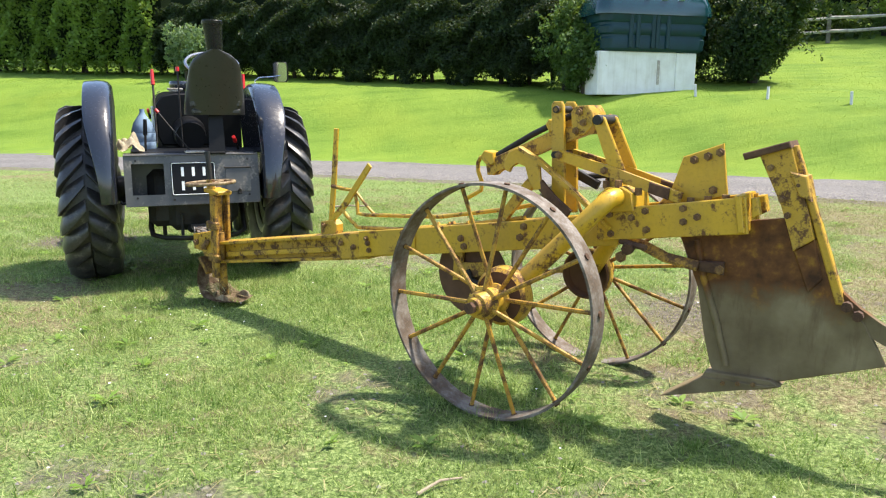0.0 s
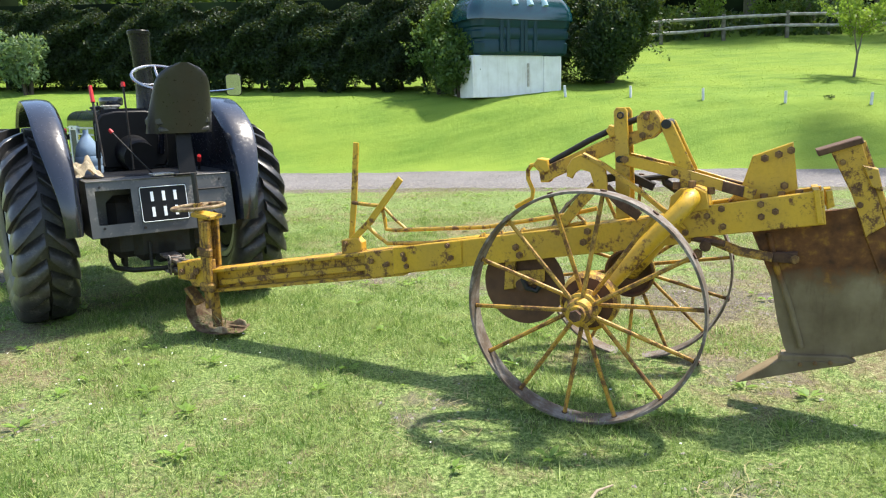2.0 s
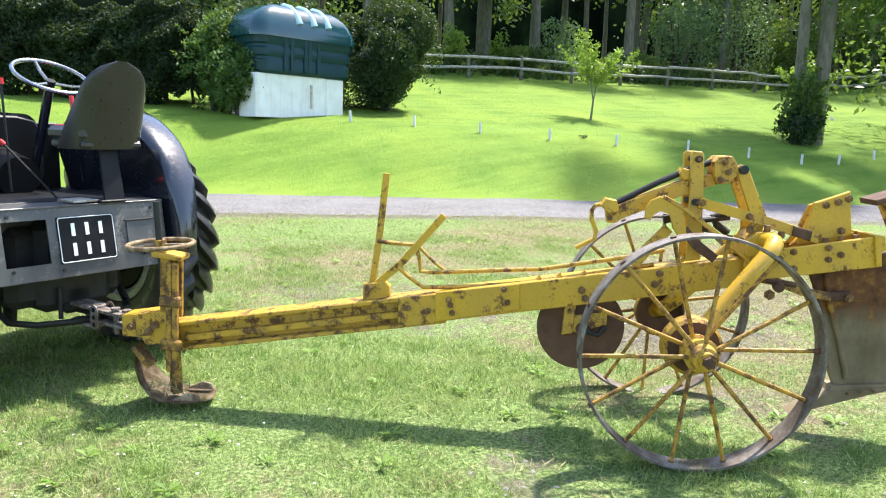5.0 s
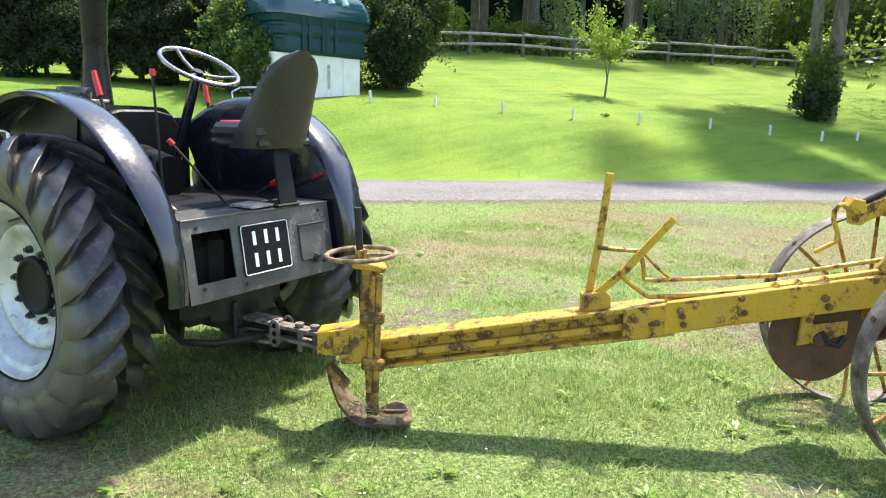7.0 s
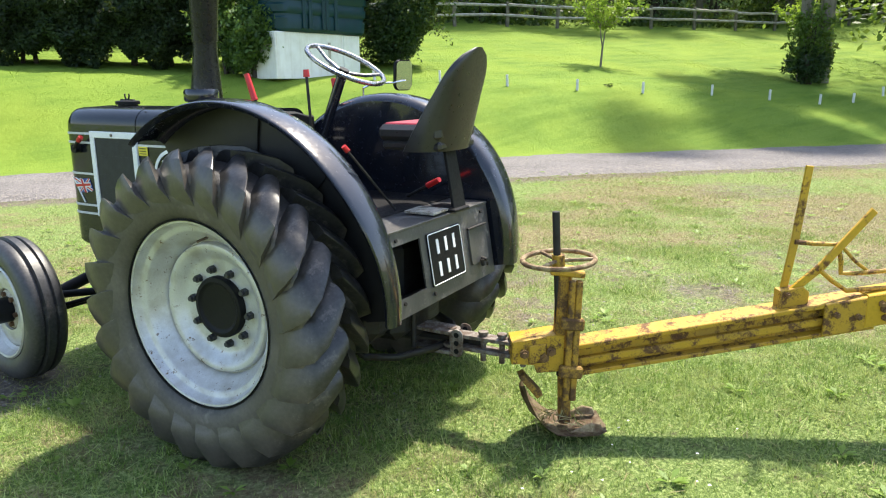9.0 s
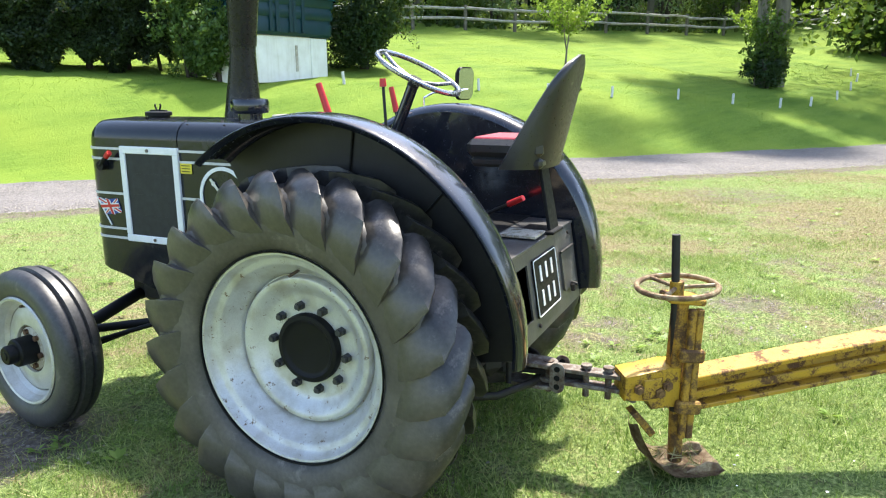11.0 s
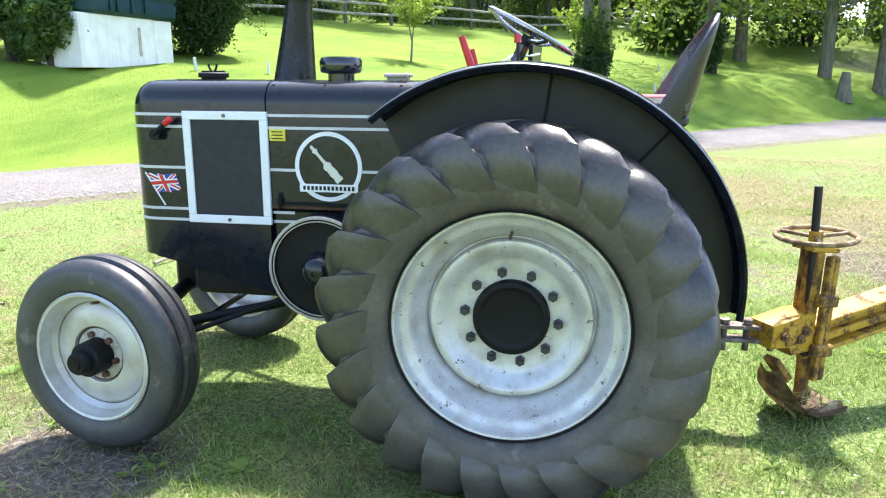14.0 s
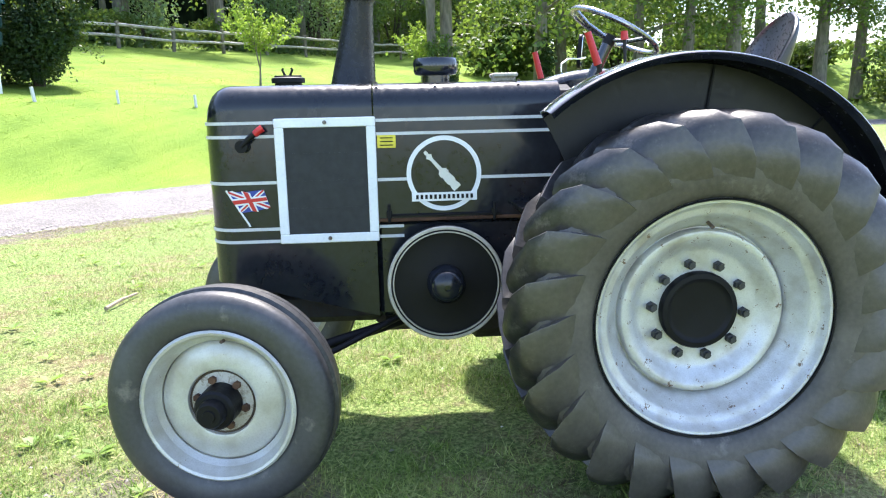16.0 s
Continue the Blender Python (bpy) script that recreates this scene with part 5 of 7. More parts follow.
for n0, n1 in ((0.012, 0.034), (-0.165, -0.143)):
    side([(2.86, 0.918), (3.48, 1.026), (3.50, 0.880), (2.86, 0.780)], n0, n1, "side_beam", YELLOW, tail, "yellow side beam with rusty bolts")
side([(3.44, 1.028), (3.465, 1.030), (3.49, 0.885), (3.465, 0.882)], -0.18, 0.05, "end_plate", YELLOW, tail)
side([(3.49, 1.018), (3.515, 1.022), (3.530, 0.955), (3.50, 0.940)], -0.17, -0.11, "end_lug", YELLOW, tail)
side([(3.49, 1.018), (3.515, 1.022), (3.530, 0.955), (3.50, 0.940)], -0.04, 0.0, "end_lug", YELLOW, tail)
for s, z in ((2.92, 0.905), (2.93, 0.82), (3.08, 0.935), (3.09, 0.855), (3.24, 0.96), (3.245, 0.905), (3.30, 0.93), (3.02, 0.90)):
    bolt(tail, s, 0.034, z, 0.016)
# slotted plate on top of the tail
gusset = side([(3.10, 0.955), (3.16, 1.03), (3.195, 1.165), (3.355, 1.226), (3.385, 1.018), (3.30, 0.985)], -0.075, -0.050, "gusset_plate", YELLOW, plough, "upright yellow plate with three holes")
for s, z in ((3.245, 1.155), (3.30, 1.172), (3.348, 1.190), (3.33, 1.035)):
    bolt(gusset, s, -0.050, z, 0.018)
side([(3.10, 0.955), (3.16, 1.03), (3.195, 1.15), (3.33, 1.19), (3.36, 1.01), (3.30, 0.985)], -0.135, -0.115, "gusset_plate", YELLOW)
for s in (3.25, 3.32, 3.39):
    bm = bmesh.new()
    rod(bm, P(s, -0.02, 0.975 + 0.16 * (s - 3.25)), P(s, -0.02, 1.000 + 0.16 * (s - 3.25)), 0.016, seg=6)
    part("nut", bm, BOLT, tail)
# blade and share
blade = side([(3.20, 0.84), (3.30, 0.618), (3.335, 0.421), (3.368, 0.301), (3.40, 0.225), (3.65, 0.275), (4.01, 0.420), (3.92, 0.575), (3.845, 0.651), (3.735, 0.87), (3.62, 0.945), (3.50, 0.925)], -0.085, -0.055, "blade", BLADE, plough, "broad steel blade, muddy below and rusty above")
side([(3.175, 0.104), (3.34, 0.212), (3.36, 0.262), (3.62, 0.282), (3.66, 0.262), (3.62, 0.245), (3.42, 0.188)], -0.115, -0.025, "share", BLADE, blade, "pointed share")
side([(3.175, 0.104), (3.35, 0.235), (3.40, 0.24), (3.64, 0.262), (3.62, 0.250), (3.40, 0.180)], -0.125, -0.018, "share_plate", BLADE, blade)
bar([(3.82, 0.655), (3.88, 0.602), (3.96, 0.552), (4.08, 0.495), (4.215, 0.435)], 0.066, -0.092, -0.060, "tail_bar", BLADE, blade, "flat rusty trailing bar")
bm = bmesh.new()
for s, z in ((3.86, 0.63), (3.90, 0.60)):
    rod(bm, P(s, -0.11, z), P(s, -0.03, z), 0.020, seg=8)
part("pin", bm, RUST, blade)
for s, z in ((3.44, 0.25), (3.50, 0.262), (3.56, 0.272)):
    bolt(blade, s, -0.022, z - 0.02, 0.010)
stick([(3.28, -0.05, 0.82), (3.32, -0.046, 0.66), (3.38, -0.046, 0.50), (3.44, -0.046, 0.30)], 0.014, "seam", BLADE, blade)
# leg that carries the blade
leg = new("blade_leg")
leg.parent = plough
side([(3.498, 1.192), (3.612, 1.230), (3.655, 1.095), (3.70, 0.96), (3.725, 0.875), (3.655, 0.82), (3.625, 0.92), (3.595, 1.00)], -0.105, -0.030, "shank", YELLOW_WORN, leg, "yellow shank, rusty lower down")
side([(3.655, 0.82), (3.725, 0.875), (3.765, 0.72), (3.72, 0.66)], -0.100, -0.046, "shank_foot", BLADE, leg, "rusty foot of the shank")
side([(3.445, 1.192), (3.610, 1.246), (3.620, 1.222), (3.455, 1.166)], -0.150, 0.005, "cap", RUST, leg, "flared rusty top")
side([(3.62, 1.13), (3.68, 1.115), (3.705, 1.02), (3.66, 1.04)], -0.125, -0.012, "lug", YELLOW_WORN, leg)
side([(3.605, 1.228), (3.63, 1.228), (3.855, 0.63), (3.82, 0.63)], -0.098, -0.050, "back_strap", YELLOW_WORN, leg, "worn yellow back strap")
for s, z in ((3.548, 1.14), (3.655, 1.08), (3.60, 1.02), (3.625, 0.96)):
    bolt(leg, s, -0.030, z, 0.014)
bm = bmesh.new()
sweep(bm, [P(2.94, -0.05, 0.79), P(3.05, -0.03, 0.775), P(3.16, -0.02, 0.735), P(3.30, -0.02, 0.715)], 0.026, 8, False, 0.5)
part("stay", bm, JACK_YELLOW, plough, "bent flat stay, rusty yellow")
side([(3.30, 0.735), (3.40, 0.742), (3.40, 0.688), (3.30, 0.692)], -0.055, -0.026, "stay_lug", RUST)
bolt(plough, 3.39, -0.020, 0.712, 0.020)

# lifting mast and linkage
mast = new("mast")
mast.parent = plough
for n0 in (-0.02, -0.145):
    side([(2.580, 1.375), (2.592, 1.392), (2.630, 1.392), (2.642, 1.375), (2.655, 1.16), (2.668, 0.87), (2.600, 0.86), (2.592, 1.17)], n0 - 0.022, n0, "upright", YELLOW, mast)
    for z in (1.355, 1.15):
        bolt(mast, 2.615 + (1.36 - z) * 0.06, n0, z, 0.018)
for z in (1.355, 1.15):
    bm = bmesh.new()
    rod(bm, P(2.615, 0.0, z), P(2.615, -0.17, z), 0.016)
    part("cross_pin", bm, DARK_STEEL, mast)
arm = new("lift_arm")
arm.parent = plough
side([(2.205, 1.085), (2.215, 1.030), (2.255, 1.030), (2.27, 1.052), (2.585, 1.185), (2.72, 1.235), (2.80, 1.275), (2.79, 1.305), (2.70, 1.285), (2.58, 1.262), (2.24, 1.112)], -0.115, -0.050, "channel", YELLOW_WORN, arm, "yellow channel arm, greasy inside")
stick([(2.25, -0.082, 1.125), (2.45, -0.082, 1.235), (2.60, -0.082, 1.306), (2.72, -0.082, 1.350)], 0.015, "screw", DARK_STEEL, arm, "greasy black screw")
side([(2.175, 1.115), (2.200, 1.150), (2.250, 1.142), (2.265, 1.090), (2.225, 1.070)], -0.125, -0.040, "bearing", YELLOW, arm)
side([(2.540, 1.285), (2.555, 1.310), (2.60, 1.300), (2.61, 1.262), (2.56, 1.250)], -0.12, -0.045, "nut_block", YELLOW, arm)
side([(2.690, 1.345), (2.715, 1.372), (2.770, 1.375), (2.795, 1.340), (2.800, 1.285), (2.760, 1.245), (2.715, 1.240), (2.695, 1.285)], -0.150, -0.005, "head_block", YELLOW_WORN, arm)
for s, z in ((2.735, 1.345), (2.755, 1.298), (2.72, 1.262)):
    bolt(arm, s, -0.005, z, 0.016)
stick([(2.19, -0.082, 1.118), (2.155, -0.082, 1.112), (2.138, -0.082, 1.085), (2.140, -0.082, 1.04), (2.165, -0.082, 0.985), (2.160, -0.082, 0.945), (2.125, -0.082, 0.925), (2.070, -0.082, 0.895)], 0.011, "crank_handle", YELLOW, arm, "bent yellow crank handle")
for n0 in (-0.01, -0.14):
    side([(2.790, 1.315), (2.815, 1.338), (2.850, 1.322), (2.955, 1.100), (2.935, 0.93), (2.885, 0.93), (2.895, 1.08)], n0 - 0.020, n0, "drop_link", YELLOW, arm)
bm = bmesh.new()
rod(bm, P(2.825, 0.01, 1.312), P(2.825, -0.18, 1.312), 0.022)
part("pin", bm, DARK_STEEL, arm)
for n0 in (0.002, -0.135):
    bar([(2.635, 1.150), (2.90, 1.085), (3.215, 0.995)], 0.050, n0 - 0.018, n0, "tie_bar", YELLOW)
    side([(3.08, 1.058), (3.17, 1.035), (3.165, 0.985), (3.075, 1.010)], n0, n0 + 0.012, "tie_clamp", RUST)
for s, z in ((2.645, 1.150), (2.87, 1.092)):
    bolt(plough, s, 0.003, z, 0.017)
# sickle-shaped stop on the near side
stop = new("stop_bracket")
stop.parent = plough
side([(2.372, 1.070), (2.372, 1.115), (2.395, 1.155), (2.436, 1.176), (2.490, 1.165), (2.560, 1.105), (2.575, 0.990), (2.535, 0.985), (2.505, 1.03), (2.490, 1.095), (2.440, 1.110), (2.410, 1.090), (2.400, 1.060)], 0.020, 0.040, "hook", YELLOW, stop, "sickle-shaped yellow bracket")
bar([(2.45, 1.176), (2.55, 1.125), (2.72, 1.005), (2.93, 0.840)], 0.018, 0.010, 0.050, "strap", YELLOW_WORN, stop)
bar([(2.56, 1.02), (2.63, 0.945), (2.72, 0.885)], 0.045, 0.022, 0.038, "foot", RUST, stop)
bar([(2.34, 0.83), (2.42, 0.93), (2.50, 1.02)], 0.050, -0.03, 0.0, "leg", YELLOW_WORN, stop)
bar([(2.52, 1.04), (2.62, 1.06), (2.75, 1.00)], 0.040, -0.22, -0.19, "far_link", DARK_STEEL, stop)
bolt(stop, 2.985, 0.04, 0.725, 0.026)
# bearing block for the cranked axle
block = new("axle_block")
block.parent = plough
side([(2.85, 0.90), (2.86, 0.985), (2.90, 1.022), (2.97, 1.030), (3.015, 1.005), (3.03, 0.93)], -0.15, 0.045, "housing", YELLOW, block)
for s, n, z in ((2.88, 0.0, 1.035), (2.95, 0.03, 1.045), (3.03, 0.0, 1.015), (2.95, -0.10, 1.045)):
    bm = bmesh.new()
    rod(bm, P(s, n, z - 0.02), P(s, n, z + 0.012), 0.017, seg=6)
    part("nut", bm, BOLT, block)
bm = bmesh.new()
sweep(bm, [P(2.86, -0.24, 0.98), P(2.80, -0.24, 1.02), P(2.78, -0.24, 1.06), P(2.84, -0.24, 1.08)], 0.02)
sweep(bm, [P(2.62, -0.20, 1.03), P(2.74, -0.22, 1.045), P(2.86, -0.24, 1.06)], 0.014)
part("rear_link", bm, DARK_STEEL, block)


def axle_crank(n_hub, s_hub, z_hub, n_in, s_in, z_in):
    k = 1 if n_hub > 0 else -1
    ob = new("cranked_axle")
    ob.parent = plough
    bm = bmesh.new()
    pts = [P(s_in - 0.01, n_in * 0.2, z_in), P(s_in, n_in * 0.8, z_in), P(s_in - 0.005, n_in, z_in - 0.005), P(s_in - 0.03, n_in + k * 0.03, z_in - 0.04)]
    end = P(s_hub + 0.05, n_hub - k * 0.16, z_hub + 0.05)
    pts += [pts[-1].lerp(end, f) for f in (0.3, 0.6, 0.9)] + [P(s_hub + 0.015, n_hub - k * 0.12, z_hub + 0.01), P(s_hub, n_hub - k * 0.05, z_hub)]
    sweep(bm, pts, 0.041, 16)
    part("tube", bm, YELLOW, ob, "thick bent yellow tube")
    return ob


axle_crank(0.44, 2.555, 0.535, 0.13, 2.955, 0.985)
axle_crank(-0.58, 2.60, 0.505, -0.24, 2.93, 0.94)
bm = bmesh.new()
rod(bm, P(3.02, 0.04, 0.77), P(3.02, 0.07, 0.765), 0.026, seg=8)
rod(bm, P(2.97, 0.02, 0.79), P(3.10, 0.06, 0.78), 0.014, seg=8)
part("lock_bolt", bm, RUST, plough)


def iron_wheel(n, s, z, turn, lean):
    wheel = new("iron_wheel")
    wheel.parent = plough
    wheel.matrix_basis = Matrix.Translation(P(s, n, z)) @ pose(0, 0, 0, turn, lean, 0)
    wheel["label"] = "spoked iron wheel with bare steel rim"
    k = -1 if n > 0 else 1
    bm = bmesh.new()
    lathe(bm, [(0.508, -0.052), (0.519, -0.052), (0.521, 0.0), (0.519, 0.052), (0.508, 0.052), (0.507, 0.0)], 96, closed=True)
    part("rim", bm, STEEL, wheel, "bare steel band rim")
    for j in range(14):
        u = 2 * math.pi * j / 14
        d = Vector((0, math.sin(u), math.cos(u)))
        off = 0.055 if j % 2 else -0.045
        bm = bmesh.new()
        rod(bm, d * 0.045 + Vector((off, 0, 0)), d * 0.512, 0.0105, 0.0095, seg=8)
        part("spoke", bm, SPOKE, wheel, "rusty yellow spoke")
        bm = bmesh.new()
        rod(bm, d * 0.503, d * 0.527, 0.014, seg=6)
        part("rivet", bm, RUST, wheel)
    bm = bmesh.new()
    lathe(bm, [(0.0, k * 0.125), (0.036, k * 0.125), (0.038, k * 0.10), (0.052, k * 0.096), (0.056, k * 0.07), (0.060, k * 0.05), (0.075, k * 0.045), (0.075, k * 0.03), (0.058, k * 0.02), (0.055, -k * 0.04), (0.070, -k * 0.05), (0.070, -k * 0.065), (0.05, -k * 0.075), (0.0, -k * 0.075)], 32)
    part("hub", bm, YELLOW_WORN, wheel, "yellow cast hub")
    bm = bmesh.new()
    rod(bm, (k * 0.12, 0, 0), (k * 0.150, 0, 0), 0.026, seg=6)
    part("axle_nut", bm, RUST, wheel)
    bm = bmesh.new()
    lathe(bm, [(0.05, -k * 0.08), (0.115, -k * 0.085), (0.128, -k * 0.10), (0.132, -k * 0.16), (0.122, -k * 0.162), (0.115, -k * 0.11), (0.05, -k * 0.10)], 40, closed=True)
    cup = part("dust_cup", bm, DISC, wheel, "round rusty dust cup with a yellow edge")
    bm = bmesh.new()
    lathe(bm, [(0.116, -k * 0.082), (0.131, -k * 0.098), (0.136, -k * 0.15), (0.130, -k * 0.152), (0.126, -k * 0.10), (0.114, -k * 0.086)], 40, closed=True)
    part("edge", bm, YELLOW_WORN, cup, "worn yellow edge")
    return wheel


iron_wheel(0.44, 2.555, 0.535, 9, 0)
iron_wheel(-0.58, 2.60, 0.505, 3, 0)

# disc coulter under the beam
coulter = new("disc_coulter")
coulter.parent = plough
bm = bmesh.new()
lathe(bm, [(0.0, 0.012), (0.10, 0.010), (0.218, 0.002), (0.220, 0.0), (0.218, -0.002), (0.10, -0.006), (0.0, -0.008)], 56, lambda x, y, z: P(2.118 + y, -0.075 + x, 0.495 + z))
part("disc", bm, DISC, coulter, "rusty steel disc")
side([(2.03, 0.625), (2.085, 0.632), (2.075, 0.47), (2.02, 0.46)], -0.055, -0.030, "bracket", YELLOW_WORN, coulter)
side([(2.06, 0.56), (2.24, 0.585), (2.24, 0.52), (2.17, 0.50), (2.10, 0.47), (2.07, 0.48)], -0.045, -0.034, "cheek", YELLOW_WORN, coulter)
stick([(2.12, -0.03, 0.53), (2.15, -0.025, 0.48), (2.20, -0.025, 0.47), (2.23, -0.03, 0.51)], 0.014, "hook", DARK_STEEL, coulter)
bolt(coulter, 2.055, -0.030, 0.585, 0.014)
bm = bmesh.new()
rod(bm, P(2.118, -0.10, 0.495), P(2.118, -0.02, 0.495), 0.03, seg=16)
part("hub", bm, RUST, coulter)

# depth levers and their rods
base = new("lever_bracket")
base.parent = plough
side([(1.015, 0.672), (1.120, 0.690), (1.150, 0.665), (1.150, 0.600), (1.015, 0.585)], -0.105, -0.045, "foot", YELLOW_WORN, base)
bolt(base, 1.05, -0.045, 0.655, 0.014)
for pts, w, n0, name in (([(1.048, 0.62), (1.085, 0.90), (1.117, 1.232)], 0.034, -0.090, "lever"), ([(1.040, 0.635), (1.20, 0.78), (1.412, 1.035)], 0.036, -0.055, "lever")):
    bar(pts, w, n0 - 0.014, n0, name, YELLOW, base, "flat yellow lever")
stick([(1.080, -0.085, 0.890), (1.17, -0.08, 0.882), (1.275, -0.075, 0.878), (1.295, -0.075, 0.80), (1.300, -0.075, 0.745), (1.36, -0.075, 0.742), (1.91, -0.065, 0.785), (2.36, -0.06, 0.870), (2.50, -0.06, 0.905)], 0.011, "control_rod", YELLOW_WORN)
stick([(1.285, -0.075, 0.875), (1.36, -0.08, 0.80), (1.43, -0.08, 0.748)], 0.008, "brace_rod", YELLOW_WORN)
stick([(1.190, -0.050, 0.765), (1.25, -0.05, 0.715), (1.320, -0.05, 0.668), (1.60, -0.045, 0.688), (1.90, -0.04, 0.726), (2.45, -0.04, 0.835)], 0.011, "control_rod", YELLOW_WORN)
for s in (1.86, 1.96, 2.08):
    side([(s, 0.715 + (s - 1.86) * 0.16), (s + 0.04, 0.755 + (s - 1.86) * 0.16), (s + 0.06, 0.72 + (s - 1.86) * 0.16)], -0.08, -0.02, "guide", YELLOW_WORN)

# screw jack at the nose
jack = new("screw_jack")
jack.parent = plough
side([(-0.205, 0.470), (-0.02, 0.500), (0.03, 0.500), (0.03, 0.330), (-0.09, 0.322), (-0.10, 0.365), (-0.205, 0.365)], -0.115, 0.020, "nose", YELLOW_WORN, plough, "yellow nose casting")
side([(-0.13, 0.455), (-0.05, 0.465), (-0.05, 0.375), (-0.13, 0.37)], 0.020, 0.030, "nose_plate", YELLOW_WORN, plough)
for s, z in ((-0.15, 0.42), (-0.03, 0.43), (-0.06, 0.40)):
    bolt(plough, s, 0.030, z, 0.022)
for s in (0.048, 0.078):
    bm = bmesh.new()
    box(bm, P(s, 0.032, 0.475), (0.030, 0.028, 0.56), (1.5, 0, 0))
    part("guide_bar", bm, JACK_YELLOW, jack, "upright yellow guide bar")
    bm = bmesh.new()
    box(bm, P(s - 0.02, -0.085, 0.62), (0.024, 0.028, 0.34), (1.5, 0, 0))
    part("guide_bar", bm, JACK_YELLOW, jack)
for z in (0.56, 0.335):
    bm = bmesh.new()
    box(bm, P(0.058, 0.040, z), (0.040, 0.105, 0.055), (4, 0, 0), 0.008)
    part("clamp", bm, JACK_YELLOW, jack)
bm = bmesh.new()
box(bm, P(0.018, -0.020, 0.60), (0.070, 0.050, 0.36), (1.5, 0, 0), 0.006)
part("sleeve", bm, JACK_YELLOW, jack, "dark yellow box sleeve")
bm = bmesh.new()
box(bm, P(0.035, -0.03, 0.785), (0.12, 0.155, 0.028), (7, 0, 0), 0.006)
part("top_plate", bm, YELLOW_WORN, jack)
bm = bmesh.new()
rod(bm, P(0.02, -0.01, 0.30), P(-0.02, -0.005, 1.055), 0.0165, seg=14)
part("screw", bm, DARK_STEEL, jack, "greasy black screw")
bm = bmesh.new()
rod(bm, P(0.05, -0.03, 0.06), P(0.035, -0.03, 0.50), 0.030, seg=12)
part("inner_leg", bm, JACK_YELLOW, jack)
hand = new("handwheel")
hand.parent, hand.matrix_basis = jack, Matrix.Translation(P(-0.003, -0.005, 0.842)) @ pose(0, 0, 0, -3, 0, 20)
bm = bmesh.new()
sweep(bm, [(0.158 * math.cos(u), 0.158 * math.sin(u), 0) for u in [2 * math.pi * k / 40 for k in range(40)]], 0.0115, 10, True)
part("rim", bm, WHEEL_BROWN, hand, "worn brownish-yellow rim")
for a in (0, 120, 240):
    bm = bmesh.new()
    rod(bm, (0, 0, -0.004), (0.155 * math.cos(radians(a)), 0.155 * math.sin(radians(a)), 0.0), 0.009, seg=8)
    part("spoke", bm, WHEEL_BROWN, hand)
bm = bmesh.new()
rod(bm, (0, 0, -0.04), (0, 0, 0.022), 0.028, seg=14)
part("hub", bm, YELLOW_WORN, hand)
# skid foot, dished and turned up in front
bm = bmesh.new()
rows = []
for s, z, hw in ((-0.165, 0.245, 0.055), (-0.150, 0.190, 0.085), (-0.115, 0.120, 0.115), (-0.06, 0.062, 0.130), (0.02, 0.036, 0.135), (0.12, 0.030, 0.135), (0.20, 0.032, 0.130), (0.245, 0.040, 0.11)):
    rows.append([(s + 0.02 * abs(u) * (1 if s < 0 else -1), -0.03 + hw * u, z + 0.02 * u * u) for u in np.linspace(-1, 1, 9)])
vv = [[bm.verts.new(P(*p)) for p in r] for r in rows]
for p, q in zip(vv, vv[1:]):
    for j in range(8):
        bm.faces.new((p[j], p[j + 1], q[j + 1], q[j]))
bmesh.ops.solidify(bm, geom=bm.faces[:], thickness=0.014)
foot = part("skid_foot", bm, SKID, jack, "dished rusty steel skid foot")
for n0 in (0.055, -0.125):
    side([(0.06, 0.05), (0.215, 0.05), (0.20, 0.085), (0.15, 0.095)], n0, n0 + 0.012, "foot_rib", SKID, jack)
side([(-0.17, 0.300), (-0.145, 0.312), (-0.06, 0.215), (-0.085, 0.195)], -0.06, 0.02, "toe_plate", JACK_YELLOW, jack, "bent yellow toe plate")

# dry grass caught on the skid
g = np.random.default_rng(91)
hay = []
for k in range(90):
    q = P(g.uniform(-0.10, 0.12), -0.03 + g.normal(0, 0.05), 0.0)
    hay.append(plough.matrix_basis @ Vector((q.x, q.y, 0.075 + 0.05 * g.random())))
straw_ = leaves("caught_straw", STRAW, np.array([tuple(v) for v in hay]), 0.045, None, 92, 0.06)
tagged(straw_, "dry straw caught on the skid foot of the jack", "straw", kind="stuff")

# coupling between drawbar and plough
coupling = empty("coupling", Matrix.Identity(4), "worn steel clevis links between drawbar and plough nose", "tow coupling")
TW = pose(-2.199, 6.020, 0, 0, 0, 24.0)
a0 = TW @ Vector((0.0, -0.72, 0.405))
nose_w = pose(-1.66, 4.92, 0, 0, 0, 54.6) @ P(-0.15, -0.05, 0.415)
dirn = (nose_w - a0).normalized()
turn_z = math.degrees(math.atan2(dirn.y, dirn.x)) - 90
mid = (a0 + nose_w) / 2
length = (nose_w - a0).length
for dz in (0.028, -0.032):
    bm = bmesh.new()
    outline = rounded(0.034, length / 2 + 0.05, 0.033)
    mm = Matrix.Translation(mid + Vector((0, 0, dz))) @ pose(0, 0, 0, 0, 0, turn_z)
    prism(bm, outline, lambda a, c, t: mm @ Vector((a, c, t)), -0.008, 0.008, 0.003)
    part("link_plate", bm, LINK_STEEL, coupling, "worn steel link plate")
for f in (-0.02, 0.45, 0.72, 1.02):
    c = a0.lerp(nose_w, f)
    bm = bmesh.new()
    rod(bm, c + Vector((0, 0, -0.085)), c + Vector((0, 0, 0.055)), 0.014)
    rod(bm, c + Vector((0, 0, 0.045)), c + Vector((0, 0, 0.058)), 0.024, seg=8)
    part("pin", bm, LINK_STEEL, coupling)
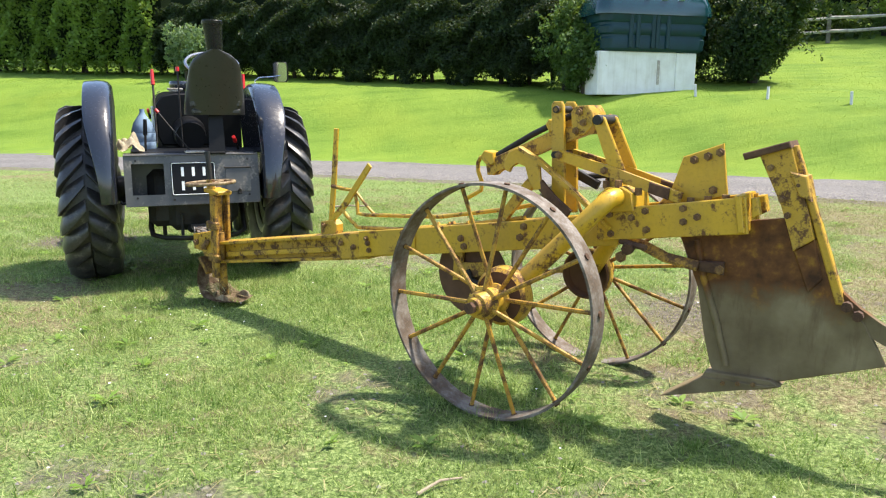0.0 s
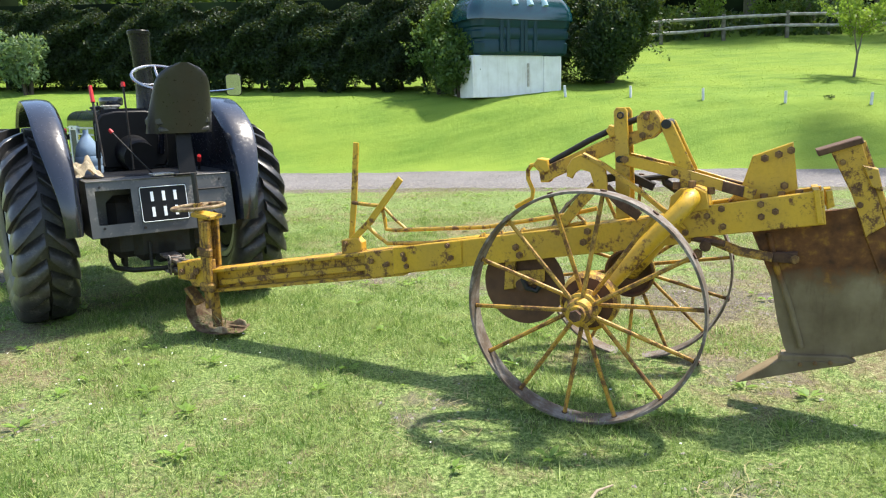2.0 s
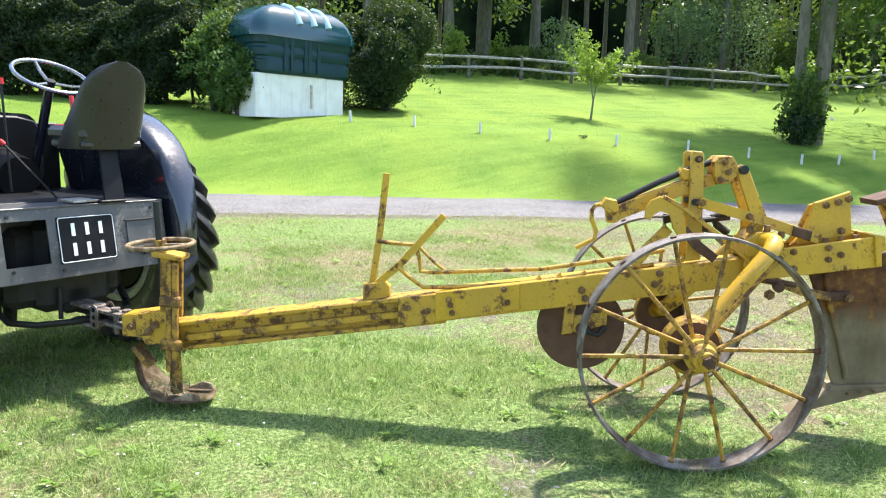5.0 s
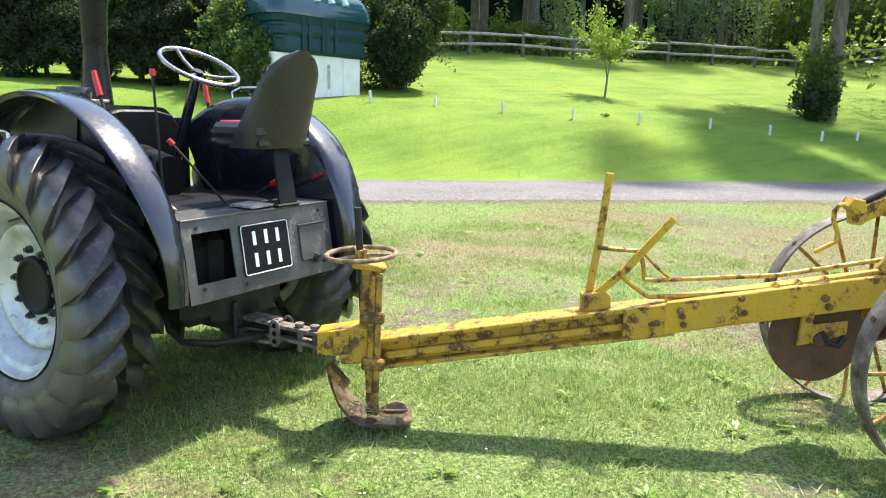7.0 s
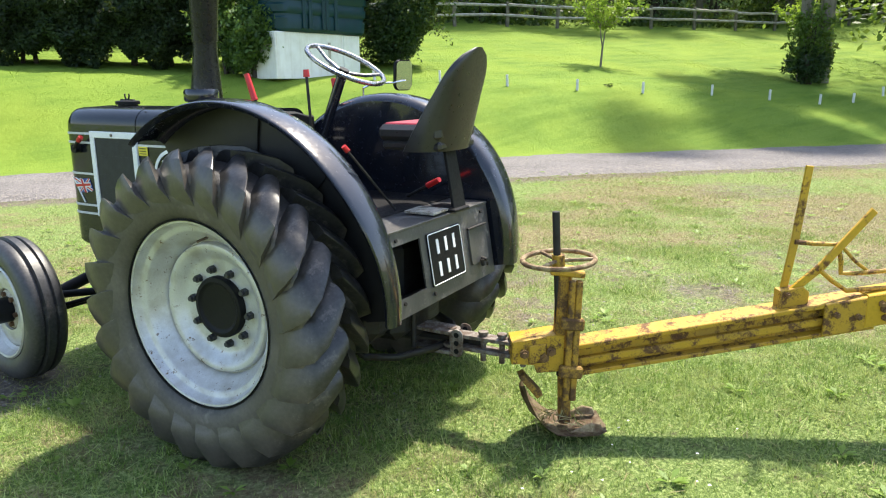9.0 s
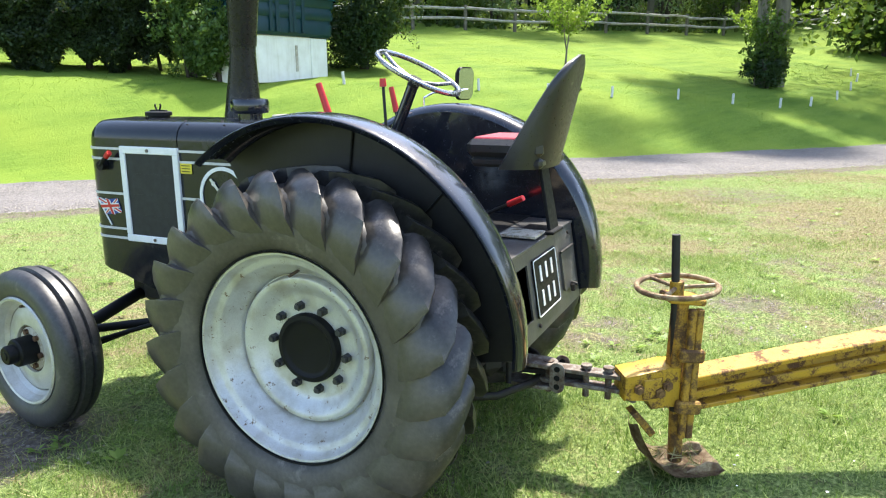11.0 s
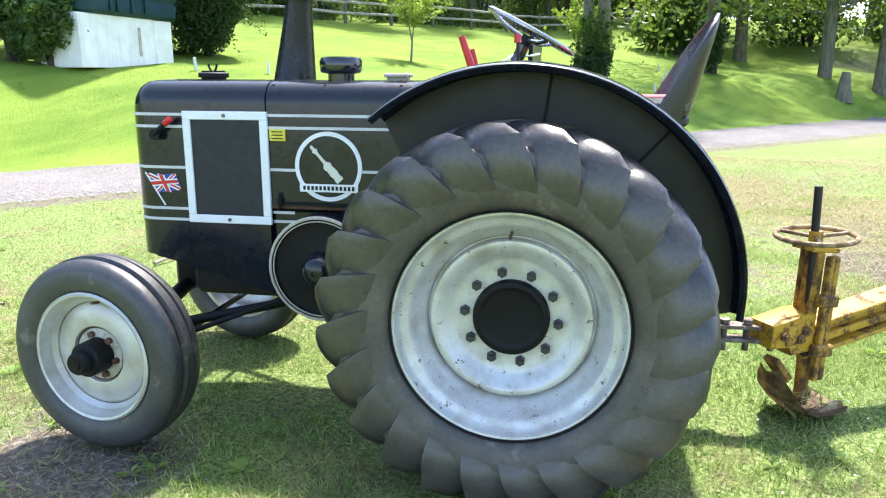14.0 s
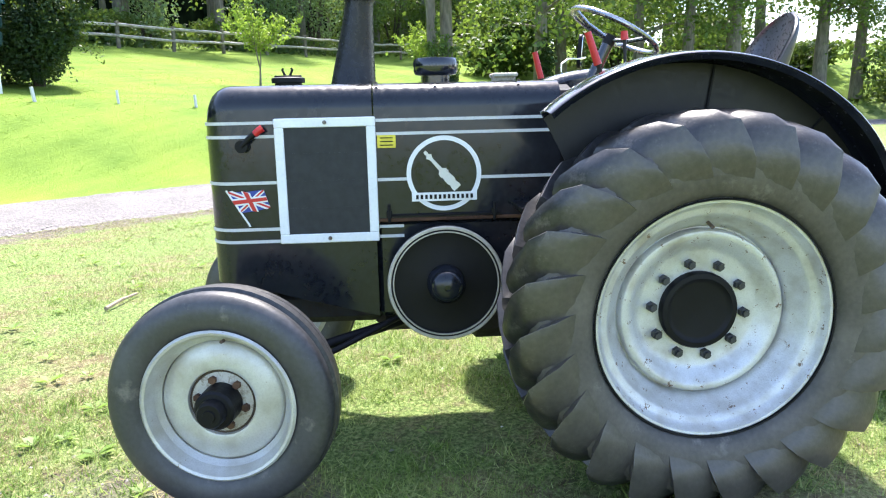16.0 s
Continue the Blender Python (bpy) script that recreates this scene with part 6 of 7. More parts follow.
bm = bmesh.new()
mm = Matrix.Translation(a0.lerp(nose_w, -0.25)) @ pose(0, 0, 0, 0, 0, 24)
for dz in (0.048, -0.05):
    prism(bm, rounded(0.055, 0.12, 0.05), lambda a, c, t: mm @ Vector((a, c, t)), dz - 0.008, dz + 0.008, 0.003)
part("clevis", bm, LINK_STEEL, coupling)
mm = Matrix.Translation(a0.lerp(nose_w, 0.12)) @ pose(0, 0, 0, 0, 0, turn_z)
for dx in (-0.052, 0.046):
    bm = bmesh.new()
    prism(bm, rounded(0.032, 0.068, 0.03), lambda a, c, t: mm @ Vector((t, a, c)), dx, dx + 0.007, 0.002)
    cheek = part("cheek_plate", bm, LINK_STEEL, coupling, "upright steel plate with holes")
    # solid black discs paint the shade inside the plate's holes
    for dz in (-0.04, 0.0, 0.04):
        bm = bmesh.new()
        rod(bm, mm @ Vector((dx - 0.0025, 0, dz)), mm @ Vector((dx + 0.0095, 0, dz)), 0.013, seg=12)
        part("hole", bm, BLACK_DULL, cheek, "black disc painted for the dark of a hole")

# ---- tank, hedge, fence, trees ----
def zat(x, y):
    return float(height(x, y))


PL0, PL1 = Vector((3.55, 19.25, 0)), Vector((6.27, 19.98, 0))
pl_turn = math.degrees(math.atan2(PL1.y - PL0.y, PL1.x - PL0.x))
pl_mid = (PL0 + PL1) / 2
pz = 1.70
plinth = empty("tank_plinth", pose(pl_mid.x, pl_mid.y, 0, 0, 0, pl_turn), "white rendered block plinth, stained, carrying a tank", "plinth")
pw = (PL1 - PL0).length
bm = bmesh.new()
box(bm, (-0.30, 0.65, pz + 0.53), (pw - 0.6, 1.3, 1.10), bev=0.015)
part("wall", bm, RENDERED, plinth)
bm = bmesh.new()
box(bm, (pw / 2 - 0.30, 0.655, pz + 0.525), (0.59, 1.32, 1.09), bev=0.015)
part("end_pier", bm, RENDERED, plinth, "streaked rendered pier")
bm = bmesh.new()
box(bm, (0.30, -0.012, pz + 0.56), (0.07, 0.03, 0.62), bev=0.004)
part("batten", bm, FENCE, plinth, "weathered wooden batten")

tank = empty("oil_tank", pose(pl_mid.x - 0.02, pl_mid.y + 0.62, 0, 0, 0, pl_turn), "dark green plastic oil tank with domed ribbed top", "oil tank")


def tank_ring(bm, hx, hy, z, r):
    out = []
    for cx, cy, a0 in ((hx - r, hy - r, 0), (-hx + r, hy - r, 90), (-hx + r, -hy + r, 180), (hx - r, -hy + r, 270)):
        out += [bm.verts.new((cx + r * math.cos(radians(a0 + 15 * i)), cy + r * math.sin(radians(a0 + 15 * i)), z)) for i in range(7)]
    return out


bm = bmesh.new()
tz = 2.785
rings = [tank_ring(bm, hx, hy, tz + z, r) for z, hx, hy, r in ((0.0, 1.42, 0.66, 0.25), (0.06, 1.48, 0.72, 0.28), (0.30, 1.51, 0.74, 0.3), (0.34, 1.48, 0.72, 0.3), (0.40, 1.48, 0.72, 0.3), (0.44, 1.52, 0.75, 0.3), (0.60, 1.53, 0.76, 0.3), (0.64, 1.50, 0.74, 0.3), (0.70, 1.50, 0.74, 0.3), (0.74, 1.54, 0.77, 0.3), (0.96, 1.56, 0.78, 0.3))]
for p, q in zip(rings, rings[1:]):
    for j in range(28):
        bm.faces.new((p[j], p[(j + 1) % 28], q[(j + 1) % 28], q[j]))
bm.faces.new(rings[0])
part("body", bm, TANK_BODY, tank, "ribbed dark green plastic body")
bm = bmesh.new()
rings = []
for f in np.linspace(0, 1, 9):
    e = math.cos(f * math.pi / 2) ** 0.75
    rings.append(tank_ring(bm, 0.45 + 1.20 * e, 0.10 + 0.72 * e, tz + 0.95 + 0.82 * math.sin(f * math.pi / 2) ** 1.1, max(0.06, 0.36 * e)))
rings.insert(0, tank_ring(bm, 1.65, 0.82, tz + 0.90, 0.36))
for p, q in zip(rings, rings[1:]):
    for j in range(28):
        bm.faces.new((p[j], p[(j + 1) % 28], q[(j + 1) % 28], q[j]))
bm.faces.new(rings[-1])
part("lid", bm, TANK, tank, "domed green lid")
for x in (-0.42, 0.05, 0.52):
    bm = bmesh.new()
    sweep(bm, [(x, -0.10, tz + 1.74), (x + 0.02, -0.38, tz + 1.66), (x + 0.04, -0.60, tz + 1.48), (x + 0.05, -0.74, tz + 1.24)], 0.15, 12, False, 0.5)
    part("lid_rib", bm, TANK_RIB, tank, "raised rib, sky glint painted in its pale colour")
for x in (-0.75, -0.55, -0.12, 0.0, 0.30):
    bm = bmesh.new()
    box(bm, (x, -0.755, tz + 0.50), (0.11, 0.06, 0.86), bev=0.025)
    part("upright_rib", bm, TANK_BODY, tank)


def limb(bm, pts, r0, r1, seg=8):
    pts = [Vector(p) for p in pts]
    k = len(pts)
    rings, side_ = [], None
    for i, p in enumerate(pts):
        t = (pts[min(k - 1, i + 1)] - pts[max(0, i - 1)]).normalized()
        side_ = (t.orthogonal() if side_ is None else side_ - t * side_.dot(t)).normalized()
        up = t.cross(side_)
        r = r0 + (r1 - r0) * i / (k - 1)
        rings.append([bm.verts.new(p + r * (math.cos(u) * side_ + math.sin(u) * up)) for u in [2 * math.pi * j / seg for j in range(seg)]])
    for a, c in zip(rings, rings[1:]):
        for j in range(seg):
            bm.faces.new((a[j], a[(j + 1) % seg], c[(j + 1) % seg], c[j]))
    bm.faces.new(rings[0]), bm.faces.new(rings[-1])


def hedge(name, x0, y0, x1, y1, tall, thick, leaf, count, size, label, seed, wave=0.35, gap=0.35):
    """A clipped row of shrubs: stems below, foliage thick at the faces, uneven outline."""
    h = empty(name, Matrix.Identity(4), label, "hedge")
    g = np.random.default_rng(seed)
    length = math.hypot(x1 - x0, y1 - y0)
    ux, uy = (x1 - x0) / length, (y1 - y0) / length
    stems = int(length / 0.8)
    for k in range(stems):
        d = (k + g.uniform(0.2, 0.8)) * length / stems
        x, y = x0 + ux * d + g.uniform(-0.15, 0.15), y0 + uy * d + g.uniform(-0.15, 0.15)
        z = zat(x, y)
        bm = bmesh.new()
        limb(bm, [(x, y, z - 0.05), (x + g.uniform(-0.08, 0.08), y, z + 0.5), (x + g.uniform(-0.2, 0.2), y + g.uniform(-0.1, 0.1), z + tall * 0.7)], g.uniform(0.05, 0.09), 0.02, 7)
        part("stem", bm, STEM, h)
    d = g.uniform(0, length, count)
    f = g.uniform(0, 1, count) ** 0.9
    bulge = 1 + wave * np.sin(d * 2.1 + 1.3 * np.sin(d * 0.7)) * 0.5 + wave * 0.5 * np.sin(d * 5.3 + f * 6) + 0.15 * np.sin(f * 17 + d * 3)
    half = thick / 2 * bulge * np.clip(1.15 - 0.5 * f ** 3 - 0.35 * (1 - f) ** 4, 0.2, 2)
    edge = g.choice([-1.0, -1.0, -1.0, 1.0, 0.0], count)
    off = np.where(edge == 0, g.uniform(-1, 1, count), edge * (1 - np.abs(g.normal(0, 0.22, count)))) * half
    x, y = x0 + ux * d - uy * -off, y0 + uy * d - ux * off
    low = gap + 0.22 * np.sin(d * 3.7) + 0.15 * np.sin(d * 9.1)
    zz = height(x, y) + low + (tall * (1 + 0.06 * np.sin(d * 1.7) + 0.04 * np.sin(d * 6.1)) - low) * f
    leaves("foliage", leaf, np.stack([x, y, zz], 1), size, h, seed, 0.5)
    # near-black core: the hedge's inner shade put into a solid
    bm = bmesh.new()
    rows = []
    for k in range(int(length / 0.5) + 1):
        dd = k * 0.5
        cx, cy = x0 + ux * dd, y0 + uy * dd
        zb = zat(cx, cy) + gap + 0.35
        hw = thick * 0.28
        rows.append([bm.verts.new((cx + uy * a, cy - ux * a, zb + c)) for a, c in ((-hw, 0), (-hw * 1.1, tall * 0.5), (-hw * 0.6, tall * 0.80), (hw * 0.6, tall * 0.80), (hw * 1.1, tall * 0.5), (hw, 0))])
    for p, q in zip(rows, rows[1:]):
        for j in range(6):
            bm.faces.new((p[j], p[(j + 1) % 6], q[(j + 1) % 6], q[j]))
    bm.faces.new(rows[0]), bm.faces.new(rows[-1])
    part("heart", bm, FOLIAGE_SHADE, h, "dark solid core with the hedge's inner shade in its colour")
    return h


hedge("conifer_hedge", 3.0, 22.1, -10.5, 27.1, 2.55, 2.0, HEDGE_LEAF, 190000, 0.046, "tall dark green conifer hedge with bare stems at its foot", 11, 0.18, 0.20)
hedge("lime_hedge", -10.3, 27.2, -26, 33.5, 4.6, 2.4, LIME_LEAF, 42000, 0.080, "tall bright yellow-green hedge", 12, 0.3, 0.15)
END_SHRUBS = [(3.42, 20.05, 0.62, 1.7), (3.0, 20.8, 0.80, 2.4)]


def bush(name, x, y, r, tall, leaf, count, size, label, seed, lift=0.0, category="bush", squash=1.0, shoots=0):
    b_ = empty(name, Matrix.Identity(4), label, category)
    g = np.random.default_rng(seed)
    z = zat(x, y)
    for k in range(5):
        bm = bmesh.new()
        a = g.uniform(0, 6.28)
        limb(bm, [(x + 0.1 * math.cos(a), y + 0.1 * math.sin(a), z - 0.05), (x + r * 0.25 * math.cos(a), y + r * 0.25 * math.sin(a), z + tall * 0.35), (x + r * 0.5 * math.cos(a), y + r * 0.5 * math.sin(a), z + tall * 0.75)], 0.045 * r + 0.02, 0.012, 7)
        part("stem", bm, STEM, b_)
    lobes = [(g.normal(0, 0.42, 3), g.uniform(0.38, 0.62)) for _ in range(16)]
    pts = []
    for c, w in lobes:
        k = int(count / 16)
        v = g.normal(size=(k, 3))
        v /= np.linalg.norm(v, axis=1, keepdims=True)
        v *= (g.uniform(0.35, 1, k) ** 0.4)[:, None] * w
        pts.append(v + np.clip(c, -0.62, 0.62))
    for _ in range(shoots):
        d = g.normal(size=3)
        d[2] = abs(d[2]) * 0.9 - 0.35
        d /= np.linalg.norm(d)
        f = g.uniform(0.75, g.uniform(1.1, 1.5), 34)[:, None]
        pts.append(d * f + g.normal(size=(34, 3)) * 0.055 + np.array([0, 0, -0.10]) * f ** 2)
    v = np.concatenate(pts)
    xyz = np.stack([x + v[:, 0] * r, y + v[:, 1] * r * squash, z + lift + tall * (0.5 + 0.5 * np.clip(v[:, 2], -1.05, 1.4))], 1)
    keep = xyz[:, 2] > z + 0.02
    leaves("foliage", leaf, xyz[keep], size, b_, seed, 0.5)
    return b_


for k, (x, y, r, tall) in enumerate(END_SHRUBS):
    bush("broadleaf_shrub", x, y, r, tall, SHRUB_LEAF, 8000, 0.058, "leafy green shrub at the end of the hedge", 24 + k, 0.02, shoots=46)
bush("conifer_bush", 8.25, 21.2, 1.36, 3.12, BUSH_LEAF, 62000, 0.045, "dense rounded dark green conifer beside the tank", 21, 0.02, shoots=60)
bush("pale_shrub", -9.0, 24.6, 0.62, 1.75, PALE_LEAF, 3200, 0.06, "small blue-green shrub in front of the hedge", 22)
bush("conifer_bush", 5.6, 22.6, 1.6, 3.4, BUSH_LEAF, 9000, 0.09, "dark green conifer behind the tank", 23, 0.2)

# row of white pegs in the lawn
pegs = [(5.92, 18.70), (7.40, 17.95), (8.97, 17.14), (10.66, 16.28), (12.41, 15.53), (14.42, 14.74), (16.2, 14.05), (17.7, 13.35), (19.2, 13.1), (21.2, 13.1), (23.3, 13.5), (25.4, 14.1), (27.0, 14.9)]
first = None
for k, (x, y) in enumerate(pegs):
    m_ = pose(x, y, zat(x, y) - 0.07, (k * 37) % 9 - 4, (k * 53) % 11 - 5, k * 40)
    if first is None:
        bm = bmesh.new()
        box(bm, (0, 0, 0.17), (0.06, 0.05, 0.38), bev=0.006)
        first = finish("marker_peg", bm, PEG)
        first.matrix_basis = m_
        tagged(first, "short white painted peg standing in the lawn", "peg", "row of pegs")
    else:
        copy_thing(first, m_)

# dark weed in the lawn between the pegs
g = np.random.default_rng(35)
v = g.normal(size=(50, 3)) * np.array([0.055, 0.055, 0.02])
weed = leaves("dark_weed", BUSH_LEAF, v + np.array([11.8, 16.2, zat(11.8, 16.2) + 0.05]), 0.030, None, 36)
tagged(weed, "small dark leafy weed in the mown lawn", "weed")

# post and rail fence
fence = empty("post_and_rail_fence", Matrix.Identity(4), "weathered split-wood post and rail fence along the wood", "fence")
fd = Vector((0.958, -0.287, 0))
f0 = Vector((20.6, 30.2, 0)) - fd * 2.75 * 4
g = np.random.default_rng(31)
posts = []
for k in range(15):
    p = f0 + fd * 2.75 * k
    p.z = zat(p.x, p.y)
    posts.append(p)
    bm = bmesh.new()
    box(bm, (p.x, p.y, p.z + 0.52), (0.16, 0.12, 1.25), (g.uniform(-2, 2), g.uniform(-2, 2), -17), 0.02)
    part("post", bm, FENCE_POST, fence, "square weathered post")
for p, q in zip(posts, posts[1:]):
    for hz in (0.98, 0.50):
        bm = bmesh.new()
        a, c = p + Vector((0, -0.02, hz + g.uniform(-0.04, 0.04))), q + Vector((0, -0.02, hz + g.uniform(-0.04, 0.04)))
        m1 = a.lerp(c, 0.35) + Vector((0, 0, g.uniform(-0.03, 0.03)))
        m2 = a.lerp(c, 0.7) + Vector((0, 0, g.uniform(-0.03, 0.03)))
        limb(bm, [a, m1, m2, c], 0.075, 0.06, 6)
        part("rail", bm, FENCE, fence, "split wooden rail")
gate = empty("field_gate", Matrix.Identity(4), "pale five-bar wooden gate", "gate")
ga = posts[-1] + fd * 0.3
gb = ga + Vector((0.80, -0.6, 0)) * 3.2
ga.z, gb.z = zat(ga.x, ga.y), zat(gb.x, gb.y)
for hz in (0.20, 0.42, 0.64, 0.86, 1.10):
    bm = bmesh.new()
    limb(bm, [ga + Vector((0, 0, hz)), gb + Vector((0, 0, hz))], 0.045, 0.045, 6)
    part("bar", bm, FENCE, gate)
for f in (0.0, 1.0):
    bm = bmesh.new()
    c = ga.lerp(gb, f)
    limb(bm, [c + Vector((0, 0, 0.02)), c + Vector((0, 0, 1.25))], 0.06, 0.06, 6)
    part("stile", bm, FENCE, gate)
bm = bmesh.new()
limb(bm, [ga + Vector((0, 0, 0.2)), gb + Vector((0, 0, 1.1))], 0.04, 0.04, 6)
part("brace", bm, FENCE, gate)


def tree(name, x, y, trunks, tall, crown_low, crown_r, leaf, count, size, label, seed, clumps=26, category="tree", lean=(0, 0), z=None, clump=0.26):
    """Tapered trunk with limbs, and a crown of leaf clumps with gaps."""
    t = empty(name, Matrix.Identity(4), label, category)
    g = np.random.default_rng(seed)
    z = zat(x, y) if z is None else z
    ends = []
    for dx, dy, r in trunks:
        bm = bmesh.new()
        pts = []
        for f in np.linspace(0, 1, 8):
            pts.append((x + dx * (1 + 1.2 * f) + lean[0] * f * tall + 0.10 * math.sin(f * 5 + seed), y + dy * (1 + 1.2 * f) + lean[1] * f * tall + 0.10 * math.cos(f * 4 + seed), z - 0.15 + tall * 0.92 * f))
        limb(bm, pts, r * 1.12, r * 0.3, 12)
        part("trunk", bm, BARK, t)
        for k in range(max(5, clumps // max(1, len(trunks)) // 2)):
            f = g.uniform(crown_low / tall, 0.95)
            i = min(6, int(f * 7))
            s0 = Vector(pts[i]).lerp(Vector(pts[i + 1]), f * 7 - i)
            a = g.uniform(0, 6.28)
            reach = crown_r * g.uniform(0.45, 1.0) * (1.1 - 0.5 * f)
            e = s0 + Vector((math.cos(a) * reach, math.sin(a) * reach, g.uniform(-0.1, 0.35) * reach))
            ends.append(e), ends.append(s0.lerp(e, 0.6) + Vector(g.normal(0, 0.2 * crown_r, 3)))
            bm = bmesh.new()
            limb(bm, [s0, s0.lerp(e, 0.5) + Vector((0, 0, 0.1 * reach)), e], r * 0.30 * (1.1 - f) + 0.012, 0.01, 6)
            part("limb", bm, BARK, t)
    per = max(1, count // max(1, len(ends)))
    pts = []
    for e in ends:
        c = g.normal(size=(per, 3)) * np.array([clump, clump, clump * 0.65]) * crown_r
        pts.append(c + np.array(e))
    if count:
        leaves("crown", leaf, np.concatenate(pts), size, t, seed, 0.55)
    return t


def sapling(x, y, tall, spread, count, label, seed):
    """A young tree: a thin trunk forking low into a vase of steep limbs, leafy along their upper length."""
    t = empty("young_tree", Matrix.Identity(4), label, "tree")
    g = np.random.default_rng(seed)
    foot = Vector((x, y, zat(x, y)))
    fork = foot + Vector((0.07, 0, tall * 0.21))
    bm = bmesh.new()
    limb(bm, [foot - Vector((0, 0, 0.1)), foot.lerp(fork, 0.5) + Vector((0.01, 0, 0)), fork], 0.040, 0.030, 8)
    part("trunk", bm, BARK, t)
    pts = []
    for dx in (-0.11, 0.15):
        crotch = fork + Vector((dx, 0.04, tall * 0.20))
        bm = bmesh.new()
        limb(bm, [fork, fork.lerp(crotch, 0.5) + Vector((dx * 0.1, 0, 0)), crotch], 0.026, 0.018, 7)
        part("leader", bm, BARK, t)
        for k in range(10):
            a = 6.283 * (k + g.uniform(-0.3, 0.3)) / 10
            out = spread * g.uniform(0.35, 1.05)
            rise = tall * g.uniform(0.36, 0.60) * (1.12 - 0.55 * out / spread)
            e = crotch + Vector((math.cos(a) * out + dx, math.sin(a) * out, rise))
            mid_ = crotch.lerp(e, 0.5) + Vector((0, 0, -0.06 * out))
            bm = bmesh.new()
            limb(bm, [crotch, mid_, e], 0.014, 0.004, 5)
            part("limb", bm, BARK, t)
            q = count // 20
            f_ = (g.uniform(0.0, 1.0, q) ** 0.8 * 1.0 + 0.05)[:, None]
            line = np.array(crotch) * (1 - f_) ** 2 + 2 * np.array(mid_) * f_ * (1 - f_) + np.array(e) * f_ ** 2
            pts.append(line + g.normal(size=(q, 3)) * np.array([0.11, 0.11, 0.085]) * (1.15 - 0.6 * f_))
    leaves("crown", SAPLING_LEAF, np.concatenate(pts), 0.060, t, seed, 0.5, 0.4)
    return t


sapling(15.2, 19.5, 3.0, 1.25, 2300, "slender young tree with fresh yellow-green leaves on the lawn", 41)
tree("lawn_tree", 21.3, 15.5, [(-0.30, 0.1, 0.19), (0.36, -0.15, 0.24)], 19.0, 5.0, 4.4, BROAD_LEAF, 15000, 0.16, "twin-stemmed tree with leafy shoots round its base", 42, 36, clump=0.14)
bush("basal_shoots", 20.75, 15.35, 0.62, 2.9, BROAD_LEAF, 1500, 0.070, "leafy shoots round the foot of the twin-stemmed tree", 43, shoots=30)
bush("dark_undershrub", 20.55, 15.25, 0.62, 1.25, BUSH_LEAF, 2600, 0.060, "low dark shrub round the foot of the twin-stemmed tree", 45, shoots=24)
sapling(24.6, 17.6, 3.2, 1.0, 2000, "slender young tree with fresh green leaves", 44)
# trees on the far side of the drive
for k, (x, y, r, low) in enumerate([(28.9, 13.2, 0.30, 3.0), (36.3, 7.0, 0.33, 6.2), (39.1, 4.8, 0.45, 5.0), (36.0, 9.6, 0.30, 3.2), (40, 14.5, 0.33, 2.6), (46, 4.5, 0.36, 6.5), (44.2, -0.4, 0.42, 5.0), (48, -3.0, 0.36, 4.0), (52, 9.0, 0.38, 6.0), (50, 15, 0.36, 3.0), (47, -7.0, 0.34, 2.4), (56, 2.5, 0.4, 5.0), (52, -11, 0.3, 2.4)]):
    tree("tall_tree", x, y, [(0, 0, r)], 16.0 + k % 3, low, 4.4, BROAD_LEAF, 6500, 0.135, "tall tree with bare lower trunk and leafy crown", 50 + k, 30)
bm = bmesh.new()
limb(bm, [(31.3, 8.1, zat(31.3, 8.1) - 0.1), (31.32, 8.1, zat(31.3, 8.1) + 0.25), (31.3, 8.12, zat(31.3, 8.1) + 0.7), (31.36, 8.1, zat(31.3, 8.1) + 1.2)], 0.38, 0.18, 12)
stump = finish("tree_stump", bm, BARK)
tagged(stump, "mossy tree stump at the edge of the wood", "stump")
bush("ivy_bush", 28.7, 13.0, 0.55, 2.6, BUSH_LEAF, 1600, 0.10, "ivy climbing the foot of a tall tree", 61)

# woodland behind the fence
g = np.random.default_rng(71)
k = 0
nrm_f = Vector((0.287, 0.958, 0))
for row, (off, step) in enumerate(((3.0, 5.2), (7.5, 4.6), (13, 5.0), (19, 5.5))):
    d = -7.0 - row * 4 + g.uniform(0, 3)
    while d < 46 + row * 4:
        p = f0 + fd * d + nrm_f * (off + g.uniform(-1.3, 1.3))
        tree("woodland_tree", p.x, p.y, [(0, 0, g.uniform(0.16, 0.30))], g.uniform(14, 18), 6.0 if row < 2 else 5.0, 3.2, WOOD_LEAF, 1500 if row < 2 else 1100, 0.21, "tall slender woodland tree in shade", 100 + k, 14)
        k += 1
        d += step * g.uniform(0.7, 1.3)
k = 0
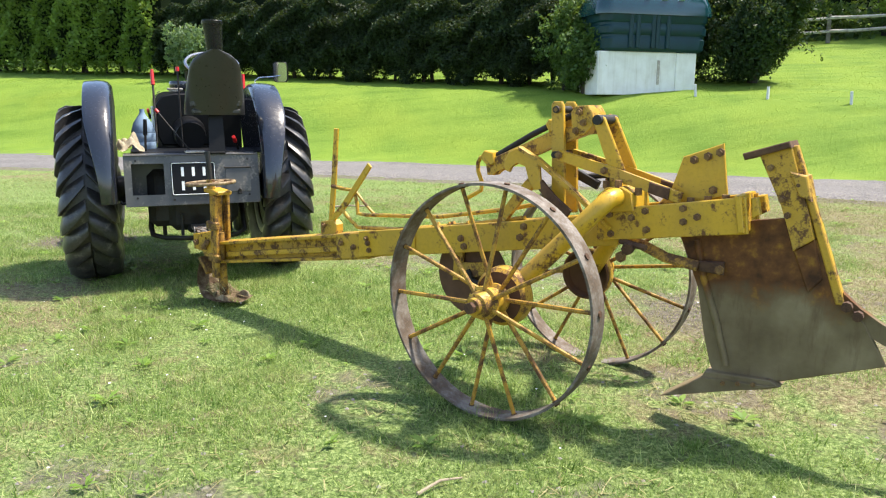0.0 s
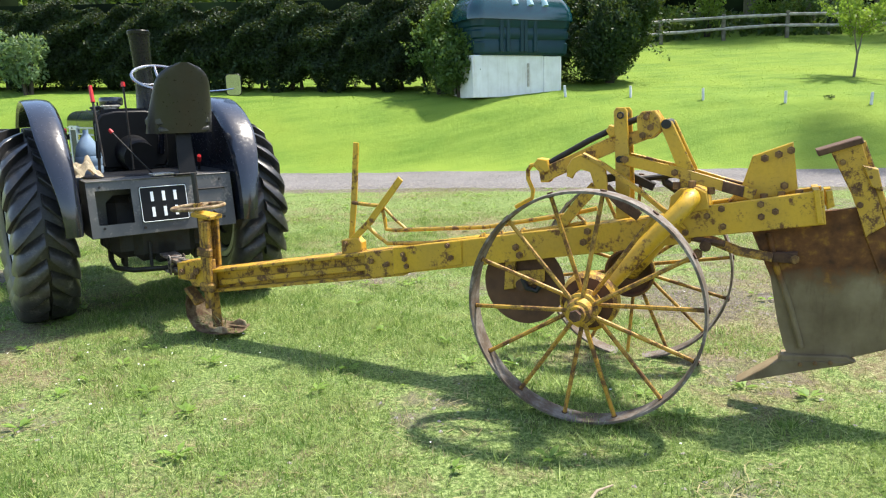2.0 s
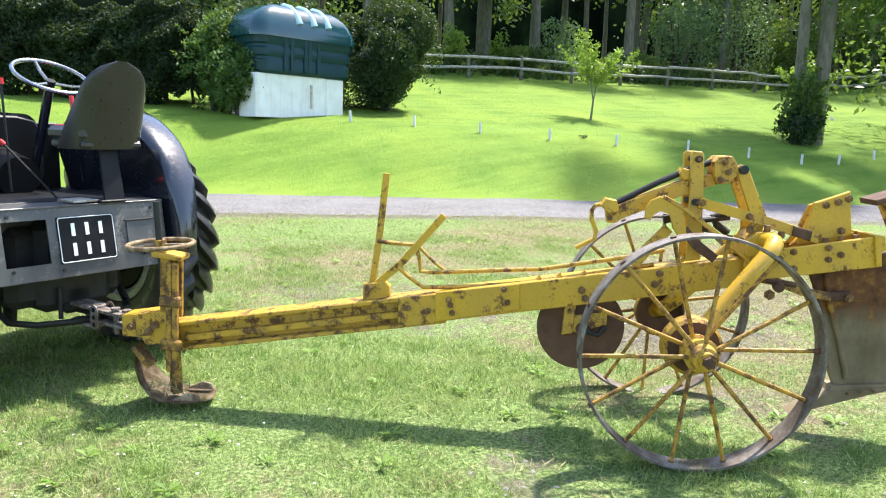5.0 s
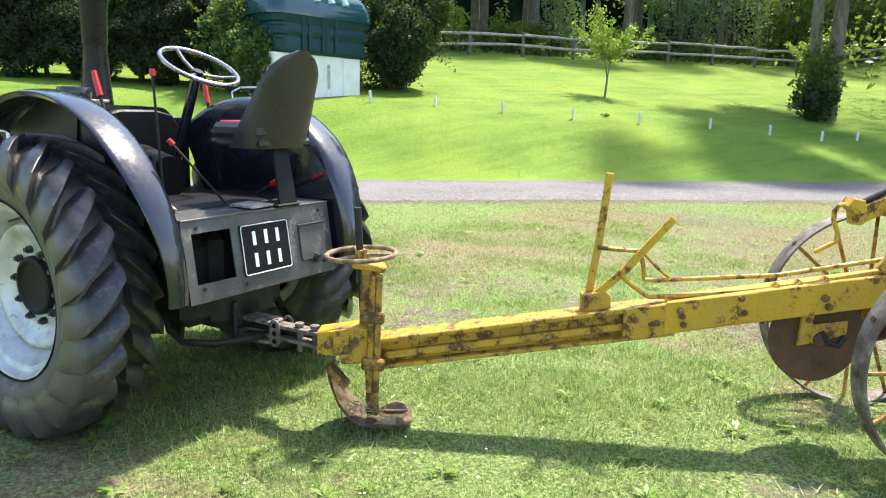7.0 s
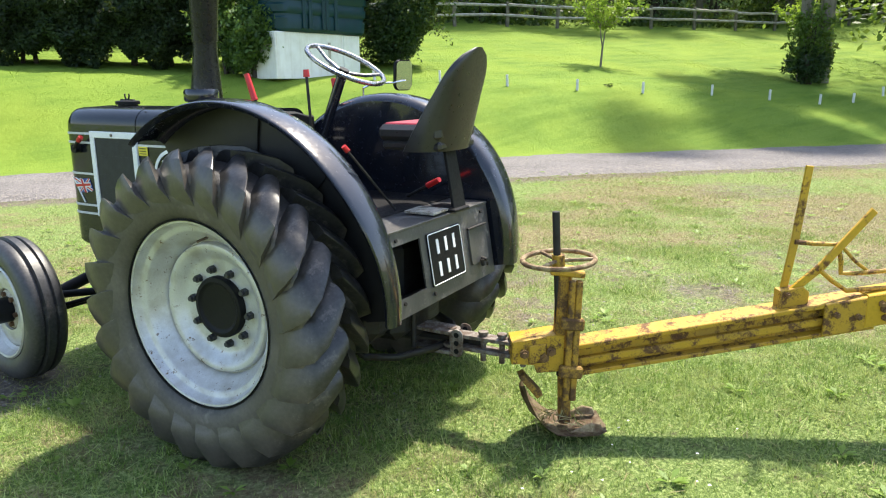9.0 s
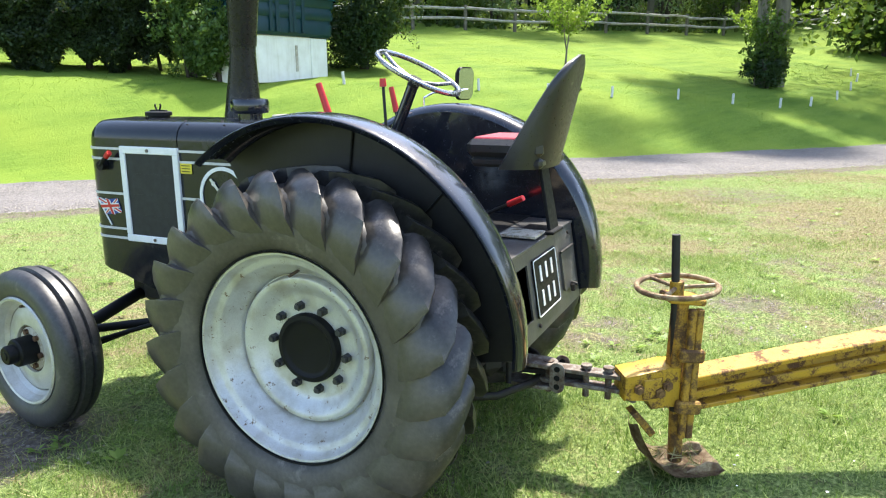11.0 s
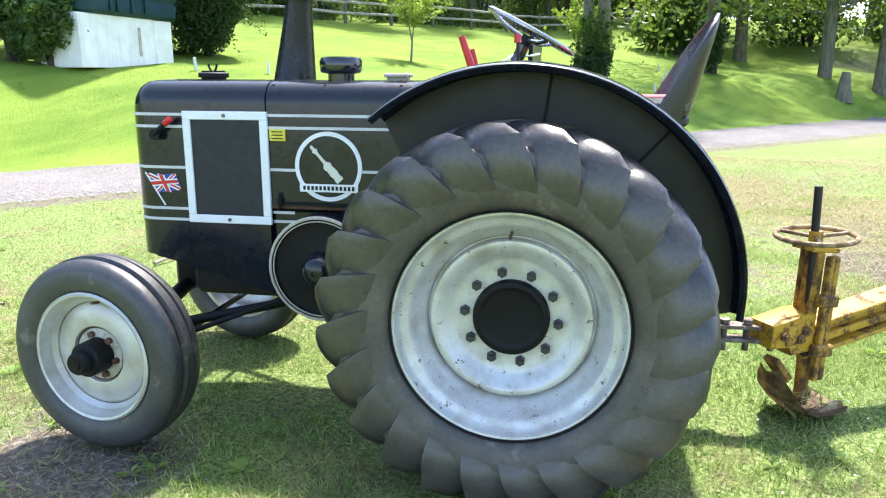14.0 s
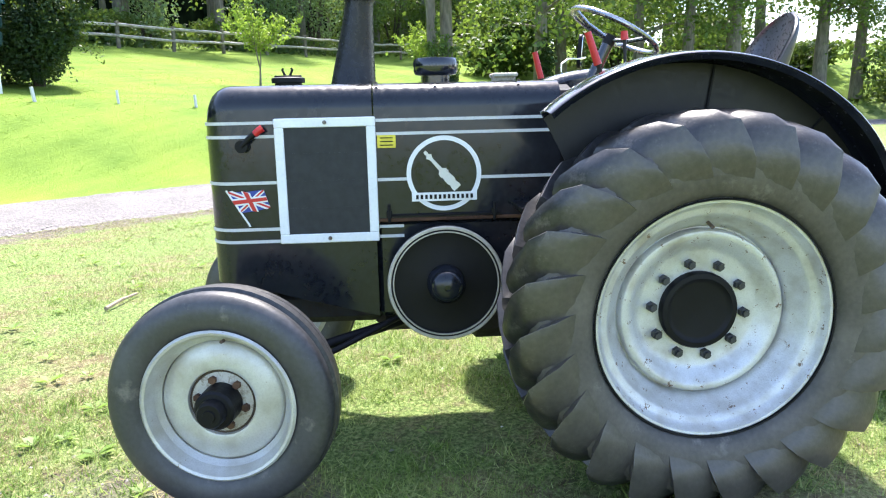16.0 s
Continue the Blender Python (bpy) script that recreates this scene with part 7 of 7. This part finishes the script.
for d, off, r, tall, leaf, count in [(2, 2.0, 1.0, 1.6, PALE_LEAF, 2600), (5.2, 2.6, 1.5, 1.6, BROAD_LEAF, 3600), (8.0, 1.8, 0.75, 2.5, SAPLING_LEAF, 1100), (10.5, 2.0, 0.5, 2.2, SAPLING_LEAF, 600), (11.5, 3.0, 1.7, 1.5, BROAD_LEAF, 3600), (13.9, 2.4, 1.25, 3.3, PALE_LEAF, 1700),
                                     (18.5, 2.6, 1.6, 1.7, BROAD_LEAF, 3600), (22, 3.2, 2.2, 5.0, PALE_LEAF, 3400), (26, 3.4, 2.5, 6.5, PALE_LEAF, 4000), (29.5, 2.6, 2.0, 4.2, BROAD_LEAF, 4200), (33, 3.0, 2.2, 4.5, BROAD_LEAF, 4200), (37, 2.5, 1.8, 3.0, BROAD_LEAF, 4200), (41, 3.0, 2.2, 4.0, BROAD_LEAF, 4200), (45, 4.0, 2.4, 4.0, BROAD_LEAF, 4200), (-2, 2.5, 1.8, 2.2, BROAD_LEAF, 4200)]:
    p = f0 + fd * d + nrm_f * off
    bush("woodland_shrub", p.x, p.y, r, tall, leaf, count, 0.095, "leafy shrub at the edge of the wood", 200 + k, 0.0, "shrub")
    k += 1
for k2, (x, y, r, tall) in enumerate([(47, 12, 3.0, 5.0), (52, 6, 3.4, 2.0), (55, -1, 3.2, 2.2), (48, -6, 3.0, 4.0), (56, 13, 3.5, 6.0), (43, 17.5, 2.6, 6.0), (58, -9, 4, 4.5), (60, 6, 4, 2.4), (46, 20, 3, 6.5), (38, 17.5, 2.4, 5.0), (62, 18, 5, 9.0)]):
    bush("far_shrub", x, y, r, tall, WOOD_LEAF, 3400, 0.19, "leafy shrub beyond the tall trees", 240 + k2, 0.0, "shrub")
# low growth under the trees
g = np.random.default_rng(81)
kk = 26000
dd, oo = g.uniform(-14, 52, kk), 0.8 + 22 * g.uniform(0, 1, kk) ** 1.4
ux_, uy_ = f0.x + fd.x * dd + nrm_f.x * oo, f0.y + fd.y * dd + nrm_f.y * oo
under = leaves("undergrowth", WOOD_LEAF, np.stack([ux_, uy_, height(ux_, uy_) + g.uniform(0.0, 0.9, kk) * (0.7 + 0.5 * np.sin(dd * 0.9))], 1), 0.16, None, 82, 0.5)
tagged(under, "low dark leafy growth on the woodland floor", "undergrowth", kind="stuff")
# treetops behind the hedge; far backdrop with the wood's shade in its colour
kk = 16000
dd, oo = g.uniform(-22, 7, kk), g.uniform(0, 5, kk)
zz = g.uniform(0, 1, kk)
far_top = leaves("treetops", WOOD_LEAF, np.stack([dd, 29.5 - 0.27 * dd + oo, 3.5 + 9 * zz + 1.2 * np.sin(dd * 1.3) * zz], 1), 0.21, None, 83, 0.5)
tagged(far_top, "dark green treetops behind the hedge", "trees", kind="stuff")
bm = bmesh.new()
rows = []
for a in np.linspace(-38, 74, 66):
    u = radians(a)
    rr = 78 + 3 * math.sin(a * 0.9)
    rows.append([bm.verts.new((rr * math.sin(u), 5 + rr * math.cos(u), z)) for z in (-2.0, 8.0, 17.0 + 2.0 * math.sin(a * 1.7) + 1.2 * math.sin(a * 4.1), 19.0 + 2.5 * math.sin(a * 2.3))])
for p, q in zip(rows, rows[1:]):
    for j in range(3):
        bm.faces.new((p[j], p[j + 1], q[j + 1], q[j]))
tagged(finish("backdrop", bm, FOLIAGE_SHADE), "far backdrop wall, the wood's shade in its dark colour", "woods", kind="structure")

# ---- small growth in the yard ----
def blades(name, mat, x, y, tall, wide, seed, label, lean=0.5):
    g = np.random.default_rng(seed)
    k = len(x)
    z = height(x, y)
    a, w = g.uniform(0, 2 * math.pi, k), wide * g.uniform(0.6, 1.4, k)
    t = tall * g.uniform(0.45, 1.35, k)
    b_, d = g.uniform(0, 2 * math.pi, k), t * np.abs(g.normal(0, lean, k))
    px, py = np.cos(a) * w, np.sin(a) * w
    tip = np.stack([x + np.cos(b_) * d, y + np.sin(b_) * d, z + t], 1)
    v = np.stack([np.stack([x - px, y - py, z - 0.004], 1), np.stack([x + px, y + py, z - 0.004], 1), tip], 1).reshape(-1, 3)
    ob = cloud(name, mat, v, np.arange(3 * k).reshape(-1, 3))
    tagged(ob, label, "grass", kind="stuff")


def sow(count, seed, x0, x1, y0, y1, keep):
    g = np.random.default_rng(seed)
    x, y = g.uniform(x0, x1, count), g.uniform(y0, y1, count)
    ok = g.uniform(0, 1, count) < keep(x, y)
    return x[ok], y[ok]


def yard(x, y):
    """Grass thins on bare earth, and stops at the drive."""
    t = np.clip(0.85 - 0.75 * dryness(x, y) - 1.4 * bareness(x, y) + 0.9 * waves(x, y, 3.3, 21) + 0.5 * waves(x, y, 9.0, 23), 0.05, 1)
    fade = smooth(-11, -7, x) * (1 - smooth(8, 14, x)) * smooth(-4, 0.5, y)
    return t * fade * (y < np.interp(x, NEAR_X, NEAR_Y) - 0.1)


x, y = sow(1000000, 301, -8.0, 6.0, 0.0, 11.0, lambda x, y: yard(x, y) * smooth(-8, -6, x) * (1 - smooth(3.5, 6, x)) * smooth(0, 1.4, y) * (1 - smooth(8.5, 11, y)))
blades("grass", BLADE_GRASS, x, y, 0.030 * (0.85 + 0.9 * waves(x, y, 3.3, 21) + 0.5 * waves(x, y, 9.0, 23)).clip(0.35, 1.3), 0.0021, 302, "short green grass blades of the yard", 1.5)
x, y = sow(330000, 303, -11, 14, -4.0, 15.5, lambda x, y: yard(x, y) * 0.9)
blades("grass", BLADE_GRASS, x, y, 0.027, 0.0034, 304, "short green grass blades of the yard", 1.5)
x, y = sow(360000, 305, -8, 10, -1.0, 13.0, lambda x, y: np.clip(0.10 + 0.9 * dryness(x, y) + 0.6 * waves(x, y, 2.6, 22) + 0.6 * bareness(x, y), 0.03, 1) * (y < np.interp(x, NEAR_X, NEAR_Y)))
blades("dry_grass", STRAW, x, y, 0.022, 0.0030, 306, "dry straw-coloured grass in the yard", 2.2)
x, y = sow(120000, 307, -16, 30, 12, 32, lambda x, y: 1.0 * (y > np.interp(x, FAR_X, FAR_Y) + 0.1))
blades("lawn_grass", LUSH_GRASS, x, y, 0.014, 0.012, 308, "mown grass of the rising lawn", 2.0)
g = np.random.default_rng(311)
tx, ty = g.uniform(-6, 4, 1100), g.uniform(1.3, 9.5, 1100)
ok = g.uniform(0, 1, 1100) < yard(tx, ty)
tx, ty = np.repeat(tx[ok], 22), np.repeat(ty[ok], 22)
blades("tuft", BLADE_GRASS, tx + g.normal(0, 0.035, len(tx)), ty + g.normal(0, 0.035, len(tx)), 0.050, 0.0034, 312, "taller tufts of grass", 1.2)

x, y = sow(120000, 313, -6.5, 0.6, 1.8, 8.6, lambda x, y: np.clip(0.35 + 1.3 * waves(x, y, 2.4, 51) + 0.8 * waves(x, y, 6.5, 52) - 1.2 * bareness(x, y) - 0.5 * dryness(x, y), 0, 1))
blades("long_grass", BLADE_GRASS, x, y, 0.050, 0.0028, 314, "longer green grass round the tractor and plough", 0.8)

x, y = sow(90000, 315, -7, 8, 0.8, 10.5, lambda x, y: np.clip(1.5 * bareness(x, y) + 0.5 * waves(x, y, 5.0, 61) - 0.1, 0.02, 1))
g = np.random.default_rng(316)
a_ = g.uniform(0, 2 * math.pi, len(x))
ln, wd = g.uniform(0.012, 0.04, len(x)), g.uniform(0.0012, 0.0026, len(x))
zl, zh = height(x, y) + 0.006 + 0.012 * g.random(len(x)), 0.010 * g.random(len(x))
ca, sa = np.cos(a_), np.sin(a_)
v = np.stack([np.stack([x - ca * ln - sa * wd, y - sa * ln + ca * wd, zl], 1), np.stack([x - ca * ln + sa * wd, y - sa * ln - ca * wd, zl], 1), np.stack([x + ca * ln + sa * wd, y + sa * ln - ca * wd, zl + zh], 1), np.stack([x + ca * ln - sa * wd, y + sa * ln + ca * wd, zl + zh], 1)], 1).reshape(-1, 3)
tagged(cloud("grass_litter", STRAW, v, np.arange(len(v)).reshape(-1, 4)), "pale dead grass stems lying on thin turf", "grass", kind="stuff")

# broad-leaved weeds, daisies, stones and twigs
g = np.random.default_rng(321)
wx, wy = np.repeat(g.uniform(-6, 6, 520), 8), np.repeat(g.uniform(1.4, 12.0, 520), 8)
big = np.repeat(g.uniform(0.02, 0.065, 520), 8)
wa, wr = g.uniform(0, 2 * math.pi, len(wx)), g.uniform(0.15, 0.45, len(wx))
ca, sa, wz = np.cos(wa), np.sin(wa), height(wx, wy) + 0.012
at_ = lambda f, w, up: np.stack([wx + big * (ca * f - sa * w), wy + big * (sa * f + ca * w), wz + big * up * wr], 1)
weeds = cloud("weeds", WEED_LEAF, np.stack([at_(0.1, 0, 0.2), at_(0.7, 0.22, 1.1), at_(1.3, 0, 1.3), at_(0.7, -0.22, 1.1)], 1).reshape(-1, 3), np.arange(4 * len(wx)).reshape(-1, 4))
tagged(weeds, "small broad-leaved weeds among the grass", "weeds", kind="stuff")
k = 36
dx, dy = np.concatenate([g.normal(-1.7, 0.7, k), g.uniform(-5, 2, k // 2)]), np.concatenate([g.normal(4.4, 0.5, k), g.uniform(2, 7, k // 2)])
vv, ff = [], []
for i in range(len(dx)):
    z, r = height(dx[i], dy[i]) + g.uniform(0.02, 0.045), g.uniform(0.004, 0.007)
    b0 = len(vv)
    for j in range(8):
        u = 2 * math.pi * j / 8
        vv.append((dx[i] + r * math.cos(u), dy[i] + r * math.sin(u), z + (0.002 if j % 2 else 0)))
    ff.append(list(range(b0, b0 + 8)))
daisies = cloud("daisies", PETAL, np.array(vv), np.array(ff))
tagged(daisies, "tiny white daisy heads in the grass", "flowers", kind="stuff")


def pebbles(name, x, y, r, seed, label):
    g = np.random.default_rng(seed)
    vv, ff = [], []
    base_v = np.array([(1, 0, 0), (0, 1, 0), (-1, 0, 0), (0, -1, 0), (0, 0, 0.8), (0.7, 0.7, 0.35), (-0.7, 0.7, 0.3), (-0.7, -0.7, 0.4), (0.7, -0.7, 0.35)])
    tri = [(4, 0, 5), (4, 5, 1), (4, 1, 6), (4, 6, 2), (4, 2, 7), (4, 7, 3), (4, 3, 8), (4, 8, 0)]
    z = height(x, y)
    for i in range(len(x)):
        s = r * g.uniform(0.5, 1.5)
        v = base_v * s * g.uniform(0.7, 1.2, (9, 3)) + (x[i], y[i], z[i] - 0.002 + (0.018 if name == "gravel_stones" else 0))
        ff += [tuple(len(vv) + q for q in t) for t in tri]
        vv += list(v)
    ob = cloud(name, STONE, np.array(vv), np.array(ff))
    tagged(ob, label, "stones", kind="stuff")


gx_, gy_ = [], []
for px, py, r, w in PATCHES:
    kk = int(110 * r * w * 2)
    gx_.append(g.normal(px, r * 0.5, kk)), gy_.append(g.normal(py, r * 0.5, kk))
pebbles("pebbles", np.concatenate(gx_), np.concatenate(gy_), 0.009, 331, "small grey stones on the bare patches")
rx_ = g.uniform(-6, 14, 9000)
ry_ = np.interp(rx_, NEAR_X, NEAR_Y) - 0.1 + 3.0 * g.uniform(0, 1, 9000) ** 1.2
pebbles("gravel_stones", rx_, ry_, 0.016, 332, "loose grey stones on the drive")


def fallen(points, r, label):
    bm = bmesh.new()
    limb(bm, [(px, py, zat(px, py) + r + 0.01 + dz) for px, py, dz in points], r, r * 0.5, 7)
    tagged(finish("twig", bm, TWIG), label, "twig")


fallen([(1.02, 1.75, 0), (1.16, 1.83, 0.02), (1.30, 1.84, 0.03), (1.46, 1.98, 0.01)], 0.010, "thin crooked dry twig lying in the grass")
fallen([(1.01, 2.22, 0.0), (1.20, 2.19, 0.01), (1.37, 2.21, 0.015), (1.58, 2.27, 0.01)], 0.009, "thin curved dry twig lying in the grass")
fallen([(-0.10, 2.38, 0), (-0.02, 2.46, 0.01), (0.06, 2.50, 0.0)], 0.007, "short thin dry twig lying in the grass")
fallen([(-1.64, 9.64, 0), (-1.44, 9.69, 0.015), (-1.22, 9.75, 0.0)], 0.016, "pale broken stick lying on the grass")
